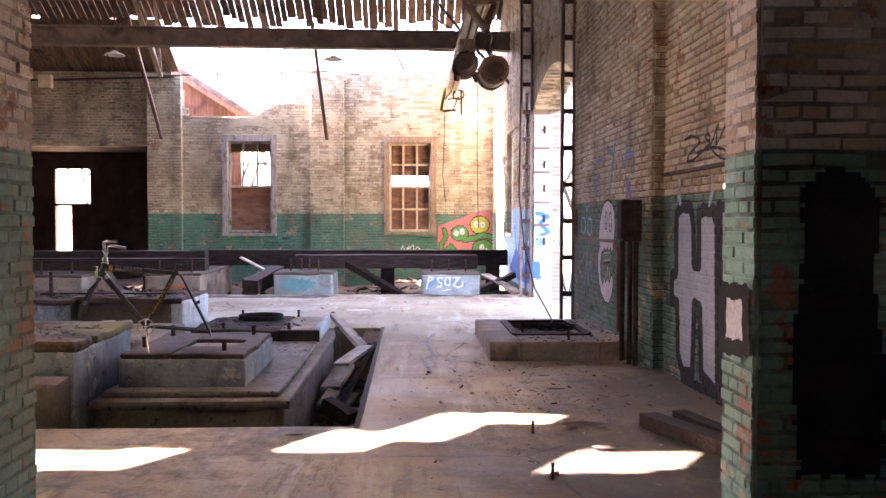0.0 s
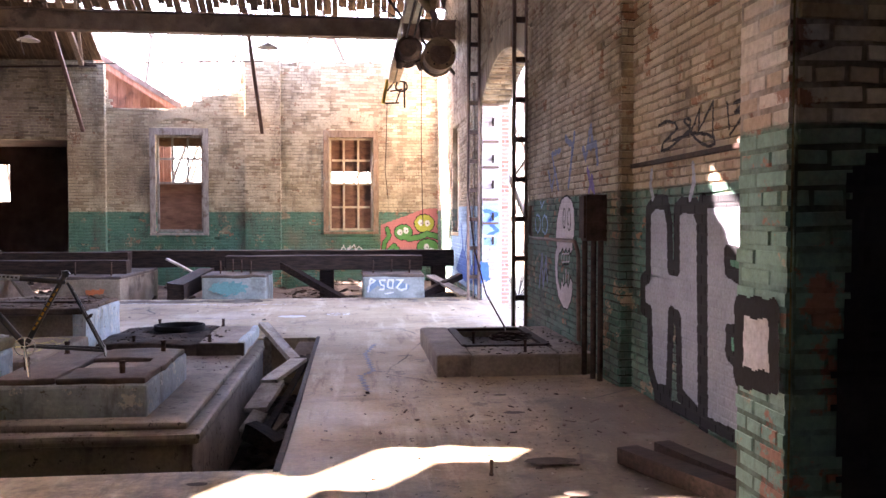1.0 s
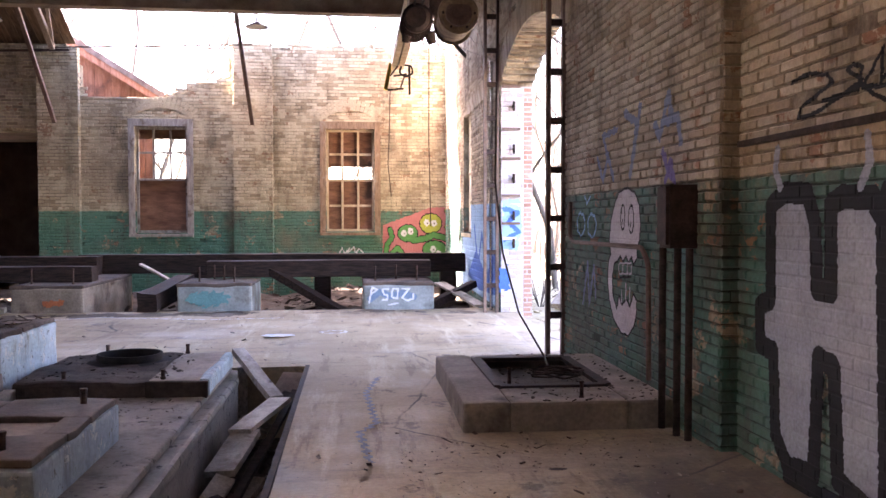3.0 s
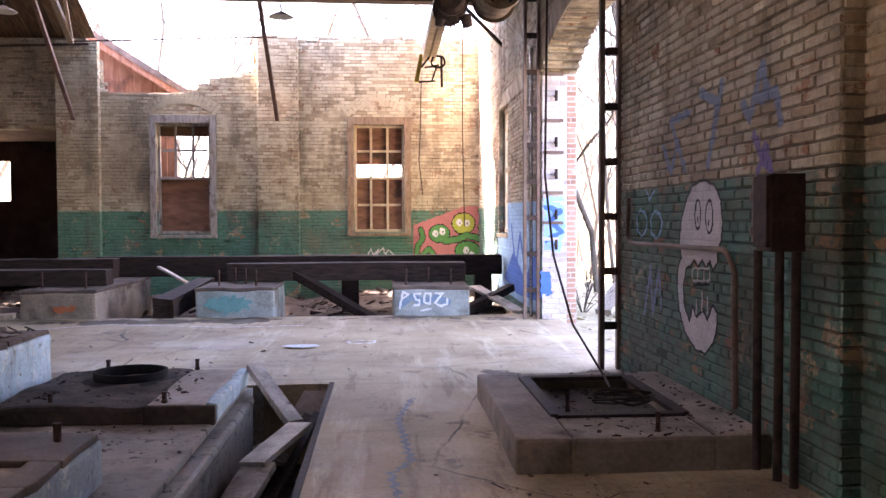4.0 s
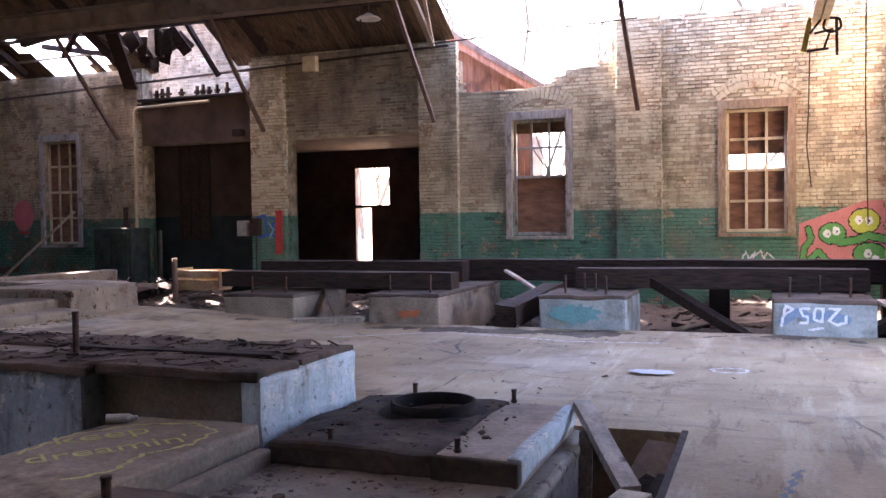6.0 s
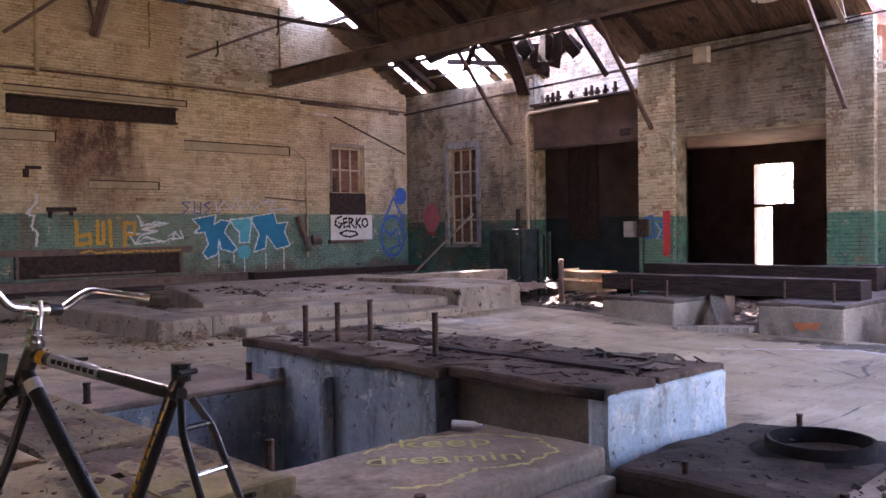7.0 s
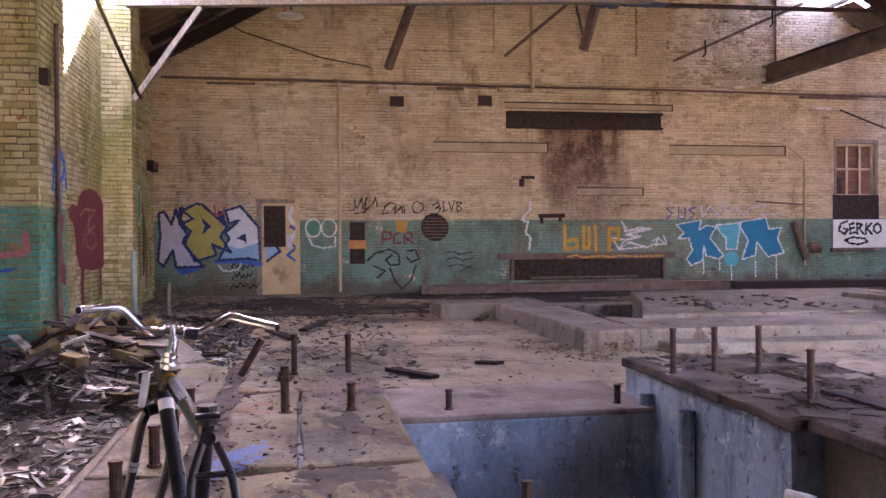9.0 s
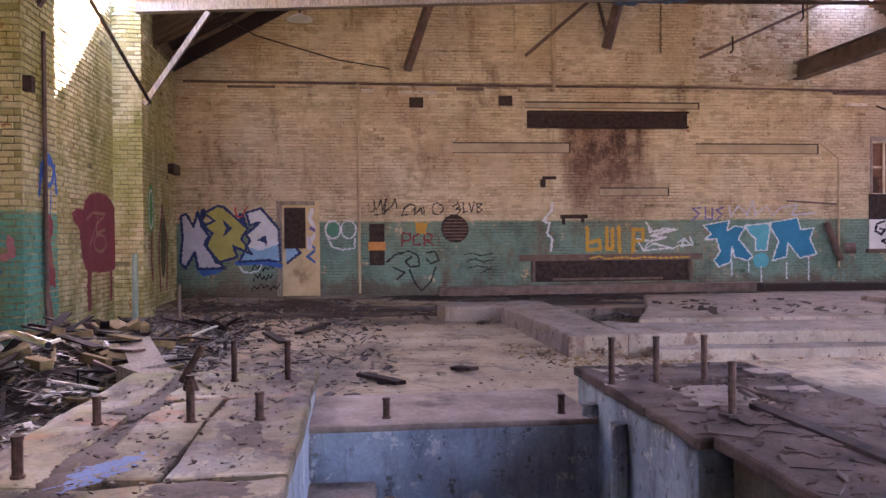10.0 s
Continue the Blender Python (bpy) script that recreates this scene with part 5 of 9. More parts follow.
# segmental brick hoods over the north windows
for u0, u1, z1 in ((W1[0], W1[1], W1[3]), (W2[0], W2[1], W2[3])):
    hood = thing("brick_hood", "curved hood of brick headers over a window", "brick arch", kind="structure")
    c, r = (u0 + u1) / 2, 0.95
    for ring in (0, 1):
        for k in range(17):
            a = radians(-42 + 84 * (k + 0.5) / 17)
            rr = r + ring * 0.115
            px, pz = c + rr * math.sin(a), z1 + 0.13 - r + 0.28 + rr * math.cos(a) - 0.0
            bm = bmesh.new()
            bar(bm, (px - 0.052 * math.sin(a), YN - 0.014, pz - 0.052 * math.cos(a)), (px + 0.052 * math.sin(a), YN - 0.014, pz + 0.052 * math.cos(a)), 0.07, 0.022, up=(0, 1, 0))
            part("brick", bm, M_N, hood)

# yellow door in the west wall
door = thing("door_1", "peeling yellow wooden door with spray paint", "door", kind="structure")
M_YDOOR = plain("peeling yellow door paint", (0.52, 0.38, 0.19), (0.66, 0.50, 0.28), 4, 0.6, third=(0.36, 0.24, 0.12))


def on_face(nm, face, ua, ub, za, zb, d0, d1, material, parent, lab="", bev=0.004):
    bm = bmesh.new()
    p, q = face.at(ua, za, d0), face.at(ub, zb, d1)
    box(bm, min(p.x, q.x), max(p.x, q.x), min(p.y, q.y), max(p.y, q.y), za, zb, bev)
    return part(nm, bm, material, parent, lab)


on_face("leaf", FACE_W, 3.46, 4.11, 0.162, 1.96, -0.10, -0.05, M_YDOOR, door)
on_face("door_frame", FACE_W, 3.36, 3.46, 0.16, 2.04, -0.12, 0.02, M_WOOD, door)
on_face("door_frame", FACE_W, 4.11, 4.20, 0.16, 2.04, -0.12, 0.02, M_YDOOR, door)
on_face("door_frame", FACE_W, 3.46, 4.11, 1.96, 2.04, -0.12, 0.018, M_WOOD, door)
on_face("glass_panel", FACE_W, 3.50, 3.92, 1.10, 1.91, -0.05, -0.045, M_IRON, door, "dark scratched upper panel")

# fittings on the west wall
fit_w = thing("wall_channel", "heavy dark steel channel bolted to the brick wall", "steel channel")
on_face("channel", FACE_W, 8.39, 11.75, 3.50, 3.84, 0.01, 0.05, M_IRON, fit_w)
on_face("flange", FACE_W, 8.39, 11.75, 3.50, 3.54, 0.05, 0.16, M_IRON, fit_w)
on_face("flange", FACE_W, 8.39, 11.75, 3.80, 3.84, 0.05, 0.16, M_IRON, fit_w)
M_TARP = plain("faded blue tarpaulin", (0.02, 0.04, 0.08), (0.055, 0.10, 0.17), 7, 0.6)
M_STRIP = plain("grimy painted strip", (0.34, 0.265, 0.175), (0.50, 0.40, 0.265), 1.6, 0.85, third=(0.20, 0.13, 0.085))
M_PLASTER = plain("tan plaster strip", (0.42, 0.31, 0.19), (0.56, 0.43, 0.28), 3, 0.85)
for ua, ub, za, zb in ((6.87, 9.26, 3.01, 3.19), (11.95, 14.60, 3.0, 3.18), (9.90, 11.34, 2.13, 2.27), (8.35, 12.0, 3.92, 4.02)):
    nb = thing("wall_batten", "proud wall strip with dark edges painted as recess shade", "wall recess", group="recess strips on the west wall")
    on_face("panel", FACE_W, ua, ub, za, zb, 0.005, 0.020, M_STRIP, nb)
    # dark top and side edges imitate the shade lines of a recess
    on_face("edge", FACE_W, ua, ub, zb, zb + 0.022, 0.005, 0.045, M_IRON, nb)
    on_face("edge", FACE_W, ua, ub, za - 0.018, za, 0.005, 0.035, M_STEEL, nb)
    on_face("edge", FACE_W, ub, ub + 0.022, za - 0.018, zb + 0.022, 0.005, 0.04, M_IRON, nb)
box_low = thing("wall_niche", "wide dark rusty iron-framed niche at the foot of the wall", "niche")
# flush dark plate imitates the niche's shaded inside
on_face("backing", FACE_W, 8.46, 11.81, 0.37, 0.80, 0.005, 0.02, M_IRON, box_low)
on_face("lintel", FACE_W, 8.2, 12.05, 0.80, 0.93, 0.005, 0.10, M_STEEL, box_low)
on_face("bar", FACE_W, 8.9, 11.2, 0.40, 0.44, 0.02, 0.10, M_STEEL, box_low)
on_face("bar", FACE_W, 8.46, 8.52, 0.37, 0.80, 0.02, 0.12, M_STEEL, box_low)
on_face("bar", FACE_W, 11.75, 11.81, 0.37, 0.80, 0.02, 0.12, M_STEEL, box_low)
for u, z in ((6.14, 4.0), (7.95, 4.05)):
    v = thing("wall_vent", "small black square hole frame in the wall", "vent", group="vents on the west wall")
    on_face("frame", FACE_W, u - 0.14, u + 0.14, z - 0.1, z + 0.1, 0.005, 0.05, M_IRON, v)


def pipe(name, pts, r, material, label, category="pipe"):
    bm = bmesh.new()
    tube(bm, [Vector(p) for p in pts], r, 8)
    return obj(name, bm, material, None, label, category, smooth=True)


X0 = XW + 0.06
ledge_w = thing("wall_ledge", "broken projecting brick course along the gable wall", "ledge", kind="structure")
rng = random.Random(43)
y = 1.9
while y < 17.9:
    l = rng.uniform(0.5, 1.5)
    z = 4.31 - 0.02 * max(0, y - 11.5) / 3 + rng.uniform(-0.012, 0.012)
    if rng.random() < 0.86:
        on_face("course", FACE_W, y, min(y + l - 0.03, 18.0), z - rng.uniform(0.03, 0.07), z, 0.008, rng.uniform(0.04, 0.085), rng.choice([M_PLASTER, M_WJ, M_WJ, M_STEEL]), ledge_w)
    y += l
for y0, y1, z0, z1 in ((4.98, 5.28, 4.20, 4.30), (5.78, 6.55, 4.17, 4.33), (15.2, 15.7, 4.0, 4.06)):
    on_face("plaster_flake", FACE_W, y0, y1, z0, z1, 0.02, 0.06, M_WHITEWOOD, ledge_w, "pale plaster fragment")
# upper part of the gable stands proud of three blind panels
FACE_UP = Face((XW + 0.07, 0, 0), (0, 1, 0), (1, 0, 0), BRICK_W)
BLIND = [(2.3, 4.9, 5.02, 5.9), (5.77, 8.14, 5.05, 6.9), (9.87, 11.2, 5.05, 7.2), (11.93, 14.38, 4.98, 6.4)]
upper = slab_wall("wall_west_upper", FACE_UP, YS + 0.05, YN - 0.05, 4.40, lambda y: max(4.45, roof_z(y) - 0.15), BLIND, 0.075, M_WJ, "upper gable brickwork with blind panels")
bricks("b", FACE_UP, YS + 0.05, YN - 0.05, 4.40, lambda y: min(7.6, roof_z(y) - 0.15), BLIND, M_W, upper, seed=66, curve=damp_patch)
bricks("b", FACE_UP, 11.9, 14.42, 4.41, 4.98, [], M_WDAMP, upper, seed=67, skip=0.04)
pipe("conduit", [(X0, 1.6, 4.38), (X0, 7.9, 4.345), (X0, 12.2, 4.35), (X0, 18.2, 4.30)], 0.026, M_STEEL, "rusty horizontal conduit along the west wall", "conduit")
pipe("conduit", [(X0, 4.98, 0.2), (X0, 4.98, 4.36)], 0.03, M_PLASTER, "painted upright pipe on the west wall", "conduit")
pipe("conduit", [(X0 + 0.06, 8.93, 4.3), (X0 + 0.06, 8.93, 7.4)], 0.045, M_PLASTER, "painted upright pipe above the conduit", "conduit")
pipe("conduit", [(X0, 15.05, 0.6), (X0, 15.05, 2.9), (X0, 14.6, 3.25), (X0, 13.3, 3.3)], 0.022, M_PLASTER, "thin bent conduit beside the window", "conduit")
pipe("conduit", [(X0, 13.9, 2.0), (X0, 15.0, 1.93)], 0.02, M_STEEL, "short thin conduit on the wall", "conduit")
pipe("conduit", [(X0, 15.9, 4.0), (X0, 18.2, 3.2)], 0.02, M_IRON, "dark thin conduit near the corner", "conduit")
lv = thing("round_louver", "round dark iron louver with rusty slats in the wall", "louver")
bm = bmesh.new()
cyl(bm, (XW + 0.012, 6.91, 1.46), (XW + 0.035, 6.91, 1.46), 0.27, seg=28)
part("disc", bm, M_IRON, lv)
for k in range(7):
    zz = 1.46 + 0.066 * (k - 3)
    half = math.sqrt(max(0.01, 0.26 ** 2 - (zz - 1.46) ** 2))
    bm = bmesh.new()
    bar(bm, (XW + 0.05, 6.91 - half, zz), (XW + 0.05, 6.91 + half, zz), 0.03, 0.022)
    part("slat", bm, M_STEEL, lv)
br = thing("wall_bracket", "small dark iron bracket on the brick wall", "bracket", group="iron brackets on the gable wall")
on_face("arm", FACE_W, 9.07, 9.63, 1.66, 1.74, 0.005, 0.06, M_IRON, br)
on_face("leg", FACE_W, 9.1, 9.16, 1.54, 1.66, 0.005, 0.06, M_IRON, br)
on_face("leg", FACE_W, 9.5, 9.56, 1.58, 1.66, 0.005, 0.06, M_IRON, br)
br = thing("wall_bracket", "small rusty broken bracket on the brick wall", "bracket", group="iron brackets on the gable wall")
on_face("arm", FACE_W, 8.7, 8.98, 2.46, 2.52, 0.005, 0.08, M_IRON, br)
on_face("leg", FACE_W, 8.66, 8.76, 2.3, 2.46, 0.005, 0.06, M_IRON, br)
valve = thing("wall_valve", "rusty red pipe valve standing off the wall", "valve")
bm = bmesh.new()
cyl(bm, (X0 + 0.12, 14.7, 1.55), (X0 + 0.16, 15.0, 0.75), 0.07, seg=10)
part("body", bm, M_STEEL, valve)
bm = bmesh.new()
cyl(bm, (X0 + 0.12, 15.1, 1.0), (X0 + 0.2, 15.3, 1.0), 0.12, seg=14)
part("flange", bm, M_STEEL, valve)
jb = thing("switch_box", "orange rusty switch box on the green wall", "switch box")
on_face("box", FACE_W, 5.15, 5.50, 1.05, 1.22, 0.01, 0.10, plain("orange rust paint", (0.42, 0.16, 0.04), (0.60, 0.27, 0.08), 8, 0.7), jb)
on_face("backplate", FACE_W, 5.18, 5.48, 0.75, 1.58, 0.005, 0.03, M_IRON, jb)
sign = thing("sign_board", "white plywood sheet with black scrawl over a window", "board")
M_WHITE = plain("dirty white board", (0.62, 0.60, 0.56), (0.80, 0.78, 0.74), 3, 0.6)
on_face("panel", FACE_W, 15.72, 17.02, 0.98, 1.60, 0.06, 0.085, M_WHITE, sign)
on_face("dark_panel", FACE_W, 15.74, 16.85, 1.60, 2.14, 0.03, 0.05, M_IRON, sign, "dark sooty panel")
on_face("ledge", FACE_W, 15.68, 16.7, 0.90, 0.98, 0.01, 0.12, M_STEEL, sign)

# fittings on the south wall
pipe("conduit", [(-6.50, YS + 0.54, 0.0), (-6.50, YS + 0.54, 3.25)], 0.022, M_STEEL, "dark thin pipe running up the brick pier", "conduit")
knob = thing("wall_bracket", "small black iron bracket on the pier", "bracket", group="iron brackets on the south wall")
on_face("arm", FACE_S, -6.16, -6.06, 2.62, 2.76, 0.50, 0.58, M_IRON, knob)
sbox = thing("junction_box", "dark iron box on the wall near the corner", "junction box")
on_face("case", FACE_S, -15.15, -14.55, 2.54, 2.72, 0.014, 0.12, M_IRON, sbox)
on_face("lid", FACE_S, -15.12, -14.58, 2.56, 2.70, 0.12, 0.13, M_STEEL, sbox)

# ---- east wall fittings ----
def lattice(y, x0, x1, ztop, label):
    t = thing("lattice_post", label, "steel post", group="steel lattice posts at the arch")
    for x in (x0, x1):
        bm = bmesh.new()
        box(bm, x - 0.018, x + 0.018, y - 0.035, y + 0.035, -0.05, ztop)
        part("angle", bm, M_STEEL, t)
    z = 0.35
    while z < ztop - 0.2:
        bm = bmesh.new()
        box(bm, x0 + 0.018, x1 - 0.018, y - 0.022, y + 0.022, z - 0.03, z + 0.03)
        part("batten_plate", bm, M_IRON, t)
        z += 0.435
    return t


lattice(7.98, 3.70, 3.84, 6.2, "rusty brown lattice post beside the arched doorway")
lattice(11.50, 3.66, 3.82, 5.4, "rusty lattice post at the far side of the arch")
pipe("conduit", [(3.78, 11.75, -0.05), (3.78, 11.75, 3.3)], 0.022, plain("bright galvanised pipe", (0.5, 0.52, 0.55), (0.7, 0.7, 0.72), 9, 0.25, 0.9), "shiny galvanised pipe by the arch", "conduit")
pipe("cable", [(3.02, 7.2, 6.6), (3.10, 7.1, 3.2), (3.08, 7.1, 1.5), (3.13, 7.05, 0.95), (3.22, 6.85, 0.5), (3.34, 6.5, 0.22), (3.3, 6.2, 0.2)], 0.008, M_IRON, "black cable hanging down onto the pad", "cable")
ebox = thing("fuse_box", "dark rusty iron fuse box on the brick wall", "fuse box")
on_face("box", FACE_E, 4.93, 5.09, 1.05, 1.40, 0.012, 0.17, M_IRON, ebox)
on_face("lid", FACE_E, 4.94, 5.08, 1.07, 1.39, 0.17, 0.19, M_IRON, ebox)
bm = bmesh.new()
for za, zb, r in ((1.09, 1.37, 0.075), (1.12, 1.16, 0.085), (1.28, 1.32, 0.085)):
    cyl(bm, (XE - 0.075, 5.17, za), (XE - 0.075, 5.17, zb), r, seg=16)
part("side_box", bm, M_STEEL, ebox, "round rusty red side box")
for k, y in enumerate((4.90, 5.02, 5.2)):
    pipe("conduit", [(XE - 0.07 - 0.02 * k, y, -0.02), (XE - 0.07 - 0.02 * k, y, 1.05)], 0.022, M_IRON, "dark upright conduit under the fuse box", "conduit")
pipe("conduit", [(XE - 0.05, 7.6, 1.36), (XE - 0.05, 7.62, 1.06), (XE - 0.05, 7.5, 1.02), (XE - 0.05, 5.75, 1.03), (XE - 0.05, 5.62, 0.93), (XE - 0.05, 5.60, 0.2)], 0.017, M_STEEL, "thin conduit running along the green wall", "conduit")
on_face("ledge_strip", FACE_H, 1.5, 4.6, 1.575, 1.605, 0.005, 0.045, M_IRON, hwall, "dark rusty ledge strip")
pipe("post", [(-8.72, 2.23, 0.1), (-8.72, 2.23, 1.12)], 0.035, plain("green painted pipe", (0.20, 0.32, 0.27), (0.36, 0.46, 0.40), 8, 0.6), "green painted upright pipe in the debris", "post")
pipe("post", [(-11.0, 2.3, 0.1), (-11.0, 2.3, 0.62)], 0.03, M_WOOD, "short grey upright pipe stub", "post")

# ---- roof steel ----
def ibeam(name, a, b, h, w, label, category="beam", material=None):
    a, b = Vector(a), Vector(b)
    t = thing(name, label, category)
    up = Vector((0, 0, 1))
    for nm, off, ww, hh in (("web", 0.0, 0.03, h - 0.05), ("flange", h / 2 - 0.0125, w, 0.025), ("flange", -h / 2 + 0.0125, w, 0.025)):
        bm = bmesh.new()
        bar(bm, a + up * off, b + up * off, ww, hh)
        part(nm, bm, material or M_STEEL, t)
    return t


ibeam("steel_beam", (XW + 0.02, 14.15, 4.71), (XE - 0.02, 14.75, 4.74), 0.36, 0.24, "long rusty steel beam across the hall under the roof", material=M_BEAM)
ibeam("steel_beam", (-10.72, 1.8, 4.62), (-10.72, 9.6, 4.98), 0.20, 0.16, "pale weathered roof tie beam", material=M_WOOD)


def strut(a, b, label, w=0.07, material=None):
    bm = bmesh.new()
    bar(bm, a, b, w, w * 0.9)
    return obj("strut", bm, material or M_STEEL, None, label, "strut", "roof struts")


for x in (-0.06, -3.86, -7.6, -11.3):
    strut((x, 18.0, 3.12), (x - 0.12, 16.1, 5.4), "dark steel brace from the pier up to the roof")
for y0 in (YS - 0.2, 13.9):
    strut((XW + 0.18, y0, roof_z(y0) - 0.08), (XW + 0.18, RIDGE_Y, roof_z(RIDGE_Y) - 0.08), "dark wall rafter along the gable", 0.24, M_TIMBER)
strut((-3.86, 16.0, 5.9), (-3.86, 17.95, 4.55), "pale steel rafter end by the broken roof", 0.1, M_WOOD)
strut((-3.4, 15.9, 5.9), (-3.84, 17.9, 4.6), "steel roof member at the broken edge", 0.06, M_WOOD)
strut((-10.70, 1.91, 3.22), (-10.70, 2.82, 4.55), "pale steel brace from the pier to the tie beam", 0.08, M_WOOD)
strut((-6.5, 1.9, 3.5), (-6.5, 2.9, 4.9), "rusty steel brace on the pier", 0.08)
strut((-5.5, 1.95, 4.6), (-10.75, 1.98, 3.25), "long dark rod running down along the south wall", 0.035, M_IRON)
strut((-15.1, 5.95, 4.62), (-13.9, 6.5, 6.2), "rusty steel bracket strut off the gable wall", 0.14)
strut((-15.2, 8.35, 4.95), (-14.6, 9.5, 5.9), "thin steel strut off the gable wall", 0.06)
strut((-15.2, 12.0, 4.95), (-14.6, 14.6, 6.1), "thin steel strut off the gable wall", 0.06)
strut((-15.2, 10.03, 5.12), (-15.0, 10.28, 6.2), "short rusty steel bracket on the gable wall", 0.17)
strut((-15.15, 10.10, 5.16), (-15.05, 9.75, 6.3), "thin rusty brace beside the gable bracket", 0.05)
strut((-13.0, 8.4, 5.47), (-13.0, 15.5, 5.55), "dark iron tie bar under the gable roof", 0.075, M_IRON)
strut((-13.0, 15.5, 5.55), (-13.1, 15.5, 6.3), "dark iron hanger of the tie bar", 0.06, M_IRON)
strut((-13.0, 8.4, 5.47), (-13.0, 8.4, 7.8), "dark iron hanger of the tie bar", 0.06, M_IRON)
for x, y, z in ((-14.95, 12.60, 5.35), (-14.65, 13.95, 5.95)):
    pipe("hook", [(x, y, z), (x, y + 0.01, z - 0.28), (x, y - 0.05, z - 0.34)], 0.02, M_IRON, "bent iron hook hanging from the strut", "hook")
rag = thing("cloth_rag", "torn blue tarpaulin rag draped over the tie bar", "rag")
rng = random.Random(12)
for k in range(5):
    ya, yb = 9.42 + 0.29 * k, 9.42 + 0.29 * (k + 1) + 0.02
    d0, d1 = (0.03, 0.10, 0.0, 0.02, 0.0)[k] + 0.03 * rng.random(), (0.07, 0.0, 0.03, 0.0, -0.02)[k] + 0.03 * rng.random()
    bm = bmesh.new()
    ring = [bm.verts.new(p) for p in ((-12.95, ya, 5.53), (-12.95, yb, 5.53), (-12.93, yb, 5.49 - d1), (-12.92, (ya + yb) / 2, 5.46 - (d0 + d1) / 2 - 0.03), (-12.93, ya, 5.49 - d0))]
    f0 = bm.faces.new(ring)
    top = [bm.verts.new((-13.06, v.co.y, 5.53)) for v in ring[:2]]
    bm.faces.new((ring[1], ring[0], top[0], top[1]))
    bmesh.ops.solidify(bm, geom=bm.faces[:], thickness=0.008)
    part("fold", bm, M_TARP, rag)
for x in (-14.0, -11.3, -7.6, -3.87, -0.06, 3.3):
    for y0, y1 in ((YN - 0.2, RIDGE_Y), (YS + 0.2, RIDGE_Y)):
        if y0 > 10 and x > -3.9:
            y0 = 16.7
        strut((x, y0, roof_z(y0) - 0.10), (x, y1, roof_z(y1) - 0.10), "dark timber rafter under the roof boards", 0.14, M_TIMBER)
for y in (15.6, 13.0, 11.4):
    strut((XW, y, roof_z(y) - 0.02), (-8.2 if y > 16 else XE, y, roof_z(y) - 0.02), "dark purlin under the roof boards", 0.09, M_TIMBER)
strut((XW, 17.3, roof_z(17.3)), (-3.9, 17.3, roof_z(17.3)), "dark purlin near the eave", 0.08, M_TIMBER)
strut((XW + 0.1, 18.16, 4.22), (-3.6, 18.1, 4.55), "thin rod along the top of the north wall", 0.045, M_IRON)
strut((-3.7, 17.6, 4.50), (0.0, 17.6, 4.62), "thin tie rod across the open sky", 0.025, M_IRON)
strut((-12.2, 16.3, 4.95), (-8.3, 16.0, 5.4), "dark sagging roof member", 0.12, M_TIMBER)
strut((-11.8, 17.0, 4.8), (-9.4, 15.6, 5.9), "broken rafter hanging in the hole", 0.10, M_TIMBER)
rng = random.Random(77)
for k in range(15):
    x, y = rng.uniform(-10.5, -9.4), rng.uniform(17.36, 17.7)
    z = roof_z(y) + 0.02
    plank("hanging_board", (x, y, z), (x + rng.uniform(-0.25, 0.25), y + rng.uniform(0.0, 0.3), z - rng.uniform(0.2, 0.62)), rng.uniform(0.22, 0.50), 0.02, M_TIMBER,
          "torn dark roof board hanging in the hole", "roof board", group="hanging roof boards", up=(rng.uniform(-0.3, 0.3), 1, 0))
plank("hanging_board", (-10.88, 17.40, 5.30), (-11.05, 18.16, 4.24), 0.34, 0.04, M_TIMBER, "wide dark board fallen against the wall top", "roof board", group="hanging roof boards", up=(0, 1, 0.6))
plank("hanging_board", (-11.25, 17.3, 5.36), (-10.75, 17.75, 4.95), 0.12, 0.03, M_WOOD, "pale broken board in the roof hole", "roof board", group="hanging roof boards", up=(0, 1, 0.6))
plank("hanging_board", (-8.95, 17.35, 5.30), (-8.75, 18.12, 4.35), 0.09, 0.08, M_TIMBER, "dark rafter end reaching down to the wall", "roof board", group="hanging roof boards")
plank("hanging_board", (-12.9, 17.55, 5.20), (-11.2, 17.75, 4.92), 0.10, 0.12, M_TIMBER, "dark fallen purlin across the slits", "roof board", group="hanging roof boards")
plank("hanging_board", (-14.9, 17.9, 4.98), (-11.6, 17.9, 5.02), 0.06, 0.05, M_WOOD, "pale batten across the slits", "roof board", group="hanging roof boards")


def lamp(x, y, z, drop, label):
    t = thing("lamp_shade", label, "lamp", group="enamel shades")
    bm = bmesh.new()
    prof = [(0.02, 0.10), (0.05, 0.09), (0.09, 0.06), (0.17, 0.03), (0.21, 0.0), (0.205, -0.004), (0.165, 0.022), (0.08, 0.05), (0.02, 0.06)]
    for k in range(20):
        a0, a1 = k * math.tau / 20, (k + 1) * math.tau / 20
        for (r0, h0), (r1, h1) in zip(prof, prof[1:]):
            bm.faces.new([bm.verts.new((x + r * math.cos(a), y + r * math.sin(a), z + h)) for a, r, h in ((a0, r0, h0), (a1, r0, h0), (a1, r1, h1), (a0, r1, h1))])
    bmesh.ops.remove_doubles(bm, verts=bm.verts, dist=0.0005)
    bmesh.ops.recalc_face_normals(bm, faces=bm.faces)
    part("shade", bm, M_ENAMEL, t, smooth=True)
    bm = bmesh.new()
    cyl(bm, (x, y, z + 0.08), (x, y, z + drop), 0.015)
    part("stem", bm, M_IRON, t)


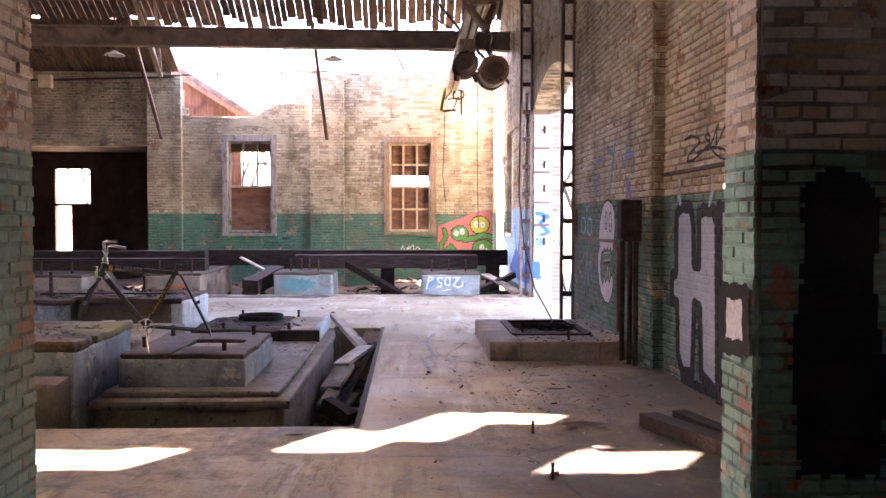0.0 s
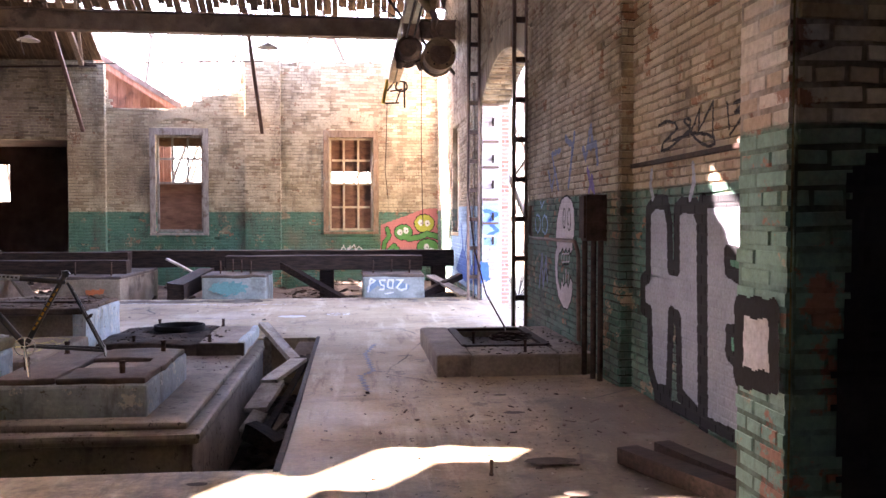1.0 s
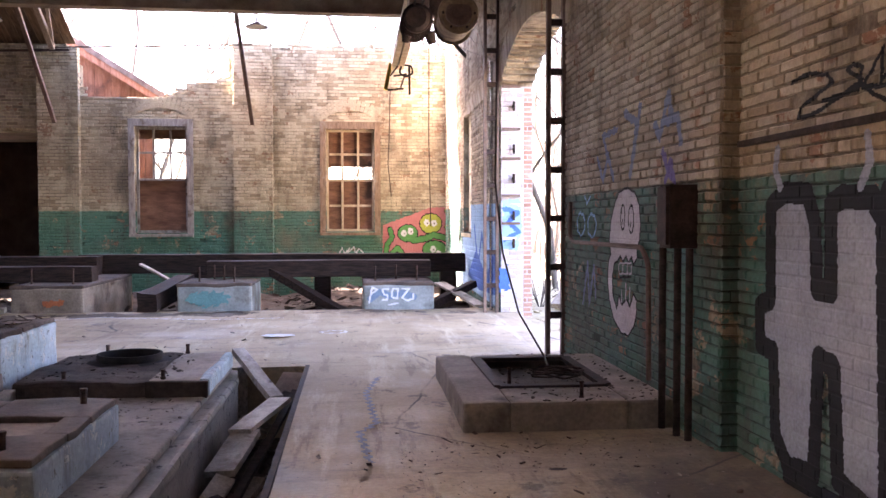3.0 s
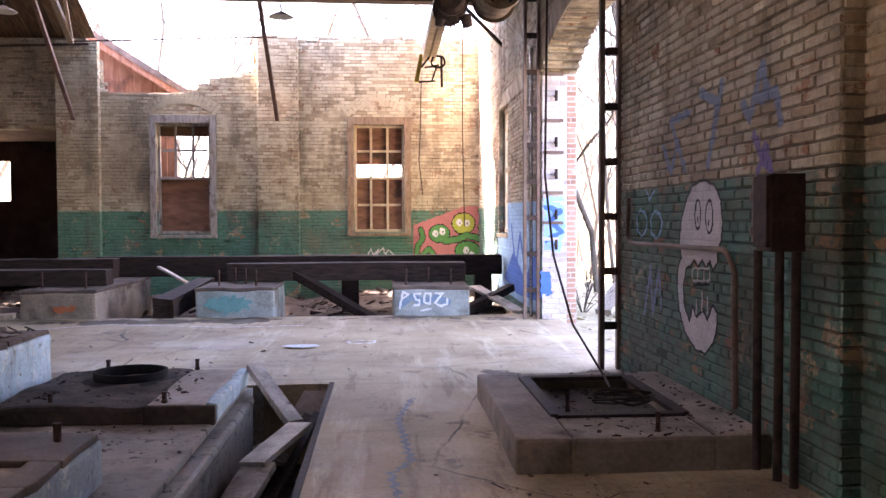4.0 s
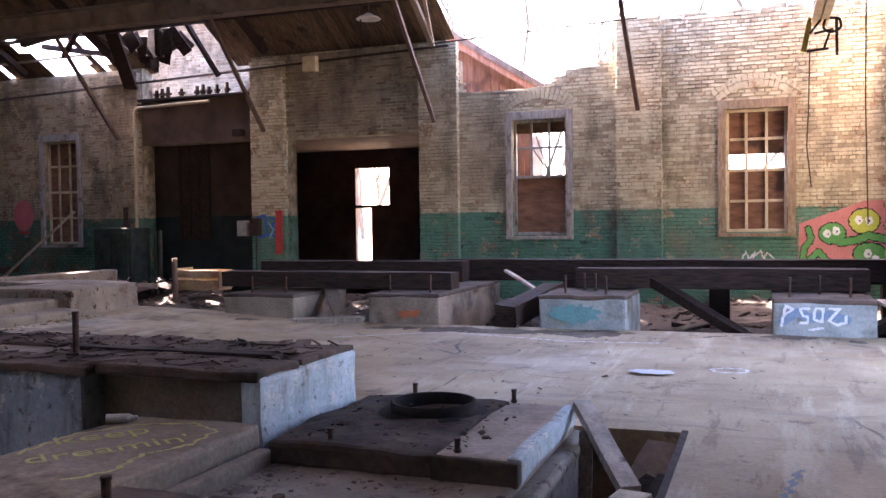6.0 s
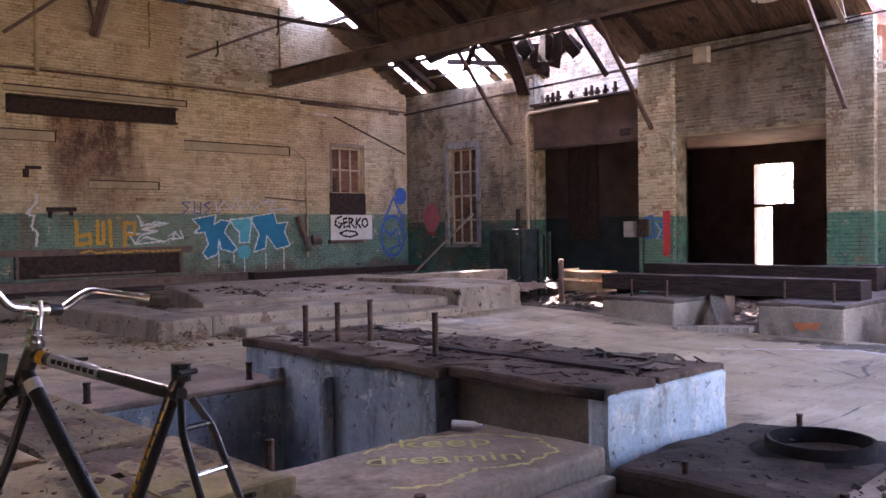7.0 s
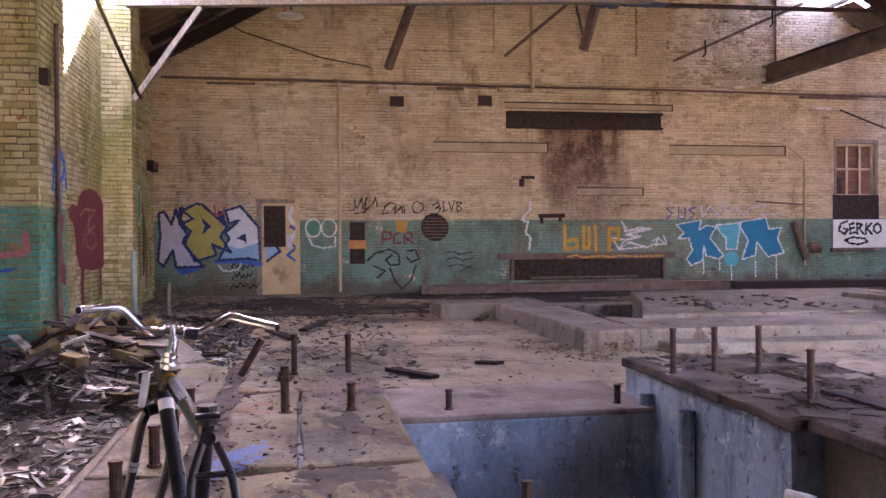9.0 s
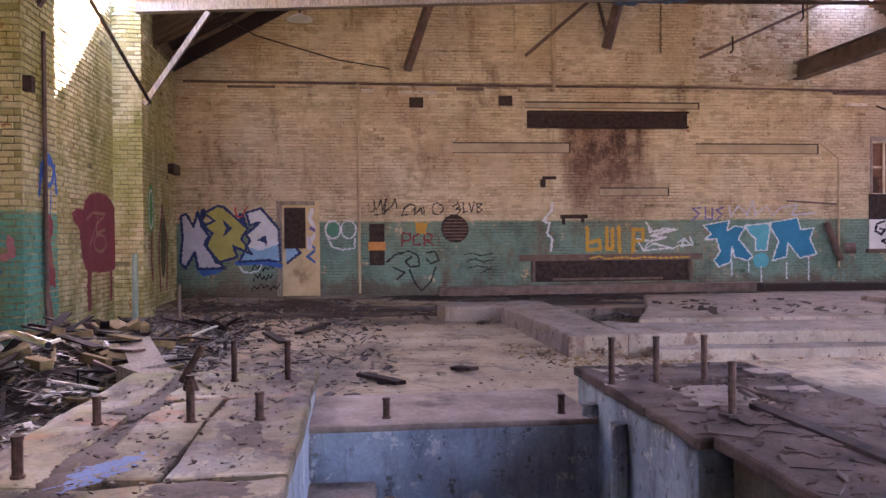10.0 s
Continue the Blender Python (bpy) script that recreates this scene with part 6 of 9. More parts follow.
M_ENAMEL = plain("dusty white enamel", (0.52, 0.50, 0.46), (0.70, 0.68, 0.64), 6, 0.35)
lamp(-4.2, 15.86, 4.62, 0.9, "dusty white enamel lamp shade under the roof")
lamp(0.32, 15.5, 4.50, 1.2, "dusty enamel lamp shade on a rod")
lamp(-11.25, 4.08, 4.60, 1.6, "dusty enamel lamp shade near the gable")
strut((-4.6, 15.9, 5.6), (-4.3, 15.9, 4.35), "thin hanging rod by the lamp", 0.02, M_IRON)

def spray(name, r, g, b):
    return plain(name, (r * 0.8, g * 0.8, b * 0.8), (r, g, b), 5, 0.72, fine=50, bumps=0.15)


# monorail with its hoist
rail = thing("hoist_rail", "yellowish wooden hoist rail with a steel shoe", "hoist rail")
for dx in (-0.06, 0.06):
    bm = bmesh.new()
    bar(bm, (2.74 + dx, 2.2, 4.0), (2.74 + dx, 16.15, 4.0), 0.10, 0.16)
    part("rail", bm, M_MUNTIN, rail)
for y in (5.0, 9.0, 12.5):
    bm = bmesh.new()
    bar(bm, (2.78, y, 4.06), (2.78, y, roof_z(y) - 0.05), 0.04, 0.08, up=(0, 1, 0))
    part("hanger", bm, M_STEEL, rail)
M_TANRUST = plain("tan rusted drum", (0.16, 0.10, 0.055), (0.36, 0.25, 0.15), 9, 0.7, 0.1, third=(0.08, 0.05, 0.035))
hoist = thing("hoist", "rusty chain hoist with a round drum hanging from the rail", "hoist")
for dx in (-0.17, 0.17):
    bm = bmesh.new()
    tube(bm, [Vector((2.74 + dx, 8.1, 4.22)), Vector((2.74 + dx * 1.15, 8.1, 4.02)), Vector((2.74 + dx * 1.0, 8.1, 3.80)), Vector((2.76 + dx * 0.35, 8.1, 3.62)), Vector((2.80, 8.1, 3.50))], 0.05, 10)
    part("yoke", bm, M_TANRUST, hoist, "cast forked yoke", smooth=True)
    bm = bmesh.new()
    cyl(bm, (2.74 + dx * 0.55, 8.1, 4.13), (2.74 + dx * 1.1, 8.1, 4.13), 0.085, seg=18)
    part("trolley_wheel", bm, M_STEEL, hoist)
bm = bmesh.new()
box(bm, 2.56, 2.92, 8.02, 8.18, 3.80, 3.90, 0.03)
part("crosspiece", bm, M_TANRUST, hoist)
bm = bmesh.new()
tube(bm, [Vector((2.80, 8.1, 3.52)), Vector((2.85, 8.08, 3.40)), Vector((2.80, 8.06, 3.30)), Vector((2.86, 8.04, 3.18))], 0.035, 8)
part("link", bm, M_STEEL, hoist, smooth=True)
bm = bmesh.new()
for ya, yb, r0, r1 in ((7.86, 8.30, 0.155, 0.155), (7.82, 7.88, 0.172, 0.180), (8.26, 8.32, 0.180, 0.172), (7.80, 7.83, 0.150, 0.165)):
    cyl(bm, (2.875, ya, 2.985), (2.875, yb, 2.99), r0, r1, seg=32)
part("drum", bm, M_TANRUST, hoist, "round rusty drum")
for r0, dd in ((0.118, 0.012), (0.050, 0.028)):
    bm = bmesh.new()
    cyl(bm, (2.875, 7.80 - dd, 2.985), (2.875, 7.81, 2.985), r0 * 0.94, r0, seg=28)
    part("drum_ring", bm, M_STEEL, hoist)
for k in range(6):
    bm = bmesh.new()
    an = k * math.tau / 6
    cyl(bm, (2.875 + 0.137 * math.cos(an), 7.785, 2.985 + 0.137 * math.sin(an)), (2.875 + 0.137 * math.cos(an), 7.805, 2.985 + 0.137 * math.sin(an)), 0.011, seg=6)
    part("bolt", bm, M_IRON, hoist)
motor = thing("hoist_motor", "dark greasy gear motor hanging under the rail", "motor")
bm = bmesh.new()
cyl(bm, (2.70, 10.45, 3.55), (2.76, 11.05, 3.60), 0.17, seg=20)
cyl(bm, (2.69, 10.40, 3.55), (2.70, 10.46, 3.55), 0.12, 0.16, seg=20)
part("casing", bm, M_IRON, motor)
for k in range(9):
    bm = bmesh.new()
    cyl(bm, (2.71, 10.52 + 0.055 * k, 3.555), (2.712, 10.54 + 0.055 * k, 3.557), 0.182, seg=20)
    part("cooling_rib", bm, M_IRON, motor)
bm = bmesh.new()
box(bm, 2.62, 2.86, 10.6, 11.0, 3.70, 3.94, 0.03)
part("hanger_block", bm, M_STEEL, motor)
bm = bmesh.new()
cyl(bm, (2.86, 10.62, 3.42), (2.90, 10.66, 3.30), 0.07, 0.05, seg=12)
part("gear_lump", bm, M_IRON, motor, "greasy black gear part")
bm = bmesh.new()
cyl(bm, (2.60, 10.7, 3.40), (2.58, 10.72, 3.32), 0.06, 0.04, seg=12)
part("gear_lump", bm, M_IRON, motor, "greasy black gear part")
for dx in (-0.05, 0.05):
    bm = bmesh.new()
    tube(bm, [Vector((2.74 + dx, 8.3, 3.88)), Vector((2.72 + dx, 9.4, 3.74)), Vector((2.72 + dx, 10.5, 3.70))], 0.014, 6)
    part("cable", bm, M_IRON, motor, smooth=True)
cage = thing("rail_end_bracket", "yellow-tipped steel bracket with a hook at the end of the rail", "bracket")
bm = bmesh.new()
tube(bm, [Vector((2.80, 15.7, 3.92)), Vector((2.76, 15.68, 3.80)), Vector((2.86, 15.66, 3.72)), Vector((3.0, 15.66, 3.78)), Vector((2.98, 15.68, 3.92)), Vector((2.84, 15.7, 3.94))], 0.018, 8)
part("hook_loop", bm, M_IRON, cage, smooth=True)
bm = bmesh.new()
cyl(bm, (2.94, 15.7, 3.92), (2.945, 15.7, 3.42), 0.020, seg=8)
part("rod", bm, M_IRON, cage)
for ax, az, bx, bz in ((2.56, 3.50, 2.84, 3.52), (2.66, 3.74, 2.90, 3.78), (2.60, 3.74, 2.74, 3.92), (2.78, 3.52, 2.86, 3.76)):
    bm = bmesh.new()
    bar(bm, (ax, 15.7, az), (bx, 15.7, bz), 0.03, 0.03, up=(0, 1, 0))
    part("bar", bm, M_IRON, cage)
bm = bmesh.new()
bar(bm, (2.52, 15.72, 3.50), (2.62, 15.9, 4.0), 0.07, 0.02, up=(0, 1, 0))
part("yellow_strap", bm, spray("faded machine yellow", 0.55, 0.42, 0.08), cage, "faded yellow strap")
pipe("cable", [(2.60, 15.7, 3.5), (2.58, 15.72, 2.6), (2.56, 15.74, 2.2), (2.62, 15.76, 1.62)], 0.008, M_IRON, "thin cable hanging from the hoist", "cable")
pipe("cable", [(3.2, 14.6, 4.7), (3.19, 14.6, 2.6), (3.22, 14.6, 1.1)], 0.008, M_IRON, "thin cable hanging before the wall", "cable")
pipe("cable", [(-15.0, 5.6, 4.62), (-13.9, 4.6, 4.55), (-12.4, 3.3, 4.62), (-11.0, 2.6, 4.75)], 0.012, M_IRON, "slack cable under the roof", "cable")

# ---- spray paint on the walls: a skin that follows bricks and joints ----
P_BLACK, P_SILVER, P_WHITE = spray("black spray", 0.012, 0.012, 0.015), spray("silver grey spray", 0.33, 0.36, 0.425), spray("white spray", 0.75, 0.75, 0.78)
P_GREEN, P_LIME, P_PINK = spray("green spray", 0.10, 0.30, 0.09), spray("lime spray", 0.45, 0.48, 0.08), spray("pink spray", 0.55, 0.20, 0.20)
P_BLUE, P_CYAN, P_NAVY = spray("blue spray", 0.06, 0.16, 0.50), spray("cyan spray", 0.10, 0.46, 0.58), spray("navy spray", 0.03, 0.05, 0.16)
P_LAV, P_SKY, P_TEALB = spray("lavender spray", 0.60, 0.58, 0.68), spray("sky blue spray", 0.28, 0.48, 0.72), spray("deep blue spray", 0.02, 0.22, 0.38)
P_ORANGE, P_RED, P_PURPLE, P_MAROON = spray("orange spray", 0.62, 0.34, 0.05), spray("red spray", 0.50, 0.06, 0.06), spray("purple spray", 0.20, 0.15, 0.36), spray("maroon spray", 0.24, 0.05, 0.06)
P_INK = spray("faded black spray", 0.035, 0.032, 0.036)
P_GRIMY = spray("dim navy spray", 0.07, 0.08, 0.11)
P_DADO = spray("green notch paint", 0.10, 0.30, 0.20)
P_ROSE = spray("pale rose spray", 0.60, 0.55, 0.58)


def near_line(U, V, pts, w):
    hit = np.zeros(U.shape, bool)
    for (a, b), (c, d) in zip(pts, pts[1:]):
        l2 = max((c - a) ** 2 + (d - b) ** 2, 1e-9)
        t = np.clip(((U - a) * (c - a) + (V - b) * (d - b)) / l2, 0, 1)
        hit |= (U - a - t * (c - a)) ** 2 + (V - b - t * (d - b)) ** 2 < (w / 2) ** 2
    return hit


def in_poly(U, V, pts):
    hit = np.zeros(U.shape, bool)
    for (a, b), (c, d) in zip(pts, pts[1:] + pts[:1]):
        if b == d:
            continue
        hit ^= ((b > V) != (d > V)) & (U < (c - a) * (V - b) / (d - b) + a)
    return hit


def paint(face, layers, cell, label, base=0.0, brick_u0=None, brick_z0=-0.55, wobble=0.006, name="graffiti"):
    """Layers of (kind, points, width, material): later ones lie over earlier ones. kind: fill, line, ring (outline of a fill) or oval."""
    allp = [p for k, pts, w, m in layers for p in pts]
    pad = max(w if isinstance(w, (int, float)) else max(w) for _, _, w, _ in layers) + 0.03
    u0, u1 = min(p[0] for p in allp) - pad, max(p[0] for p in allp) + pad
    v0, v1 = min(p[1] for p in allp) - pad, max(p[1] for p in allp) + pad
    nu, nv = int((u1 - u0) / cell) + 1, int((v1 - v0) / cell) + 1
    uc, vc = u0 + (np.arange(nu) + 0.5) * cell, v0 + (np.arange(nv) + 0.5) * cell
    U, V = np.meshgrid(uc, vc, indexing="ij")
    U = U + wobble * np.sin(V * 61 + np.sin(U * 37) * 2)
    V = V + wobble * np.sin(U * 53 + np.sin(V * 41) * 2)
    mats, idx = [], np.full(U.shape, -1)
    for kind, pts, w, m in layers:
        if m not in mats:
            mats.append(m)
        if kind == "fill":
            hit = in_poly(U, V, pts)
        elif kind == "line":
            hit = near_line(U, V, pts, w)
        elif kind == "ring":
            hit = near_line(U, V, list(pts) + [pts[0]], w)
        else:
            hit = ((U - pts[0][0]) / w[0]) ** 2 + ((V - pts[0][1]) / w[1]) ** 2 < 1
            if len(w) > 2:
                hit &= ((U - pts[0][0]) / (w[0] - w[2])) ** 2 + ((V - pts[0][1]) / (w[1] - w[2])) ** 2 > 1
        idx[hit] = mats.index(m)
    gu, gv = np.meshgrid(u0 + np.arange(nu + 1) * cell, v0 + np.arange(nv + 1) * cell, indexing="ij")
    if brick_u0 is not None:
        BL, BH, JOINT = face.size
        row = np.floor((gv - brick_z0) / (BH + JOINT))
        inz = (gv - brick_z0) - row * (BH + JOINT)
        step = np.where(row % 6 == 5, BL / 2 - JOINT / 2, BL) + JOINT
        x = np.mod(gu - brick_u0 + np.where(row % 2 == 0, 0, step / 2), step)
        inside = (inz > 0.0005) & (inz < BH - 0.0005) & (x > 0.0005) & (x < step - JOINT - 0.0005)
        h = np.where(inside, 0.0215, 0.0185)
    else:
        h = np.full(gu.shape, 0.004)
    h = h + base
    ii, jj = np.nonzero(idx >= 0)
    a, bb = ii * (nv + 1) + jj, (ii + 1) * (nv + 1) + jj
    quads = np.stack([a, bb, bb + 1, a + 1], 1)
    used, inv = np.unique(quads, return_inverse=True)
    fu, fv, fh = gu.ravel()[used], gv.ravel()[used], h.ravel()[used]
    o, uu, n = np.array(face.o), np.array(face.u), np.array(face.n)
    up = np.array(face.v)
    co = o + fu[:, None] * uu + fh[:, None] * n + fv[:, None] * up
    me = bpy.data.meshes.new(name)
    me.from_pydata(co.tolist(), [], inv.reshape(-1, 4).tolist())
    for m in mats:
        me.materials.append(m)
    me.polygons.foreach_set("material_index", idx[ii, jj].astype(np.int32))
    return tagged(new(name, me), label, "graffiti")


H_FILL = [(4.28, 1.27), (4.15, 1.33), (3.95, 1.32), (3.88, 1.19), (3.86, 0.91), (3.75, 0.91), (3.76, 1.27), (3.67, 1.3), (3.47, 1.29), (3.4, 1.21), (3.35, 0.06), (3.68, 0.14), (3.72, 0.6), (3.84, 0.62), (3.87, 0.11), (4.09, 0.08), (4.21, 0.2), (4.24, 0.59), (4.37, 0.6), (4.38, 0.79), (4.27, 0.83)]
E_FILL = [(3.31, 1.29), (2.75, 1.29), (2.67, 1.25), (2.62, 0.14), (3.14, 0.04), (3.27, 0.08)]
E_NOTCH_1 = [(3.03, 1.04), (2.64, 1.02), (2.64, 0.92), (2.77, 0.89), (3.02, 0.94)]
E_NOTCH_2 = [(3.0, 0.62), (2.77, 0.64), (2.63, 0.78), (2.62, 0.46), (2.85, 0.44), (3.0, 0.5)]
S_FILL = [(2.61, 1.27), (2.24, 1.28), (2.21, 0.27), (2.58, 0.15)]
HORN_1 = [(4.22, 1.53), (4.24, 1.44), (4.19, 1.36)]
HORN_2 = [(3.51, 1.53), (3.49, 1.43), (3.55, 1.34)]
SPLIT = [(3.36, 1.3), (3.32, 0.03)]
RIGHT_BAR = [(2.64, 1.29), (2.61, 0.14)]
TAG_SIDE = [[(4.09, 1.824), (3.942, 1.838), (3.802, 1.811), (3.755, 1.775), (3.869, 1.739), (4.011, 1.7), (4.033, 1.656), (3.902, 1.659), (3.766, 1.69), (3.576, 1.739), (3.547, 1.796), (3.609, 1.821), (3.652, 1.805), (3.546, 1.749), (3.575, 1.717), (3.701, 1.711), (3.834, 1.706)],
            [(3.545, 1.721), (3.431, 1.829), (3.415, 1.853), (3.428, 1.721), (3.227, 1.862), (3.227, 1.683), (3.195, 1.629), (3.288, 1.621), (3.427, 1.662), (3.545, 1.721), (3.317, 1.694), (3.211, 1.664)],
            [(3.045, 1.832), (3.018, 1.695)],
            [(2.962, 1.818), (2.875, 1.827), (2.887, 1.794), (2.952, 1.769), (2.844, 1.76), (2.898, 1.714), (3.003, 1.661)],
            [(2.686, 1.839), (2.725, 1.851), (2.784, 1.823), (2.822, 1.738), (2.781, 1.709), (2.683, 1.739), (2.645, 1.738), (2.701, 1.687), (2.787, 1.647)],
            [(2.523, 1.857), (2.575, 1.84), (2.62, 1.751), (2.589, 1.703), (2.518, 1.703)]]
GHOST = [(6.517, 0.963), (6.561, 1.055), (6.522, 1.196), (6.435, 1.317), (6.328, 1.403), (6.145, 1.427), (5.974, 1.388), (5.891, 1.303), (5.857, 1.181), (5.877, 1.073), (5.932, 1.004), (5.938, 0.948), (5.996, 0.904), (6.047, 0.956), (6.098, 0.911), (6.169, 0.957), (6.223, 0.911), (6.298, 0.951), (6.355, 0.91), (6.434, 0.891), (6.48, 0.78), (6.461, 0.658), (6.367, 0.57), (6.311, 0.674), (6.253, 0.607), (6.145, 0.664), (6.074, 0.615), (5.991, 0.709), (5.931, 0.674), (5.929, 0.578), (5.986, 0.487), (6.104, 0.411), (6.268, 0.412), (6.445, 0.491), (6.551, 0.617), (6.597, 0.77), (6.578, 0.897)]
BLUE_1 = [(6.88, 1.68), (6.73, 1.5), (6.6, 1.68), (6.47, 1.51), (6.74, 1.83), (6.39, 1.85)]
BLUE_2 = [(6.2, 1.94), (5.95, 1.85), (6.01, 1.66), (5.88, 1.95), (6.08, 1.51)]
BLUE_3 = [(5.6, 1.8), (5.52, 1.71), (5.37, 1.96), (5.31, 1.8), (5.47, 1.8), (5.22, 1.81), (5.17, 1.66)]
BLUE_4 = [(5.41, 1.44), (5.33, 1.56), (5.26, 1.43), (5.36, 1.49), (5.46, 1.62)]
BLUE_5 = [(7.29, 0.52), (7.15, 0.86), (7.1, 0.54), (6.97, 0.84), (6.91, 0.6)]
SMILEY = [(7.36, 1.17), (7.03, 1.16), (7.19, 1.34), (7.08, 1.39), (7.25, 1.4)]
EYES = [(4.46, 1.47), (4.77, 1.47)]
SMILE = [(4.34, 1.35), (4.44, 1.13), (4.63, 1.07), (4.88, 1.1), (4.9, 1.3)]
WALL_TAGS = [[(5.27, 2.06), (5.3, 1.88), (5.23, 1.81)],
        [(5.33, 1.86), (5.42, 2.06), (5.45, 1.82), (5.5, 2.02)],
        [(5.52, 2.08), (5.49, 1.82), (5.65, 1.95), (5.7, 2.08), (5.74, 1.88)],
        [(5.29, 1.75), (5.5, 1.79)],
        [(6.1, 1.94), (5.99, 1.97), (5.88, 1.88), (5.83, 1.74), (5.99, 1.77)],
        [(6.04, 1.83), (6.11, 1.91), (6.08, 1.76), (6.17, 1.83), (6.22, 1.9), (6.24, 1.76)],
        [(6.27, 1.9), (6.28, 1.76)],
        [(6.55, 1.99), (6.65, 1.94), (6.67, 1.85), (6.59, 1.76), (6.48, 1.77), (6.44, 1.86), (6.47, 1.96), (6.55, 1.99)],
        [(6.86, 1.91), (6.96, 1.99), (7.0, 1.92), (6.91, 1.85), (7.03, 1.87), (6.96, 1.76)],
        [(7.07, 1.99), (7.08, 1.79), (7.16, 1.83)],
        [(7.19, 1.99), (7.24, 1.8), (7.3, 2.01)],
        [(7.35, 1.99), (7.36, 1.78), (7.46, 1.85), (7.37, 1.9), (7.45, 1.96), (7.35, 1.99)]]
DISC = [(6.88, 1.48)]
REDS = [[(5.83, 1.14), (5.84, 1.39), (6.0, 1.37), (6.0, 1.25), (5.87, 1.23)],
        [(6.19, 1.37), (6.06, 1.32), (6.06, 1.16), (6.21, 1.16)],
        [(6.28, 1.14), (6.28, 1.39), (6.44, 1.35), (6.42, 1.25), (6.3, 1.25), (6.48, 1.14)]]
SCRAWLS = [[(5.52, 0.81), (5.69, 0.96), (5.98, 1.03), (6.15, 0.94), (6.18, 0.73), (6.0, 0.71), (5.89, 0.82), (6.02, 0.92)],
        [(6.32, 0.99), (6.49, 1.02), (6.57, 0.84), (6.41, 0.77), (6.32, 0.87)],
        [(5.98, 0.65), (6.09, 0.37), (6.22, 0.23), (6.41, 0.42), (6.5, 0.7)],
        [(5.64, 0.71), (5.88, 0.6), (5.72, 0.46)],
        [(7.09, 0.95), (7.25, 0.98), (7.42, 0.92), (7.66, 0.96)],
        [(7.13, 0.81), (7.3, 0.86), (7.48, 0.79), (7.69, 0.85)],
        [(7.15, 0.67), (7.36, 0.72), (7.6, 0.65)],
        [(7.42, 0.57), (7.66, 0.69)]]
BOARD_STROKES = [[(16.05, 1.56), (15.89, 1.51), (15.85, 1.36), (15.98, 1.28), (16.07, 1.38), (15.96, 1.4)],
        [(16.2, 1.52), (16.11, 1.49), (16.13, 1.29), (16.25, 1.32)],
        [(16.13, 1.4), (16.22, 1.42)],
        [(16.3, 1.28), (16.28, 1.52), (16.41, 1.49), (16.33, 1.41), (16.45, 1.28)],
        [(16.51, 1.52), (16.5, 1.28)],
        [(16.64, 1.52), (16.52, 1.4), (16.65, 1.28)],
        [(16.78, 1.51), (16.86, 1.46), (16.87, 1.35), (16.78, 1.29), (16.69, 1.36), (16.7, 1.46), (16.78, 1.51)],
        [(16.0, 1.15), (16.19, 1.21), (16.47, 1.18), (16.55, 1.11), (16.33, 1.05), (16.1, 1.08), (16.0, 1.15)]]
K_FILL = [(12.1, 1.5), (12.66, 1.6), (12.61, 1.39), (12.78, 1.49), (13.0, 1.44), (12.86, 1.22), (13.17, 0.84), (13.06, 0.76), (12.77, 0.84), (12.72, 1.06), (12.69, 0.73), (12.43, 0.63), (12.32, 0.77), (12.46, 0.95), (12.38, 1.22), (12.12, 1.2), (12.27, 1.33)]
BANG = [(13.0, 1.49), (13.57, 1.54), (13.48, 0.97), (13.23, 0.97), (13.23, 1.22), (13.12, 1.3)]
DOT = [(13.35, 0.76)]
N_FILL = [(13.49, 1.54), (14.15, 1.65), (14.23, 1.4), (14.52, 1.43), (14.43, 1.21), (14.58, 0.88), (14.2, 0.8), (13.94, 1.13), (13.91, 0.83), (13.6, 0.75), (13.74, 1.16), (13.6, 1.38)]
DRIP = [(12.71, 0.73), (12.71, 0.44), (13.08, 0.73), (13.08, 0.51), (13.35, 0.62), (13.35, 0.24), (13.91, 0.72), (13.91, 0.37), (14.4, 0.83), (14.4, 0.33)]
OR_1 = [(9.63, 1.48), (9.63, 1.01), (9.9, 1.03), (9.88, 1.22), (9.71, 1.17)]
OR_2 = [(10.04, 1.46), (10.04, 1.03), (10.16, 1.03), (10.16, 1.45)]
OR_3 = [(10.29, 1.48), (10.31, 0.97)]
OR_4 = [(10.59, 0.97), (10.6, 1.43), (10.81, 1.42), (10.8, 1.21), (10.62, 1.18)]
WH_1 = [(10.9, 1.56), (10.95, 1.37), (11.26, 1.45), (11.54, 1.42), (11.04, 1.29), (11.31, 1.26), (10.92, 1.16), (10.81, 0.99), (11.04, 1.15), (11.42, 1.02), (11.59, 1.1), (11.87, 1.09), (11.7, 1.2)]
PU_1 = [(12.04, 1.87), (11.87, 1.85), (12.01, 1.74), (11.87, 1.62)]
PU_2 = [(12.15, 1.86), (12.15, 1.63), (12.29, 1.63), (12.3, 1.86)]
PU_3 = [(12.52, 1.87), (12.38, 1.83), (12.5, 1.72), (12.38, 1.61)]
PU_4 = [(12.66, 1.9), (12.69, 1.66), (12.86, 1.9), (13.06, 1.71), (13.18, 2.03), (13.23, 1.71), (13.46, 1.9), (13.63, 1.71), (13.8, 1.87), (14.15, 1.92), (14.03, 1.7), (14.55, 1.75)]
BOLT = [(8.9, 1.99), (8.89, 1.83), (8.71, 1.62), (8.85, 1.57), (8.79, 1.36), (8.9, 1.25), (8.87, 1.01)]
OCT_PINK = [(2.55, 1.1), (3.1, 1.3), (3.52, 1.46), (4.05, 1.48), (4.05, 0.32), (2.54, 0.33)]
OCT_HEADS = [(3.54, 1.13), (3.06, 0.93), (3.62, 0.59)]
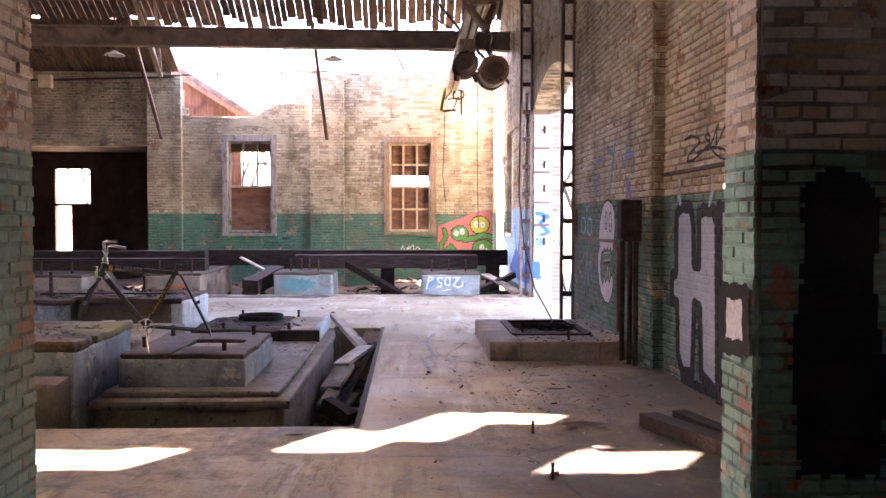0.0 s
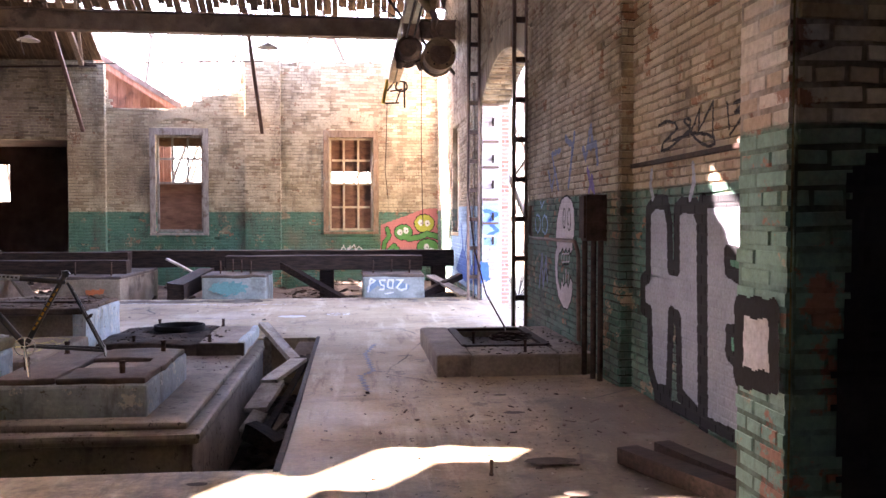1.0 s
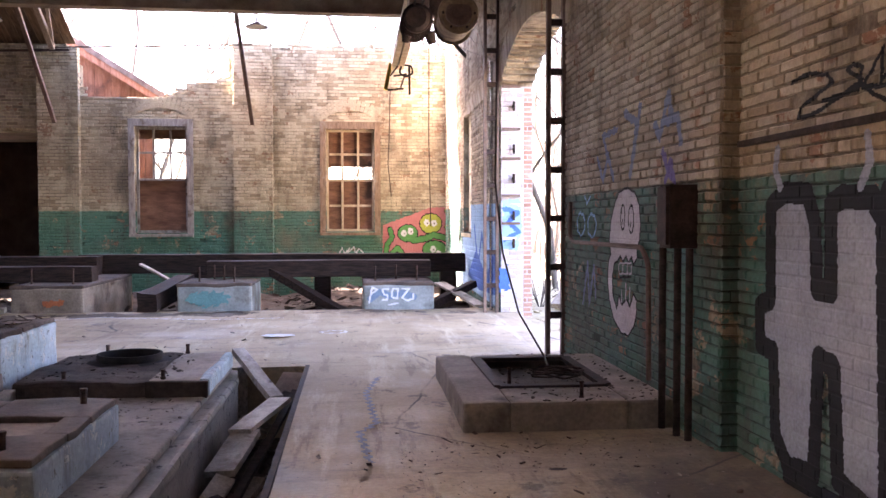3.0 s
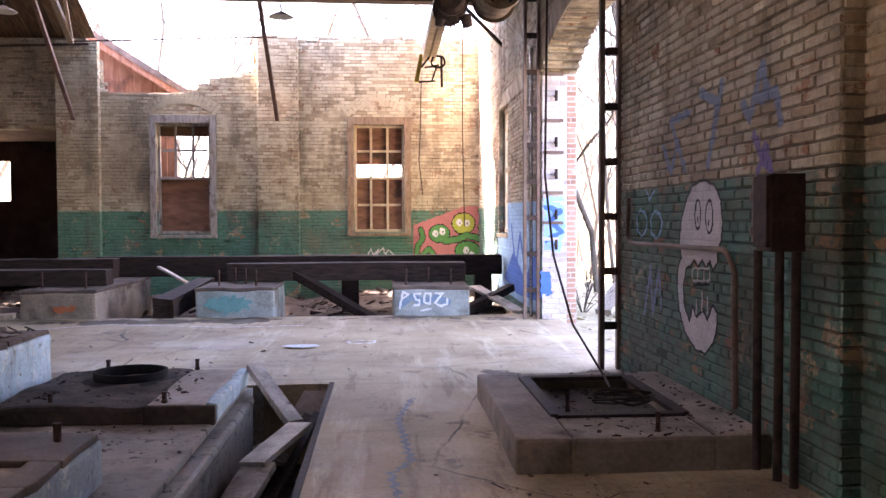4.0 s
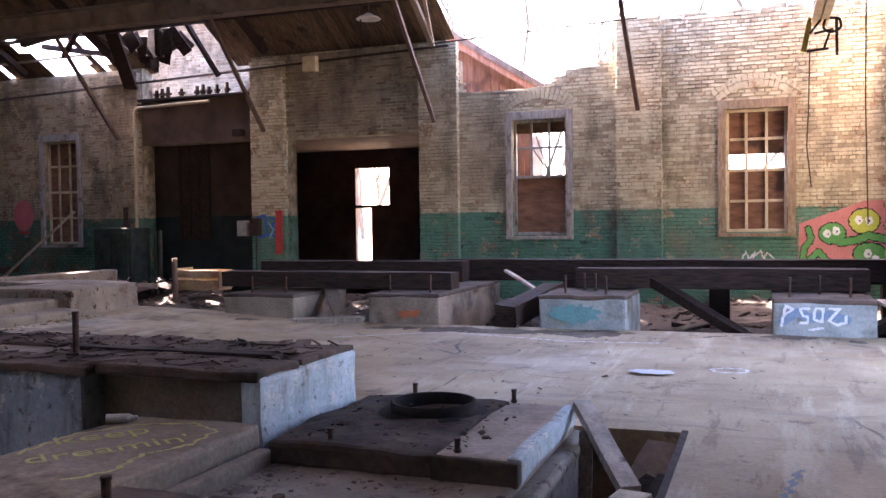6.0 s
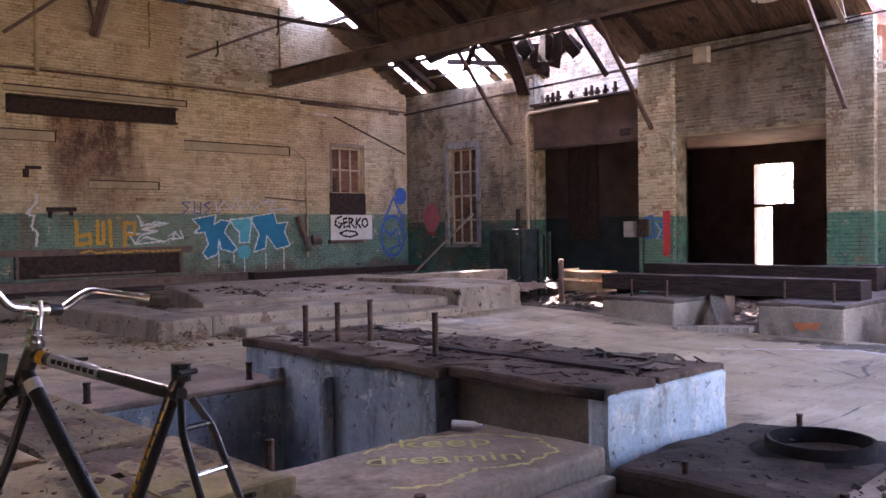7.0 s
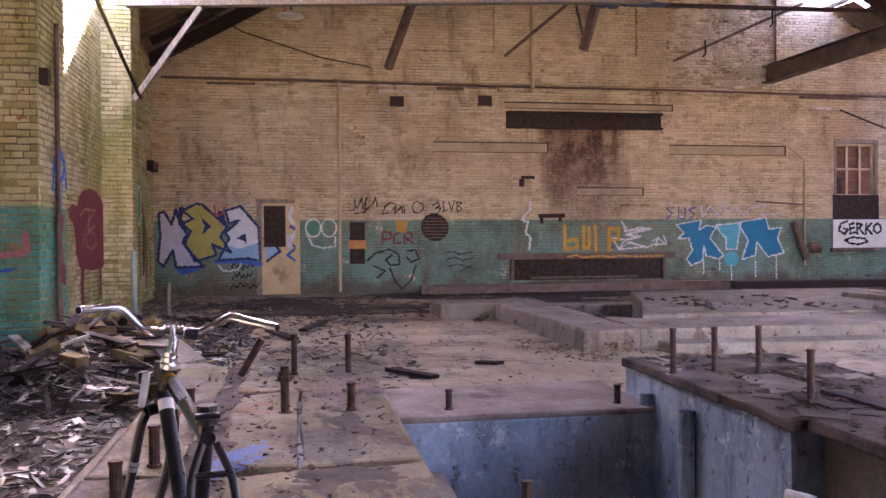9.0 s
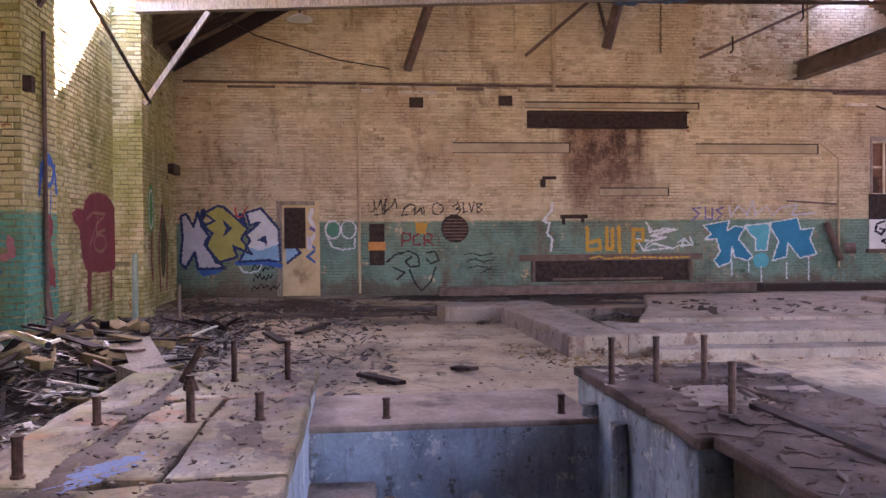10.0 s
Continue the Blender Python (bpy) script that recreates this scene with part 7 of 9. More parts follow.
OCT_ARM = [(3.19, 0.78), (3.43, 0.82), (3.6, 0.89), (3.89, 0.82), (4.03, 0.94)]
OCT_ARM2 = [(2.69, 1.01), (2.74, 0.85), (2.63, 0.68), (2.6, 0.44)]
OCT_ARM3 = [(2.71, 0.48), (2.85, 0.63), (3.01, 0.43)]
OCT_ARM4 = [(3.87, 1.4), (3.96, 1.26), (3.87, 1.05), (3.93, 0.97)]
OCT_EYES = [(2.98, 0.93), (3.12, 0.97), (3.46, 1.15), (3.61, 1.14), (3.59, 0.6), (3.71, 0.5)]
ACAB = [(1.64, 0.5), (1.71, 0.63), (1.76, 0.5), (1.86, 0.63), (1.82, 0.52), (1.95, 0.65), (1.99, 0.5), (2.05, 0.62), (2.15, 0.52)]
paint(FACE_H, [("fill", H_FILL, 0, P_SILVER), ("fill", E_FILL, 0, P_SILVER), ("fill", S_FILL, 0, P_SILVER), ("fill", E_NOTCH_1, 0, P_DADO), ("fill", E_NOTCH_2, 0, P_DADO),
               ("ring", H_FILL, 0.10, P_BLACK), ("ring", E_NOTCH_1, 0.075, P_BLACK), ("ring", E_NOTCH_2, 0.075, P_BLACK), ("line", SPLIT, 0.13, P_BLACK), ("line", RIGHT_BAR, 0.11, P_BLACK),
               ("line", [(3.3, 1.31), (2.2, 1.31)], 0.07, P_BLACK), ("line", [(4.1, 0.03), (2.3, 0.10)], 0.07, P_BLACK),
               ("line", HORN_1, 0.05, P_SILVER), ("line", HORN_2, 0.05, P_SILVER)], 0.006, "huge silver letters with thick black outlines and horns", brick_u0=YS, wobble=0.002)
paint(FACE_H, [("line", pts, 0.020, P_BLACK) for pts in TAG_SIDE], 0.006, "black spray tag above the silver letters", brick_u0=YS, base=0.001, wobble=0.002)
paint(FACE_E, [("fill", GHOST, 0, P_ROSE), ("ring", GHOST, 0.016, P_BLACK),
               ("line", [(6.324, 0.897), (6.046, 0.914), (6.045, 0.844), (6.322, 0.823), (6.324, 0.897)], 0.013, P_ROSE), ("line", [(6.234, 0.903), (6.232, 0.83)], 0.013, P_ROSE), ("line", [(6.133, 0.909), (6.131, 0.837)], 0.013, P_ROSE),
               ("line", [(6.30, 0.80), (6.05, 0.82)], 0.016, P_BLACK), ("line", [(6.255, 0.71), (6.254, 0.63)], 0.018, P_ROSE), ("line", [(6.165, 0.763), (6.163, 0.662)], 0.018, P_ROSE), ("line", [(6.077, 0.742), (6.075, 0.65)], 0.018, P_ROSE),
               ("oval", [(6.240, 1.224)], (0.055, 0.095, 0.017), P_BLACK), ("oval", [(6.058, 1.212)], (0.064, 0.102, 0.017), P_BLACK), ("oval", [(6.240, 1.195)], (0.012, 0.018), P_BLACK), ("oval", [(6.066, 1.175)], (0.012, 0.018), P_BLACK)],
      0.006, "pale ghost face with a gaping jagged mouth on the green wall", brick_u0=4.65, wobble=0.002)
for pts, w in ((BLUE_1, 0.05), (BLUE_2, 0.06), (BLUE_3, 0.06), (BLUE_4, 0.05), (BLUE_5, 0.04)):
    paint(FACE_E, [("line", pts, w, P_PURPLE if pts is BLUE_4 else spray("faded blue spray", 0.20, 0.24, 0.36))], 0.012, "faded blue spray scrawl on ochre brick", brick_u0=4.65)
paint(FACE_E, [("oval", [SMILEY[0]], (0.13, 0.10, 0.02), P_SKY), ("oval", [SMILEY[1]], (0.13, 0.10, 0.02), P_SKY), ("line", [SMILEY[2], SMILEY[3]], 0.02, P_SKY), ("line", [SMILEY[2], SMILEY[4]], 0.02, P_SKY)],
      0.012, "pale blue looping spray doodle", brick_u0=4.65)
paint(FACE_E, [("fill", [(11.55, 0.05), (11.55, 1.42), (14.2, 1.45), (14.2, 0.95), (15.3, 0.9), (15.3, 0.1)], 0, spray("bright sky blue wash", 0.30, 0.50, 0.72)),
               ("fill", [(11.6, 0.2), (11.6, 0.9), (12.6, 0.4), (13.6, 0.75), (14.6, 0.3), (13.3, 0.15)], 0, P_BLUE), ("line", [(13.8, 1.1), (13.4, 0.5), (13.0, 1.0), (12.4, 0.3), (12.0, 0.95)], 0.10, P_BLUE),
               ("line", [(12.2, 1.42), (12.25, 1.0), (11.8, 1.25)], 0.06, P_WHITE)], 0.016, "blue mural wash with darker spikes by the arch", brick_u0=4.65)
paint(FACE_N, [("fill", OCT_PINK, 0, P_PINK), ("line", OCT_ARM2, 0.12, P_BLACK), ("line", OCT_ARM3, 0.12, P_BLACK), ("line", OCT_ARM4, 0.10, P_BLACK), ("line", OCT_ARM2, 0.09, P_GREEN), ("line", OCT_ARM3, 0.09, P_GREEN),
               ("line", OCT_ARM4, 0.07, P_LIME), ("oval", [OCT_HEADS[2]], (0.26, 0.20), P_BLACK), ("oval", [OCT_HEADS[2]], (0.24, 0.18), P_GREEN), ("oval", [OCT_HEADS[0]], (0.24, 0.22), P_BLACK), ("oval", [OCT_HEADS[0]], (0.22, 0.20), P_LIME),
               ("line", OCT_ARM, 0.15, P_BLACK), ("oval", [OCT_HEADS[1]], (0.22, 0.19), P_BLACK), ("oval", [OCT_HEADS[1]], (0.20, 0.17), P_GREEN), ("line", OCT_ARM, 0.115, P_GREEN)]
      + [("oval", [e], (0.058, 0.072), P_WHITE) for e in OCT_EYES] + [("oval", [(e[0] + 0.012, e[1] - 0.012)], (0.014, 0.02), P_BLACK) for e in OCT_EYES],
      0.013, "cartoon green octopus heads on a pink cloud", brick_u0=XW)
paint(FACE_N, [("line", ACAB, 0.022, P_WHITE)], 0.012, "small pale scrawl low on the brick", brick_u0=XW)
LET_M = [(1.84, 1.83), (1.76, 1.55), (1.62, 1.80), (1.52, 1.75), (1.55, 1.35), (1.50, 0.85), (1.60, 0.74), (1.78, 1.05), (1.84, 0.72), (2.34, 0.73), (1.96, 1.2), (2.05, 1.36), (1.92, 1.55)]
LET_E = [(2.22, 1.95), (1.97, 1.81), (2.16, 1.66), (1.95, 1.55), (2.12, 1.42), (2.0, 1.19), (2.19, 0.83), (2.59, 0.95), (2.52, 1.16), (2.87, 1.0), (2.67, 1.31), (2.8, 1.5), (2.34, 1.93)]
LET_Z = [(2.77, 1.81), (3.06, 1.9), (3.4, 1.49), (3.43, 0.83), (3.2, 0.88), (2.63, 0.85), (2.84, 1.27), (2.77, 1.39), (3.03, 1.62), (2.84, 1.57)]
LET_ZB = [(2.63, 0.85), (2.79, 1.14), (3.02, 1.07), (3.32, 1.16), (3.43, 1.22), (3.43, 0.83), (3.2, 0.88)]
P_OLIVE = spray("olive yellow spray", 0.46, 0.42, 0.12)
paint(FACE_W, [("fill", [(1.78, 0.76), (2.37, 0.74), (2.2, 0.62), (1.93, 0.57)], 0, P_BLUE), ("line", [(2.58, 0.83), (2.97, 0.83), (3.2, 0.81), (3.43, 0.76)], 0.09, P_BLUE), ("line", [(1.95, 1.85), (1.90, 1.65), (2.0, 1.5)], 0.10, P_NAVY), ("line", [(2.68, 1.75), (2.75, 1.5)], 0.12, P_NAVY),
               ("fill", LET_M, 0, P_LAV), ("fill", LET_Z, 0, P_WHITE), ("fill", LET_ZB, 0, P_SKY), ("fill", LET_E, 0, P_OLIVE)] + [("ring", p, 0.05, P_NAVY) for p in (LET_M, LET_Z, LET_E)] +
      [("fill", [(2.31, 1.69), (2.51, 1.5), (2.32, 1.34), (2.38, 1.5)], 0, P_NAVY), ("fill", [(2.96, 1.26), (3.15, 1.37), (3.17, 1.15), (3.11, 1.24)], 0, P_NAVY), ("line", [(2.56, 1.92), (2.58, 1.75), (2.68, 1.73), (2.8, 1.94)], 0.03, P_RED)],
      0.014, "angular letters in lavender, olive, white and sky blue", brick_u0=YS, brick_z0=-0.1)
FACE_DOOR = Face((XW - 0.05, 0, 0), (0, 1, 0), (1, 0, 0))
paint(FACE_DOOR, [("fill", [(3.53, 1.45), (3.62, 1.44), (3.59, 1.3), (3.81, 1.02), (3.56, 0.82), (3.53, 0.84)], 0, P_SKY), ("line", [(3.62, 1.44), (3.59, 1.3), (3.81, 1.02), (3.56, 0.82)], 0.05, P_NAVY),
                  ("line", [(4.05, 1.87), (4.0, 1.7), (4.14, 1.42), (4.02, 1.25)], 0.08, P_WHITE), ("line", [(4.02, 1.5), (4.12, 1.45)], 0.07, P_PURPLE), ("line", [(4.0, 1.18), (4.13, 1.08), (3.95, 0.94), (4.11, 0.82)], 0.05, P_BLUE), ("line", [(3.98, 1.3), (4.0, 1.1)], 0.09, P_LAV)],
      0.012, "sprayed tip of a letter and smears on the yellow door")
for row, (ua, ub, zz) in enumerate(((2.87, 3.34, 0.73), (2.9, 3.27, 0.54), (2.85, 3.42, 0.35))):
    zig = [(ua + (ub - ua) * j / 9, zz + (0.07 if j % 2 else -0.07) * (0.6 + 0.4 * math.sin(j * 2.1 + row))) for j in range(10)]
    paint(FACE_W, [("line", zig, 0.022, P_BLACK)], 0.014, "small black scribble on the green dado", brick_u0=YS, brick_z0=-0.1)
paint(FACE_W, [("line", [(2.64, 0.75), (2.7, 0.66), (2.83, 0.63), (3.01, 0.67), (3.06, 0.79)], 0.03, P_WHITE)], 0.014, "white half ring under the letters", brick_u0=YS, brick_z0=-0.1)
paint(FACE_W, [("line", [(10.87, 1.57), (11.01, 1.38), (11.47, 1.43), (10.96, 1.3), (11.24, 1.24), (10.9, 1.19), (10.67, 1.24), (10.81, 0.99), (11.41, 1.04), (11.01, 1.13)], 0.03, P_WHITE), ("line", [(11.55, 1.15), (11.7, 1.24), (11.61, 1.07), (11.87, 1.12), (11.81, 1.26)], 0.03, P_WHITE)],
      0.016, "white scribbled lines on the dado", brick_u0=YS, brick_z0=-0.1)
paint(Face((XW + 0.10, 0, 0), (0, 1, 0), (1, 0, 0)), [("line", [(9.65, 0.84), (9.85, 0.88), (9.99, 0.83), (10.39, 0.86), (10.6, 0.83), (10.78, 0.86), (11.18, 0.84), (11.76, 0.85)], 0.03, P_ORANGE)], 0.016, "wavy yellow line on the niche lintel")
paint(FACE_W, [("oval", [EYES[0]], (0.16, 0.19, 0.03), P_WHITE), ("oval", [EYES[1]], (0.16, 0.19, 0.03), P_WHITE), ("oval", [EYES[0]], (0.12, 0.14), P_DADO), ("line", SMILE, 0.03, P_WHITE)], 0.018,
      "white outlined eyes and smile on the green dado", brick_u0=YS, brick_z0=-0.1)
for k in (0, 4, 8):
    paint(FACE_W, [("line", pts, 0.024, P_INK) for pts in WALL_TAGS[k:k + 4]], 0.012, "thin black spray tag on the cream wall", brick_u0=YS, brick_z0=-0.1)
paint(FACE_W, [("oval", [DISC[0]], (0.26, 0.28, 0.06), P_INK)], 0.016, "dark sprayed ring on the dado", brick_u0=YS, brick_z0=-0.1)
paint(FACE_W, [("line", pts, 0.036, P_MAROON) for pts in REDS], 0.014, "dull red letters on the dado", brick_u0=YS, brick_z0=-0.1)
paint(FACE_W, [("line", pts, 0.034, P_INK) for pts in SCRAWLS[:4]], 0.014, "black monster scrawl on the dado", brick_u0=YS, brick_z0=-0.1)
paint(FACE_W, [("line", pts, 0.022, P_INK) for pts in SCRAWLS[4:]], 0.014, "thin dark scribble on the dado", brick_u0=YS, brick_z0=-0.1)
paint(FACE_W, [("fill", [(6.10, 1.6), (6.35, 1.6), (6.3, 1.35), (6.12, 1.4)], 0, P_ORANGE)], 0.018, "orange spray patch on the dado", brick_u0=YS, brick_z0=-0.1)
KIN = [("fill", K_FILL, 0, P_TEALB), ("fill", N_FILL, 0, P_TEALB), ("fill", BANG, 0, P_CYAN), ("oval", [DOT[0]], (0.17, 0.16), P_CYAN)]
paint(FACE_W, KIN + [("ring", p, 0.028, P_WHITE) for p in (K_FILL, N_FILL, BANG)] + [("line", DRIP[i:i + 2], 0.025, P_WHITE) for i in range(0, len(DRIP), 2)], 0.018,
      "blue letters with white outlines and drips", brick_u0=YS, brick_z0=-0.1)
paint(FACE_W, [("line", p, 0.075, P_ORANGE) for p in (OR_1, OR_2, OR_3, OR_4)] + [("line", WH_1, 0.022, P_WHITE)], 0.018, "orange letters with white scribbles over them", brick_u0=YS, brick_z0=-0.1)
paint(FACE_W, [("line", p, 0.035, P_PURPLE) for p in (PU_1, PU_2, PU_3)] + [("line", PU_4, 0.03, P_LAV)], 0.018, "purple letters above the blue ones", brick_u0=YS, brick_z0=-0.1)
paint(Face((XW + 0.083, 0, 0), (0, 1, 0), (1, 0, 0)), [("line", pts, 0.045, P_BLACK) for pts in BOARD_STROKES], 0.012, "black brushed scrawl on the white board")
paint(FACE_W, [("line", BOLT, 0.045, P_WHITE)], 0.018, "white jagged spray line", brick_u0=YS, brick_z0=-0.1)
paint(FACE_W, [("oval", [(17.75, 1.05)], (0.42, 0.55, 0.07), P_BLUE), ("line", [(17.5, 1.5), (17.8, 2.05), (18.1, 1.5)], 0.06, P_BLUE), ("oval", [(18.05, 2.1)], (0.20, 0.22), P_BLUE),
               ("line", [(17.5, 1.2), (17.7, 1.05), (17.9, 1.25), (18.0, 0.8), (17.6, 0.7)], 0.05, P_BLUE)], 0.02, "blue outlined bottle figure in the corner", brick_u0=YS, brick_z0=-0.1)
paint(FACE_N, [("oval", [(-14.35, 1.50)], (0.30, 0.36), spray("coral red spray", 0.60, 0.16, 0.18)), ("line", [(-14.55, 1.5), (-14.15, 1.5)], 0.03, P_PINK), ("line", [(-14.5, 1.1), (-14.2, 1.1)], 0.05, P_RED)], 0.02,
      "red rounded stop-shaped paint blot", brick_u0=XW)
paint(FACE_N, [("line", [(-7.9, 1.35), (-7.7, 1.4), (-7.65, 1.0), (-7.9, 0.95), (-7.9, 1.35)], 0.06, P_BLUE), ("fill", [(-7.45, 0.6), (-7.3, 0.6), (-7.28, 1.5), (-7.45, 1.5)], 0, P_RED)], 0.02,
      "blue scribble and red smear on the pier", base=0.14, brick_u0=XW)
P_OCHRE = spray("faint ochre spray", 0.34, 0.20, 0.12)
paint(Face((0, YS, 0), (1, 0, 0), (0, 1, 0)), [("fill", [(-9.69, 1.89), (-10.03, 1.93), (-10.42, 1.92), (-10.78, 1.81), (-11.04, 1.55), (-11.46, 1.36), (-11.45, 1.11), (-11.07, 1.02), (-10.8, 0.86), (-10.11, 0.85), (-9.48, 0.9), (-9.33, 1.05), (-9.22, 1.43), (-8.99, 1.52), (-8.95, 1.63), (-9.15, 1.69), (-9.38, 1.67), (-9.47, 1.8)], 0, P_MAROON), ("line", [(-9.65, 0.93), (-9.6, 0.72), (-9.61, 0.44)], 0.17, P_MAROON), ("line", [(-10.61, 0.93), (-10.64, 0.73), (-10.61, 0.49)], 0.10, P_MAROON),
      ("line", [(-9.54, 1.56), (-9.79, 1.65), (-10.36, 1.65)], 0.035, P_OCHRE), ("line", [(-10.32, 1.62), (-9.96, 1.5), (-9.66, 1.23)], 0.035, P_OCHRE), ("line", [(-10.02, 1.61), (-9.95, 1.38), (-10.38, 1.44)], 0.035, P_OCHRE), ("oval", [(-10.12, 1.25)], (0.30, 0.13, 0.035), P_OCHRE)], 0.02, "big maroon spray blot with drips", brick_u0=XW)
paint(FACE_S, [("fill", [(-6.0, 0.1), (-6.0, 1.55), (-4.4, 1.55), (-4.4, 0.1)], 0, P_WHITE)] + [("oval", [(-5.9 + 0.28 * (i % 5) + 0.1 * (i // 5 % 2), 0.35 + 0.25 * (i // 5))], (0.09, 0.09), P_TEALB) for i in range(20)], 0.02,
      "white painted patch with round blue dots", brick_u0=XW)
paint(FACE_S, [("line", [(-14.3, 0.4), (-14.4, 1.2), (-14.0, 1.9), (-13.7, 1.2), (-13.8, 0.4)], 0.10, P_MAROON), ("oval", [(-14.05, 1.15)], (0.22, 0.55), spray("dark olive spray", 0.10, 0.10, 0.04))], 0.025, "dark arch-shaped spray blot near the corner", brick_u0=XW)
paint(Face((0, YS + 0.42, 0), (1, 0, 0), (0, 1, 0)), [("oval", [(-11.25, 1.75)], (0.20, 0.38), P_GREEN), ("oval", [(-11.25, 1.75)], (0.15, 0.30, 0.04), P_WHITE), ("line", [(-11.3, 1.4), (-11.25, 1.0), (-11.32, 0.7)], 0.08, P_MAROON)], 0.016, "green oval with a white loop on the pilaster", brick_u0=-11.6, brick_z0=-0.2)
FACE_P5 = Face((-6.05, YS, 0), (0, 1, 0), (1, 0, 0))
paint(FACE_P5, [("line", [(0.08, 1.35), (0.12, 1.1), (0.4, 1.15), (0.38, 1.3)], 0.06, P_PINK), ("line", [(0.05, 0.95), (0.3, 1.0)], 0.03, P_BLUE)], 0.012, "pinkish spray mark on the pier")
paint(Face((0, YS + 0.5, 0), (1, 0, 0), (0, 1, 0)), [("oval", [(-6.62, 1.95)], (0.17, 0.17, 0.05), P_BLUE), ("line", [(-6.85, 1.75), (-6.8, 2.0), (-6.6, 2.05), (-6.45, 1.98), (-6.38, 1.72)], 0.06, P_BLUE), ("line", [(-6.7, 1.75), (-6.66, 1.5)], 0.035, P_BLUE), ("line", [(-6.56, 1.75), (-6.5, 1.48)], 0.035, P_BLUE), ("oval", [(-6.62, 1.42)], (0.12, 0.12), P_MAROON), ("line", [(-6.6, 1.3), (-6.68, 1.0), (-6.55, 0.8), (-6.66, 0.55), (-6.6, 0.4)], 0.13, spray("brick red spray", 0.28, 0.10, 0.07)), ("fill", [(-6.78, 1.0), (-6.6, 1.05), (-6.62, 0.85), (-6.8, 0.82)], 0, P_MAROON)], 0.015,
      "blue and maroon marks on the pier", base=0.02)
paint(FACE_JR, [("fill", [(0.05, 0.70), (0.30, 0.68), (0.30, 0.92), (0.06, 0.93)], 0, P_WHITE), ("ring", [(0.05, 0.70), (0.30, 0.68), (0.30, 0.92), (0.06, 0.93)], 0.07, P_BLACK)], 0.006, "whitish letter end with black outline on the door jamb", base=0.018, wobble=0.004)
paint(FACE_S2, [("fill", [(3.44, 0.2), (3.40, 0.7), (3.45, 1.1), (3.43, 1.34), (3.54, 1.43), (3.68, 1.40), (3.76, 1.28), (3.73, 1.0), (3.79, 0.6), (3.77, 0.2)], 0, spray("blue-black blotch", 0.028, 0.034, 0.045))], 0.02, "dark blotch on the brick pier", base=0.002, brick_u0=3.28)

# paint on concrete
FACE_B3 = Face((0, 11.985, 0), (1, 0, 0), (0, -1, 0))
paint(FACE_B3, [("line", [(2.18, 0.15), (2.30, 0.24), (2.45, 0.18), (2.60, 0.22), (2.76, 0.17)], 0.09, spray("hazy blue spray", 0.20, 0.28, 0.38)), ("line", [(2.16, 0.10), (2.20, 0.30), (2.27, 0.27), (2.19, 0.21)], 0.025, P_WHITE), ("line", [(2.42, 0.28), (2.34, 0.27), (2.36, 0.21), (2.41, 0.19), (2.40, 0.13), (2.34, 0.13)], 0.025, P_WHITE),
                ("line", [(2.48, 0.28), (2.46, 0.17), (2.54, 0.15), (2.55, 0.28), (2.48, 0.28)], 0.025, P_WHITE), ("line", [(2.61, 0.28), (2.70, 0.28), (2.60, 0.16), (2.68, 0.12), (2.75, 0.14), (2.76, 0.21)], 0.025, P_WHITE),
                ("line", [(2.42, 0.06), (2.55, 0.09)], 0.02, P_WHITE)], 0.009, "white bubble letters on the concrete block", base=0.006, wobble=0.003)
paint(FACE_B3, [("fill", [(-0.26, 0.14), (-0.22, 0.24), (0.2, 0.27), (0.33, 0.2), (0.28, 0.1), (0.0, 0.06)], 0, spray("teal spray", 0.15, 0.34, 0.35))], 0.012, "teal spray cloud on the concrete block", base=0.006, wobble=0.02)
paint(FACE_B3, [("fill", [(-2.06, 0.08), (-1.78, 0.10), (-1.78, 0.17), (-2.04, 0.16)], 0, spray("orange red spray", 0.50, 0.16, 0.07))], 0.012, "orange red mark on the concrete block", base=0.006, wobble=0.012)


def flat_text(body, x, y, z, size, rz, material, label):
    cu = bpy.data.curves.new("lettering", "FONT")
    cu.body, cu.size, cu.extrude, cu.align_x, cu.offset = body, size, 0.001, "CENTER", -0.001
    tmp = bpy.data.objects.new("tmp_lettering", cu)
    scene.collection.objects.link(tmp)
    dg = bpy.context.evaluated_depsgraph_get()
    me = bpy.data.meshes.new_from_object(tmp.evaluated_get(dg))
    bpy.data.objects.remove(tmp)
    me.materials.clear()
    me.materials.append(material)
    ob = new("lettering", me)
    ob.matrix_basis = pose(x, y, z, 0, 0, rz)
    return tagged(ob, label, "lettering")


flat_text("keep", -0.80, 5.72, 0.226, 0.22, 52, M_YELLOW, "yellow sprayed word on the concrete slab")
flat_text("dreamin'", -0.60, 5.55, 0.226, 0.20, 52, M_YELLOW, "yellow sprayed word on the concrete slab")
FACE_SLAB = Face((0, 0, 0.222), (1, 0, 0), (0, 0, 1))
FACE_SLAB.v = Vector((0, 1, 0))
paint(FACE_SLAB, [("line", [(-0.98, 5.4), (-1.0, 5.75), (-0.85, 6.0), (-0.6, 6.1), (-0.4, 6.0), (-0.36, 5.75), (-0.45, 5.55), (-0.4, 5.3), (-0.5, 5.15)], 0.018, M_YELLOW)], 0.01, "yellow sprayed loop round the words", wobble=0.01)
FACE_TOP = Face((0, 0, 0.432), (1, 0, 0), (0, 0, 1))
FACE_TOP.v = Vector((0, 1, 0))
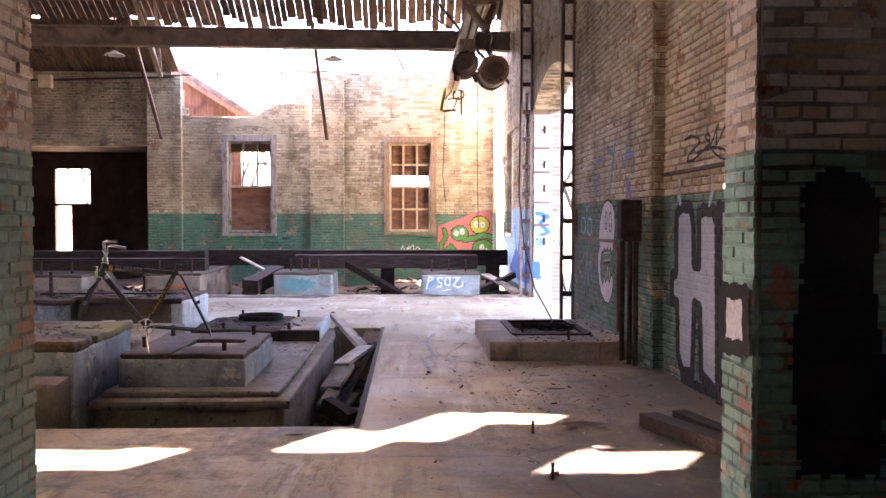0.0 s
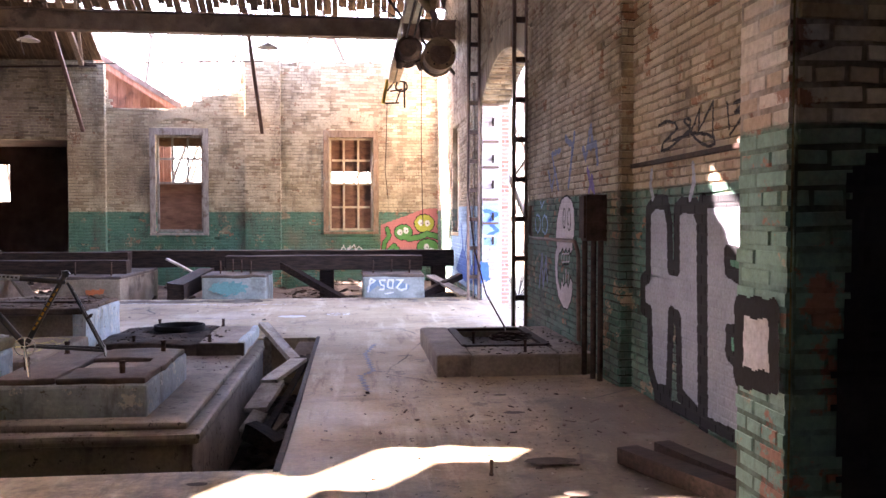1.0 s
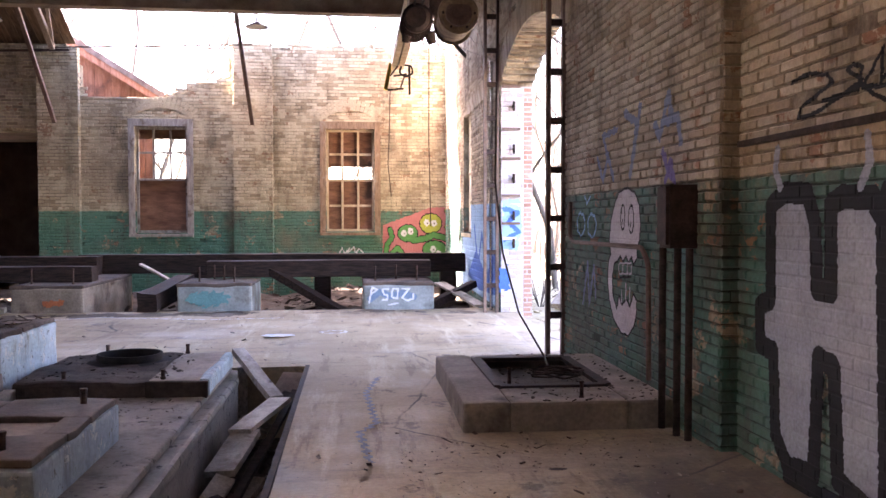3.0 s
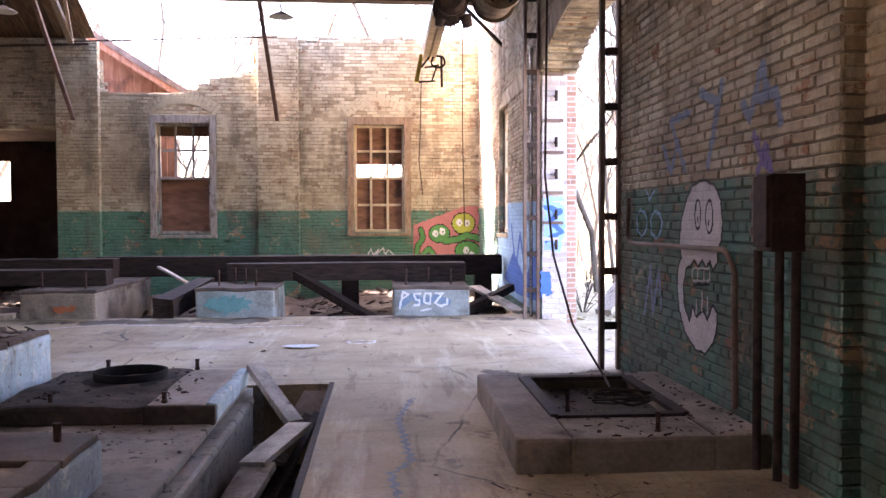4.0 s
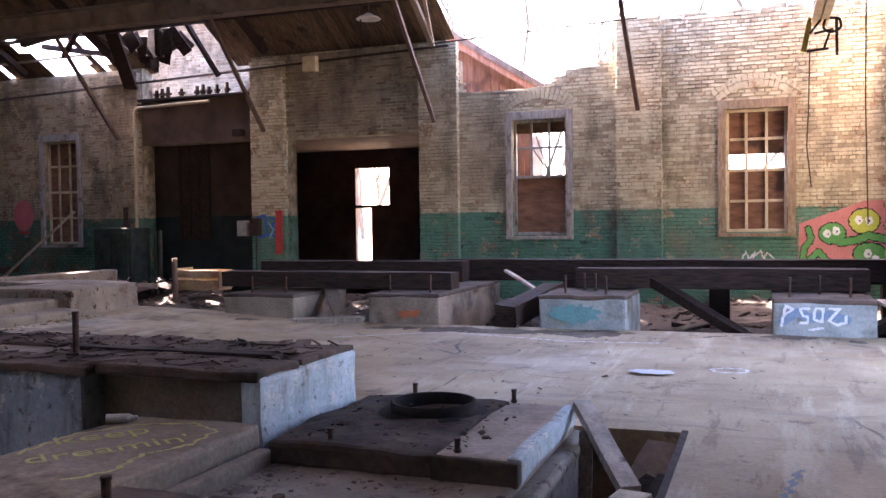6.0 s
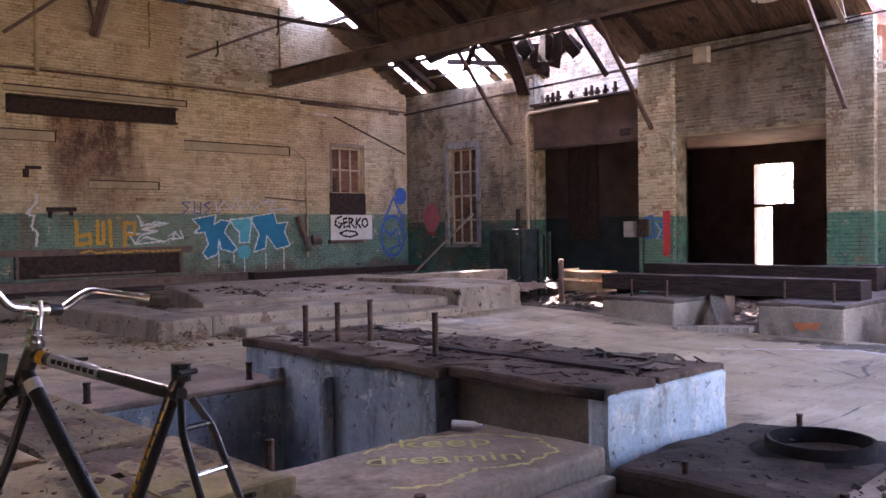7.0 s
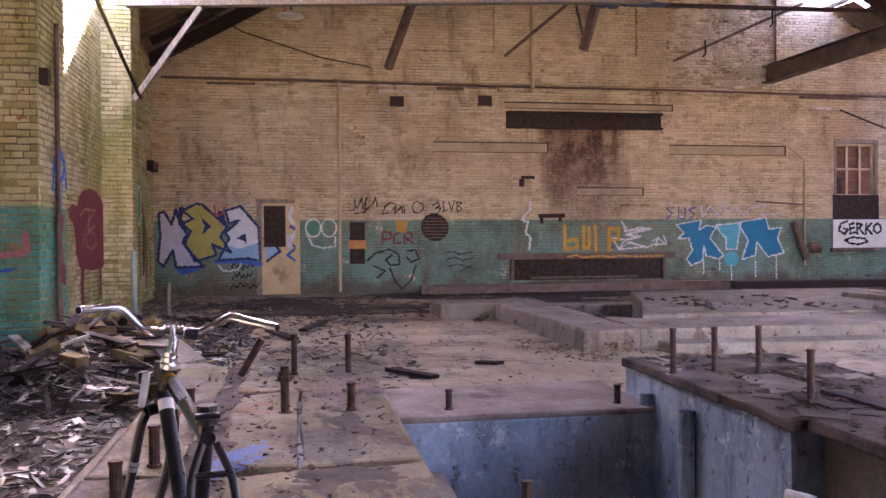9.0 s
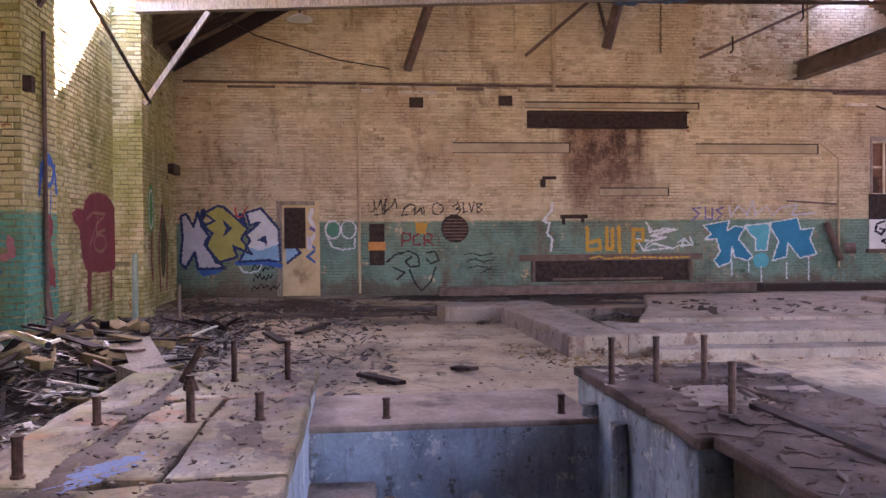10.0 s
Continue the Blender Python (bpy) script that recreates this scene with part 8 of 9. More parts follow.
paint(FACE_TOP, [("fill", [(-0.98, 3.82), (-1.10, 3.86), (-1.2, 3.83), (-1.33, 3.88), (-1.46, 3.98), (-1.44, 4.06), (-1.33, 4.00), (-1.24, 3.99), (-1.16, 3.93), (-1.03, 3.93)], 0, spray("faint blue spray", 0.14, 0.20, 0.38))], 0.012, "blue spray stain on the foundation top", wobble=0.04)
FACE_FLOOR = Face((0, 0, 0.012), (1, 0, 0), (0, 0, 1))
FACE_FLOOR.v = Vector((0, 1, 0))
paint(FACE_FLOOR, [("oval", [(1.19, 9.39)], (0.17, 0.10), P_WHITE), ("oval", [(1.75, 9.6)], (0.14, 0.12, 0.02), P_WHITE), ("line", [(-2.2, 10.6), (-1.2, 11.3), (0.2, 10.9), (1.1, 11.0)], 0.025, P_WHITE),
                   ("line", [(2.05, 4.6), (2.0, 5.2), (2.1, 5.4), (2.05, 6.3), (2.15, 6.9)], 0.03, spray("worn blue spray", 0.25, 0.27, 0.31))], 0.012, "white chalky paint marks on the floor", wobble=0.012)

# ---- the bicycle frame ----
M_BIKE, nt, b = mat("black bicycle enamel")
b.inputs["Base Color"].default_value = (0.012, 0.012, 0.014, 1)
b.inputs["Roughness"].default_value = 0.25
link(nt, ramp(nt, noise_tex(nt, 60), (0.3, (0.26, 0.26, 0.26)), (0.8, (0.36, 0.36, 0.36))), b.inputs["Roughness"])
M_CHROME, nt, b = mat("chrome")
b.inputs["Base Color"].default_value, b.inputs["Metallic"].default_value = (0.86, 0.87, 0.90, 1), 1.0
link(nt, ramp(nt, noise_tex(nt, 25), (0.4, (0.16, 0.16, 0.16)), (0.75, (0.24, 0.24, 0.24))), b.inputs["Roughness"])
bike = thing("bicycle_frame", "black bicycle frame without wheels, with chrome handlebars", "bicycle")
HT, HB, ST = Vector((-0.235, 3.825, 0.915)), Vector((-0.262, 3.800, 0.825)), Vector((0.235, 3.963, 0.865))
BB = Vector((0.02, 3.91, 0.465))


def bike_tube(nm, pts, r, material, lab="", parent=None):
    bm = bmesh.new()
    tube(bm, [Vector(p) for p in pts], r, 12)
    return part(nm, bm, material, parent or bike, lab, smooth=True)


side = Vector((-0.245, 0.97, 0)).normalized()
bike_tube("head_tube", [HT, HB], 0.020, M_BIKE)
t0, t1 = HT - Vector((0.004, 0.004, 0.022)), ST - Vector((0, 0, 0.028))
top = bike_tube("top_tube", [t0, t1], 0.016, M_BIKE)
d = (t1 - t0).normalized()
for a, c, mt, lab in ((0.03, 0.055, P_ORANGE, "orange sticker"), (0.075, 0.25, P_SILVER, "grey lettering band")):
    bm = bmesh.new()
    cyl(bm, t0 + d * a, t0 + d * c, 0.0168, seg=14, caps=False)
    part("sticker", bm, mt, top, lab)
for k in range(7):
    bm = bmesh.new()
    p = t0 + d * (0.095 + 0.022 * k) + Vector((0.004, -0.0158, 0.004))
    bar(bm, p, p + d * 0.013, 0.010, 0.005, up=(0, 1, 0))
    part("lettering_bar", bm, P_BLACK, top, "dark worn lettering")
down = bike_tube("down_tube", [HB + Vector((0.012, 0.008, 0.03)), BB], 0.0185, M_BIKE)
bm = bmesh.new()
p = HB.lerp(BB, 0.06) + Vector((0.012, 0.008, 0.03))
cyl(bm, p, HB.lerp(BB, 0.12) + Vector((0.011, 0.007, 0.028)), 0.0192, seg=14, caps=False)
part("sticker", bm, P_WHITE, down, "small pale sticker")
seat_tube = bike_tube("seat_tube", [ST + Vector((0.0, 0.0, 0.02)), BB], 0.0165, M_BIKE)
axis_s = (BB - ST).normalized()
for k in range(9):
    bm = bmesh.new()
    p = ST + axis_s * (0.075 + 0.032 * k) + Vector((-0.004, -0.0145, 0.002))
    bar(bm, p, p + axis_s * 0.022, 0.012, 0.006, up=(0, 1, 0))
    part("orange_letter", bm, P_ORANGE, seat_tube, "worn orange letter")
bm = bmesh.new()
cyl(bm, ST + Vector((0, 0, 0.002)), ST + Vector((0, 0, 0.04)), 0.021, seg=14)
cyl(bm, ST + Vector((0.022, 0.0, 0.022)) - side * 0.022, ST + Vector((0.022, 0, 0.022)) + side * 0.026, 0.007, seg=8)
part("seat_clamp", bm, M_BIKE, bike)
RD = Vector((0.44, 4.015, 0.42))
for s in (-1, 1):
    off = side * 0.058 * s
    bike_tube("seat_stay", [ST - Vector((-0.012, -0.004, 0.035)) + side * 0.014 * s, ST.lerp(RD, 0.22) + off * 0.7, RD + off], 0.0085, M_BIKE)
    bike_tube("chain_stay", [BB + side * 0.02 * s, RD + off], 0.009, M_BIKE)
    bm = bmesh.new()
    p = ST.lerp(RD, 0.55) + off
    cyl(bm, p, p + Vector((0.03, 0.008, 0.012)), 0.006, seg=8)
    part("brake_boss", bm, M_IRON, bike)
bike_tube("stay_bridge", [ST.lerp(RD, 0.2) - side * 0.038, ST.lerp(RD, 0.2) + side * 0.038], 0.007, M_BIKE)
bike_tube("stay_bridge", [ST.lerp(RD, 0.4) - side * 0.048, ST.lerp(RD, 0.4) + side * 0.048], 0.006, M_CHROME)
fl = bike_tube("fork_blade", [(-0.258, 3.768, 0.806), (-0.275, 3.752, 0.775), (-0.31, 3.738, 0.735), (-0.345, 3.715, 0.64), (-0.372, 3.693, 0.552)], 0.0125, M_BIKE)
bike_tube("fork_blade", [(-0.28, 3.826, 0.806), (-0.295, 3.827, 0.775), (-0.325, 3.822, 0.73), (-0.358, 3.803, 0.64), (-0.382, 3.774, 0.547)], 0.0125, M_BIKE)
for nm, a, b2, owner in (("clamp_band", (-0.337, 3.722, 0.662), (-0.341, 3.719, 0.652), fl), ("clamp_band", (-0.342, 3.717, 0.647), (-0.346, 3.714, 0.637), fl)):
    bm = bmesh.new()
    cyl(bm, a, b2, 0.0145, seg=12)
    part(nm, bm, P_SILVER, owner, "pale clamp band")
bike_tube("fork_crown", [(-0.258, 3.768, 0.806), (-0.27, 3.795, 0.812), (-0.28, 3.826, 0.806)], 0.016, M_BIKE)
bm = bmesh.new()
cyl(bm, BB - side * 0.04, BB + side * 0.04, 0.022, seg=14)
part("bottom_bracket", bm, M_BIKE, bike)
stem_top = Vector((-0.235, 3.835, 1.003))
bike_tube("stem", [HT, HT + Vector((0.002, 0.004, 0.03)), stem_top - Vector((0, 0, 0.03)), stem_top], 0.0125, M_CHROME)
for z, r in ((0.0, 0.024), (0.017, 0.021), (0.030, 0.017)):
    bm = bmesh.new()
    cyl(bm, HT + Vector((0, 0, z)), HT + Vector((0.001, 0.001, z + 0.011)), r, seg=16)
    part("headset_cup", bm, M_CHROME, bike)
hb_l, hb_c, hb_r = Vector((-0.22, 3.767, 1.012)), stem_top, Vector((-0.25, 3.894, 0.995))
grip_l, bend_l, bend_r, grip_r = Vector((-0.09, 3.645, 1.074)), Vector((-0.205, 3.715, 1.072)), Vector((-0.265, 3.969, 1.039)), Vector((-0.18, 4.092, 1.014))
pts = [grip_l, bend_l.lerp(grip_l, 0.15), bend_l.lerp(hb_l, 0.12), hb_l.lerp(bend_l, 0.14), hb_l.lerp(hb_c, 0.15), hb_c, hb_r.lerp(hb_c, 0.15), hb_r.lerp(bend_r, 0.14), bend_r.lerp(hb_r, 0.12), bend_r.lerp(grip_r, 0.1), grip_r]
bars = bike_tube("handlebar", pts, 0.0105, M_CHROME)
for g, q in ((grip_l, bend_l), (grip_r, bend_r)):
    bm = bmesh.new()
    cyl(bm, g, g + (g - q).normalized() * 0.001, 0.0085, seg=12)
    part("open_end", bm, P_BLACK, bars, "dark hollow bar end")
bm = bmesh.new()
cyl(bm, hb_c.lerp(hb_l, 0.35), hb_c.lerp(hb_r, 0.35), 0.018, seg=14)
cyl(bm, hb_c + Vector((0.016, 0, -0.02)), hb_c + Vector((0.016, 0, 0.022)), 0.007, seg=8)
part("bar_clamp", bm, M_CHROME, bike)
bm = bmesh.new()
cyl(bm, hb_c.lerp(hb_r, 0.42), hb_c.lerp(hb_r, 0.95), 0.0155, seg=12)
part("lever_stub", bm, M_BIKE, bike)
bm = bmesh.new()
bar(bm, (-0.27, 3.765, 0.90), (-0.268, 3.752, 0.815), 0.022, 0.018, up=(0, 1, 0))
part("brake", bm, M_CHROME, bike)
bm = bmesh.new()
box(bm, -0.30, -0.27, 3.742, 3.768, 0.868, 0.90, 0.006)
part("brake_pad", bm, M_BIKE, bike)
ring = [BB + side * -0.05 + (Vector((math.cos(k * math.tau / 24), 0.25 * math.cos(k * math.tau / 24), 0)) + Vector((0, 0, math.sin(k * math.tau / 24)))) * 0.055 for k in range(25)]
chainring = bike_tube("chainring", ring, 0.0035, M_CHROME)
for k in range(5):
    an = k * math.tau / 5 + 0.3
    bm = bmesh.new()
    bar(bm, BB + side * -0.05, BB + side * -0.05 + Vector((0.055 * math.cos(an), 0.014 * math.cos(an), 0.055 * math.sin(an))), 0.007, 0.003, up=tuple(side))
    part("spider_arm", bm, M_CHROME, chainring)
bike_tube("crank_arm", [BB + side * -0.06, BB + side * -0.06 + Vector((0.02, 0.004, -0.175))], 0.009, M_CHROME)
for s in (-1, 1):
    bm = bmesh.new()
    bar(bm, RD + side * 0.058 * s + Vector((0, 0, 0.02)), RD + side * 0.058 * s + Vector((0.01, 0, -0.035)), 0.02, 0.006)
    part("dropout", bm, M_BIKE, bike)

# ---- heap of broken boards by the south wall ----
M_LOOSE = plain("loose yellow brick", (0.13, 0.088, 0.040), (0.28, 0.20, 0.095), 8, 0.85)
M_SCRAP, nt, b = mat("mixed scrap wood")
isle = nt.nodes.new("ShaderNodeNewGeometry").outputs["Random Per Island"]
c = ramp(nt, isle, (0.0, (0.020, 0.014, 0.012)), (0.45, (0.050, 0.033, 0.025)), (0.70, (0.13, 0.085, 0.055)), (0.86, (0.24, 0.165, 0.085)), (0.95, (0.10, 0.085, 0.08)), (1.0, (0.46, 0.43, 0.40)))
c = mix(nt, 0.5, c, ramp(nt, noise_tex(nt, 30, 5, 0.6, (1, 1, 3)), (0.3, (0.45, 0.45, 0.45)), (0.7, (1, 1, 1))), "MULTIPLY")
link(nt, c, b.inputs["Base Color"])
b.inputs["Roughness"].default_value = 0.42


def heap_z(x, y):
    k = math.exp(-((x + 5.9) / 2.3) ** 2 - ((y - 2.4) / 0.85) ** 2)
    return floor_z(x, y) + 0.30 * k + 0.05 * noise.noise(Vector((x * 2, y * 2, 1)))


sheet("debris_mound", -11.0, -3.85, YS + 0.02, 4.2, 0.12, lambda x, y: heap_z(x, y) - 0.03 - 0.25 * max(0, (y - 3.3)) - 0.2 * max(0, x + 4.4), M_DIRT, "dark dirt heap strewn with litter", kind="stuff", category="debris", skirt=0)
chunks("debris", -10.5, -3.9, YS + 0.1, 3.6, heap_z, 7000, 0.012, 0.095, M_SCRAP, "broken boards and splinters in a heap", 51, 0.2, thin=(0.5, 3.5))
chunks("litter", -10.5, -3.9, YS + 0.1, 3.5, heap_z, 500, 0.012, 0.06, M_LITTER, "pale litter over the heap", 52, 0.2, thin=(0.3, 3))
chunks("litter", -15.0, -3.9, 1.7, 6.8, lambda x, y: floor_z(x, y) + 0.003, 1500, 0.006, 0.034, M_CRUMB, "brown crumbs on the floor", 53, 0.3, thin=(0.3, 3))
chunks("litter", -14.8, -4.5, 1.7, 5.2, lambda x, y: floor_z(x, y) + 0.012, 3200, 0.01, 0.075, M_SCRAP, "brown splinters and crumbs over the floor", 59, 0.25, thin=(0.35, 3))
chunks("litter", -15.0, -9.2, 1.7, 17.5, lambda x, y: floor_z(x, y) + 0.005, 1500, 0.02, 0.11, M_SCRAP, "splinters along the gable wall", 54, 0.25, thin=(0.4, 3))
chunks("dead_leaves", -7.0, -5.4, 6.3, 11.0, lambda x, y: floor_z(x, y) + 0.006, 900, 0.02, 0.05, plain("dry leaves", (0.20, 0.12, 0.05), (0.42, 0.29, 0.13), 10, 0.8, island=0.6), "dry brown leaves against the kerb", 55, 0.12, "leaves")
rng = random.Random(91)
for k in range(110):
    x, y = (rng.uniform(-9.6, -4.2), rng.uniform(1.7, 3.3)) if k % 3 else (rng.uniform(-6.2, -4.0), rng.uniform(2.2, 3.35))
    l, w = rng.uniform(0.12, 0.65), rng.uniform(0.03, 0.13)
    a = rng.uniform(0, math.pi)
    z = heap_z(x, y) + rng.uniform(0.01, 0.12)
    e = Vector((math.cos(a) * l / 2, math.sin(a) * l / 2, rng.uniform(-0.09, 0.09)))
    mt = rng.choice([M_TIMBER, M_TIMBER, M_TIMBER, M_STEEL, M_SCRAP, M_LOOSE, M_WHITEWOOD] if k % 2 else [M_TIMBER, M_TIMBER, M_DIRT])
    plank("scrap_board", Vector((x, y, z)) - e, Vector((x, y, z)) + e, w, rng.uniform(0.008, 0.022), mt,
          "pale broken board lying on the debris heap" if mt is M_WHITEWOOD else "dark broken board lying on the debris heap", "board", group="broken boards on the heap")
for k in range(24):
    x, y = rng.uniform(-7.0, -4.6), rng.uniform(2.1, 3.2)
    bm = bmesh.new()
    box(bm, -0.11, 0.11, -0.055, 0.055, -0.035, 0.035, 0.008, 0.006, 1, k)
    o = obj("loose_brick", bm, M_LOOSE, None, "loose yellowish brick in the debris", "brick", "loose bricks")
    o.matrix_basis = pose(x, y, heap_z(x, y) + 0.06, rng.uniform(-25, 25), rng.uniform(-25, 25), rng.uniform(0, 180))
plank("plaster_sheet", (-5.75, 2.55, 0.40), (-5.0, 3.15, 0.16), 0.42, 0.03, M_WHITEWOOD, "pale plasterboard sheet tilted on the heap", "board")
plank("plank", (-4.6, 3.2, 0.30), (-3.9, 3.9, 0.22), 0.24, 0.12, M_WOOD, "thick brown timber offcut by the foundation", "timber")
plank("plank", (-11.9, 17.3, 1.55), (-13.1, 16.4, 0.1), 0.14, 0.04, M_WOOD, "weathered board leaning by the window")
plank("plank", (-13.6, 12.5, 0.30), (-13.3, 17.0, 0.32), 0.30, 0.14, M_TIMBER, "dark timber lying along the wall", "timber")
plank("plank", (-14.6, 6.5, 0.25), (-14.5, 13.0, 0.27), 0.35, 0.16, M_STEEL, "long rusty steel section lying by the wall", "steel section")
for x0, y0, x1, y1 in ((-5.2, 4.9, -4.7, 5.2), (-5.4, 5.7, -5.2, 5.85), (-8.5, 3.8, -7.3, 4.1), (-9.5, 4.5, -8.2, 4.2), (-4.4, 4.8, -4.0, 5.05)):
    plank("scrap_board", (x0, y0, floor_z(x0, y0) + 0.03), (x1, y1, floor_z(x1, y1) + 0.05), 0.10, 0.03, M_TIMBER, "dark broken board on the floor", "board", group="boards on the floor")
chunks("litter", 1.7, 3.8, 1.6, 5.0, lambda x, y: 0.003, 520, 0.004, 0.018, M_LITTER, "small chips and litter on the floor", 56, 0.3, thin=(0.3, 3))
chunks("dirt", 2.2, 3.9, 2.2, 5.0, lambda x, y: 0.0, 900, 0.003, 0.013, M_DIRT, "dark dirt crumbs by the wall", 57, 0.3)
chunks("litter", -4, 3.8, 7.6, 12.0, lambda x, y: 0.003, 230, 0.005, 0.035, M_LITTER, "small chips on the aisle floor", 58, 0.3, thin=(0.3, 3))
for x, y, r in ((2.94, 3.84, 0.045), (2.92, 2.76, 0.085), (2.94, 2.25, 0.05), (2.94, 4.38, 0.03), (1.25, 2.55, 0.035)):
    h = thing("floor_hole_shade", "flat dark patch painted as a shaded floor hole", "hole", at=(x, y, 0), group="floor holes")
    # flat dark polygon drawn for the hole's shaded inside, without depth
    bm = bmesh.new()
    vs = [bm.verts.new((r * (1 + 0.35 * noise.noise(Vector((math.cos(a * 0.4) * 2, math.sin(a * 0.4) * 2, x)))) * math.cos(a * 0.4) * 1.5, r * 0.8 * math.sin(a * 0.4), 0.016)) for a in range(16)]
    bm.faces.new(vs)
    part("pit", bm, M_DIRT, h)
for x, y in ((2.60, 2.60), (2.57, 1.73)):
    s = thing("floor_stud", "short rusty stud standing out of the floor", "stud", group="studs in the floor")
    bolt(s, x, y, 0.0, 0.075, 0.008, name="stud")
btl = thing("plastic_bottle", "crushed clear plastic bottle lying on concrete", "bottle")
bm = bmesh.new()
cyl(bm, (-1.02, 5.98, 0.243), (-0.93, 6.03, 0.245), 0.026, 0.022, seg=12)
cyl(bm, (-0.93, 6.03, 0.245), (-0.905, 6.045, 0.246), 0.022, 0.010, seg=12)
part("body", bm, M_ENAMEL, btl)
bm = bmesh.new()
cyl(bm, (-0.905, 6.045, 0.246), (-0.893, 6.052, 0.246), 0.011, seg=10)
part("cap", bm, P_WHITE, btl)

# ---- behind the north wall: outbuilding, dark recess ----
M_REDWOOD = plain("red-brown boarding", (0.24, 0.10, 0.06), (0.42, 0.20, 0.13), 3, 0.8, third=(0.15, 0.07, 0.05), stretch=(5, 5, 0.6))
M_ROOFING = plain("dark roof covering", (0.10, 0.07, 0.06), (0.24, 0.17, 0.14), 4, 0.85)
house = thing("outbuilding", "red-brown boarded outbuilding with a dark sloping roof", "building")
x = -8.6
while x < -2.35:
    bm = bmesh.new()
    zt = 3.80 - 0.632 * (x + 0.17 + 2.0) - 0.03 if x > -5.5 else 6.0 + 0.632 * (x + 5.5)
    z_foot = -0.2 if x > -3.9 else 3.58
    box(bm, x, x + 0.165, 19.42, 19.46, z_foot, max(3.62, zt), 0.004)
    part("board", bm, M_REDWOOD, house)
    x += 0.17
for xa, xb in ((-2.0, -5.6), (-9.3, -5.4)):
    za = 3.80
    zb = za + 0.632 * abs(xb - xa)
    bm = bmesh.new()
    bar(bm, (xa, 20.2, za), (xb, 20.2, zb), 2.4, 0.12, up=(0, 0, 1))
    roof = part("roof", bm, M_ROOFING, house)
    bm = bmesh.new()
    bar(bm, (xa, 19.05, za - 0.10), (xb, 19.05, zb - 0.10), 0.05, 0.20, up=(0, 0, 1))
    part("barge_board", bm, M_REDWOOD, roof, "faded red barge board")
bm = bmesh.new()
for k in range(9):
    bar(bm, (-2.1 - 0.4 * k, 19.1, 3.70 + 0.253 * k), (-2.1 - 0.4 * k, 19.45, 3.70 + 0.253 * k), 0.05, 0.08)
part("rafter_ends", bm, M_TIMBER, house)
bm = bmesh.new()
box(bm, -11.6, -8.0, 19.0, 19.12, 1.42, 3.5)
recess = obj("wall_recess", bm, plain("very dark brown plaster", (0.04, 0.027, 0.022), (0.095, 0.063, 0.05), 1.6, 0.9), None, "dark brown wall of a shallow recess with one dark window", "wall", kind="structure")
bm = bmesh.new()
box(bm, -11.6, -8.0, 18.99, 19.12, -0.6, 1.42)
part("dado", bm, plain("very dark green dado", (0.012, 0.018, 0.020), (0.032, 0.042, 0.042), 2, 0.8), recess, "dark green painted dado")
FACE_BACK = Face((0, 19.25, 0), (1, 0, 0), (0, -1, 0), BRICK_N)
back = slab_wall("wall_neighbour", FACE_BACK, -12.6, -7.9, 3.5, 6.3, [], 0.3, M_NJ, "pale brick wall of the taller part behind the hall")
bricks("b", FACE_BACK, -12.6, -7.9, 3.5, 6.25, [], M_TAUPE, back, seed=61)
# unseen slab added to cut the sky light on the neighbour wall
bm = bmesh.new()
box(bm, -12.8, -7.7, 18.75, 21.0, 6.3, 6.42, 0.01)
obj("ceiling_eave_neighbour", bm, M_TIMBER, None, "unseen dark slab that keeps sky light off the wall behind", "roof", kind="structure")
win = thing("window_6", "black tall window in the dark recess", "window", kind="structure")
bm = bmesh.new()
box(bm, -10.38, -9.67, 18.972, 18.985, 0.97, 3.0)
part("pane", bm, M_IRON, win, "black glass")
for xa, xb, za, zb in ((-10.44, -10.38, 0.9, 3.06), (-9.67, -9.61, 0.9, 3.06), (-10.38, -9.67, 3.0, 3.06), (-10.38, -9.67, 0.9, 0.97), (-10.38, -9.67, 1.96, 2.0), (-10.155, -10.13, 0.97, 3.0), (-9.92, -9.895, 0.97, 3.0)):
    bm = bmesh.new()
    box(bm, xa, xb, 18.94, 18.99, za, zb, 0.004)
    part("window_frame" if zb - za > 1.9 and xb - xa > 0.05 else "muntin", bm, M_TIMBER, win)

# ---- arch jambs ----
M_JAMB = brick_mat("whitewashed brick", (0.58, 0.53, 0.52), (0.48, 0.42, 0.40), (0.40, 0.22, 0.16), None, 1.4, 0.62, dirt=(0.22, 0.16, 0.13), dirt_at=0.58)
M_REDBRICK = brick_mat("weathered red brick", (0.48, 0.28, 0.21), (0.36, 0.19, 0.13), (0.55, 0.42, 0.36), None, 1.4, 0.6)
far_jamb = Face((XE, ARCH[1], 0), (1, 0, 0), (0, -1, 0))
near_jamb = Face((XE, ARCH[0], 0), (1, 0, 0), (0, 1, 0))
M_JAMBJ = plain("whitewashed joints", (0.40, 0.36, 0.35), (0.54, 0.50, 0.48), 4, 0.9)
for y0, y1 in ((ARCH[1] - 0.005, ARCH[1] + 0.02), (ARCH[0] - 0.02, ARCH[0] + 0.005)):
    bm = bmesh.new()
    box(bm, XE + 0.003, XE + 0.417, y0, y1, -0.55, 2.93)
    part("jamb_facing", bm, M_JAMBJ, east)
for face, sd in ((far_jamb, 41), (near_jamb, 42)):
    bricks("b", face, 0.0, 0.30, -0.55, 2.93, [], M_JAMB, east, seed=sd)
    bricks("b", face, 0.30, 0.415, -0.55, 2.93, [], M_REDBRICK, east, seed=sd + 2)
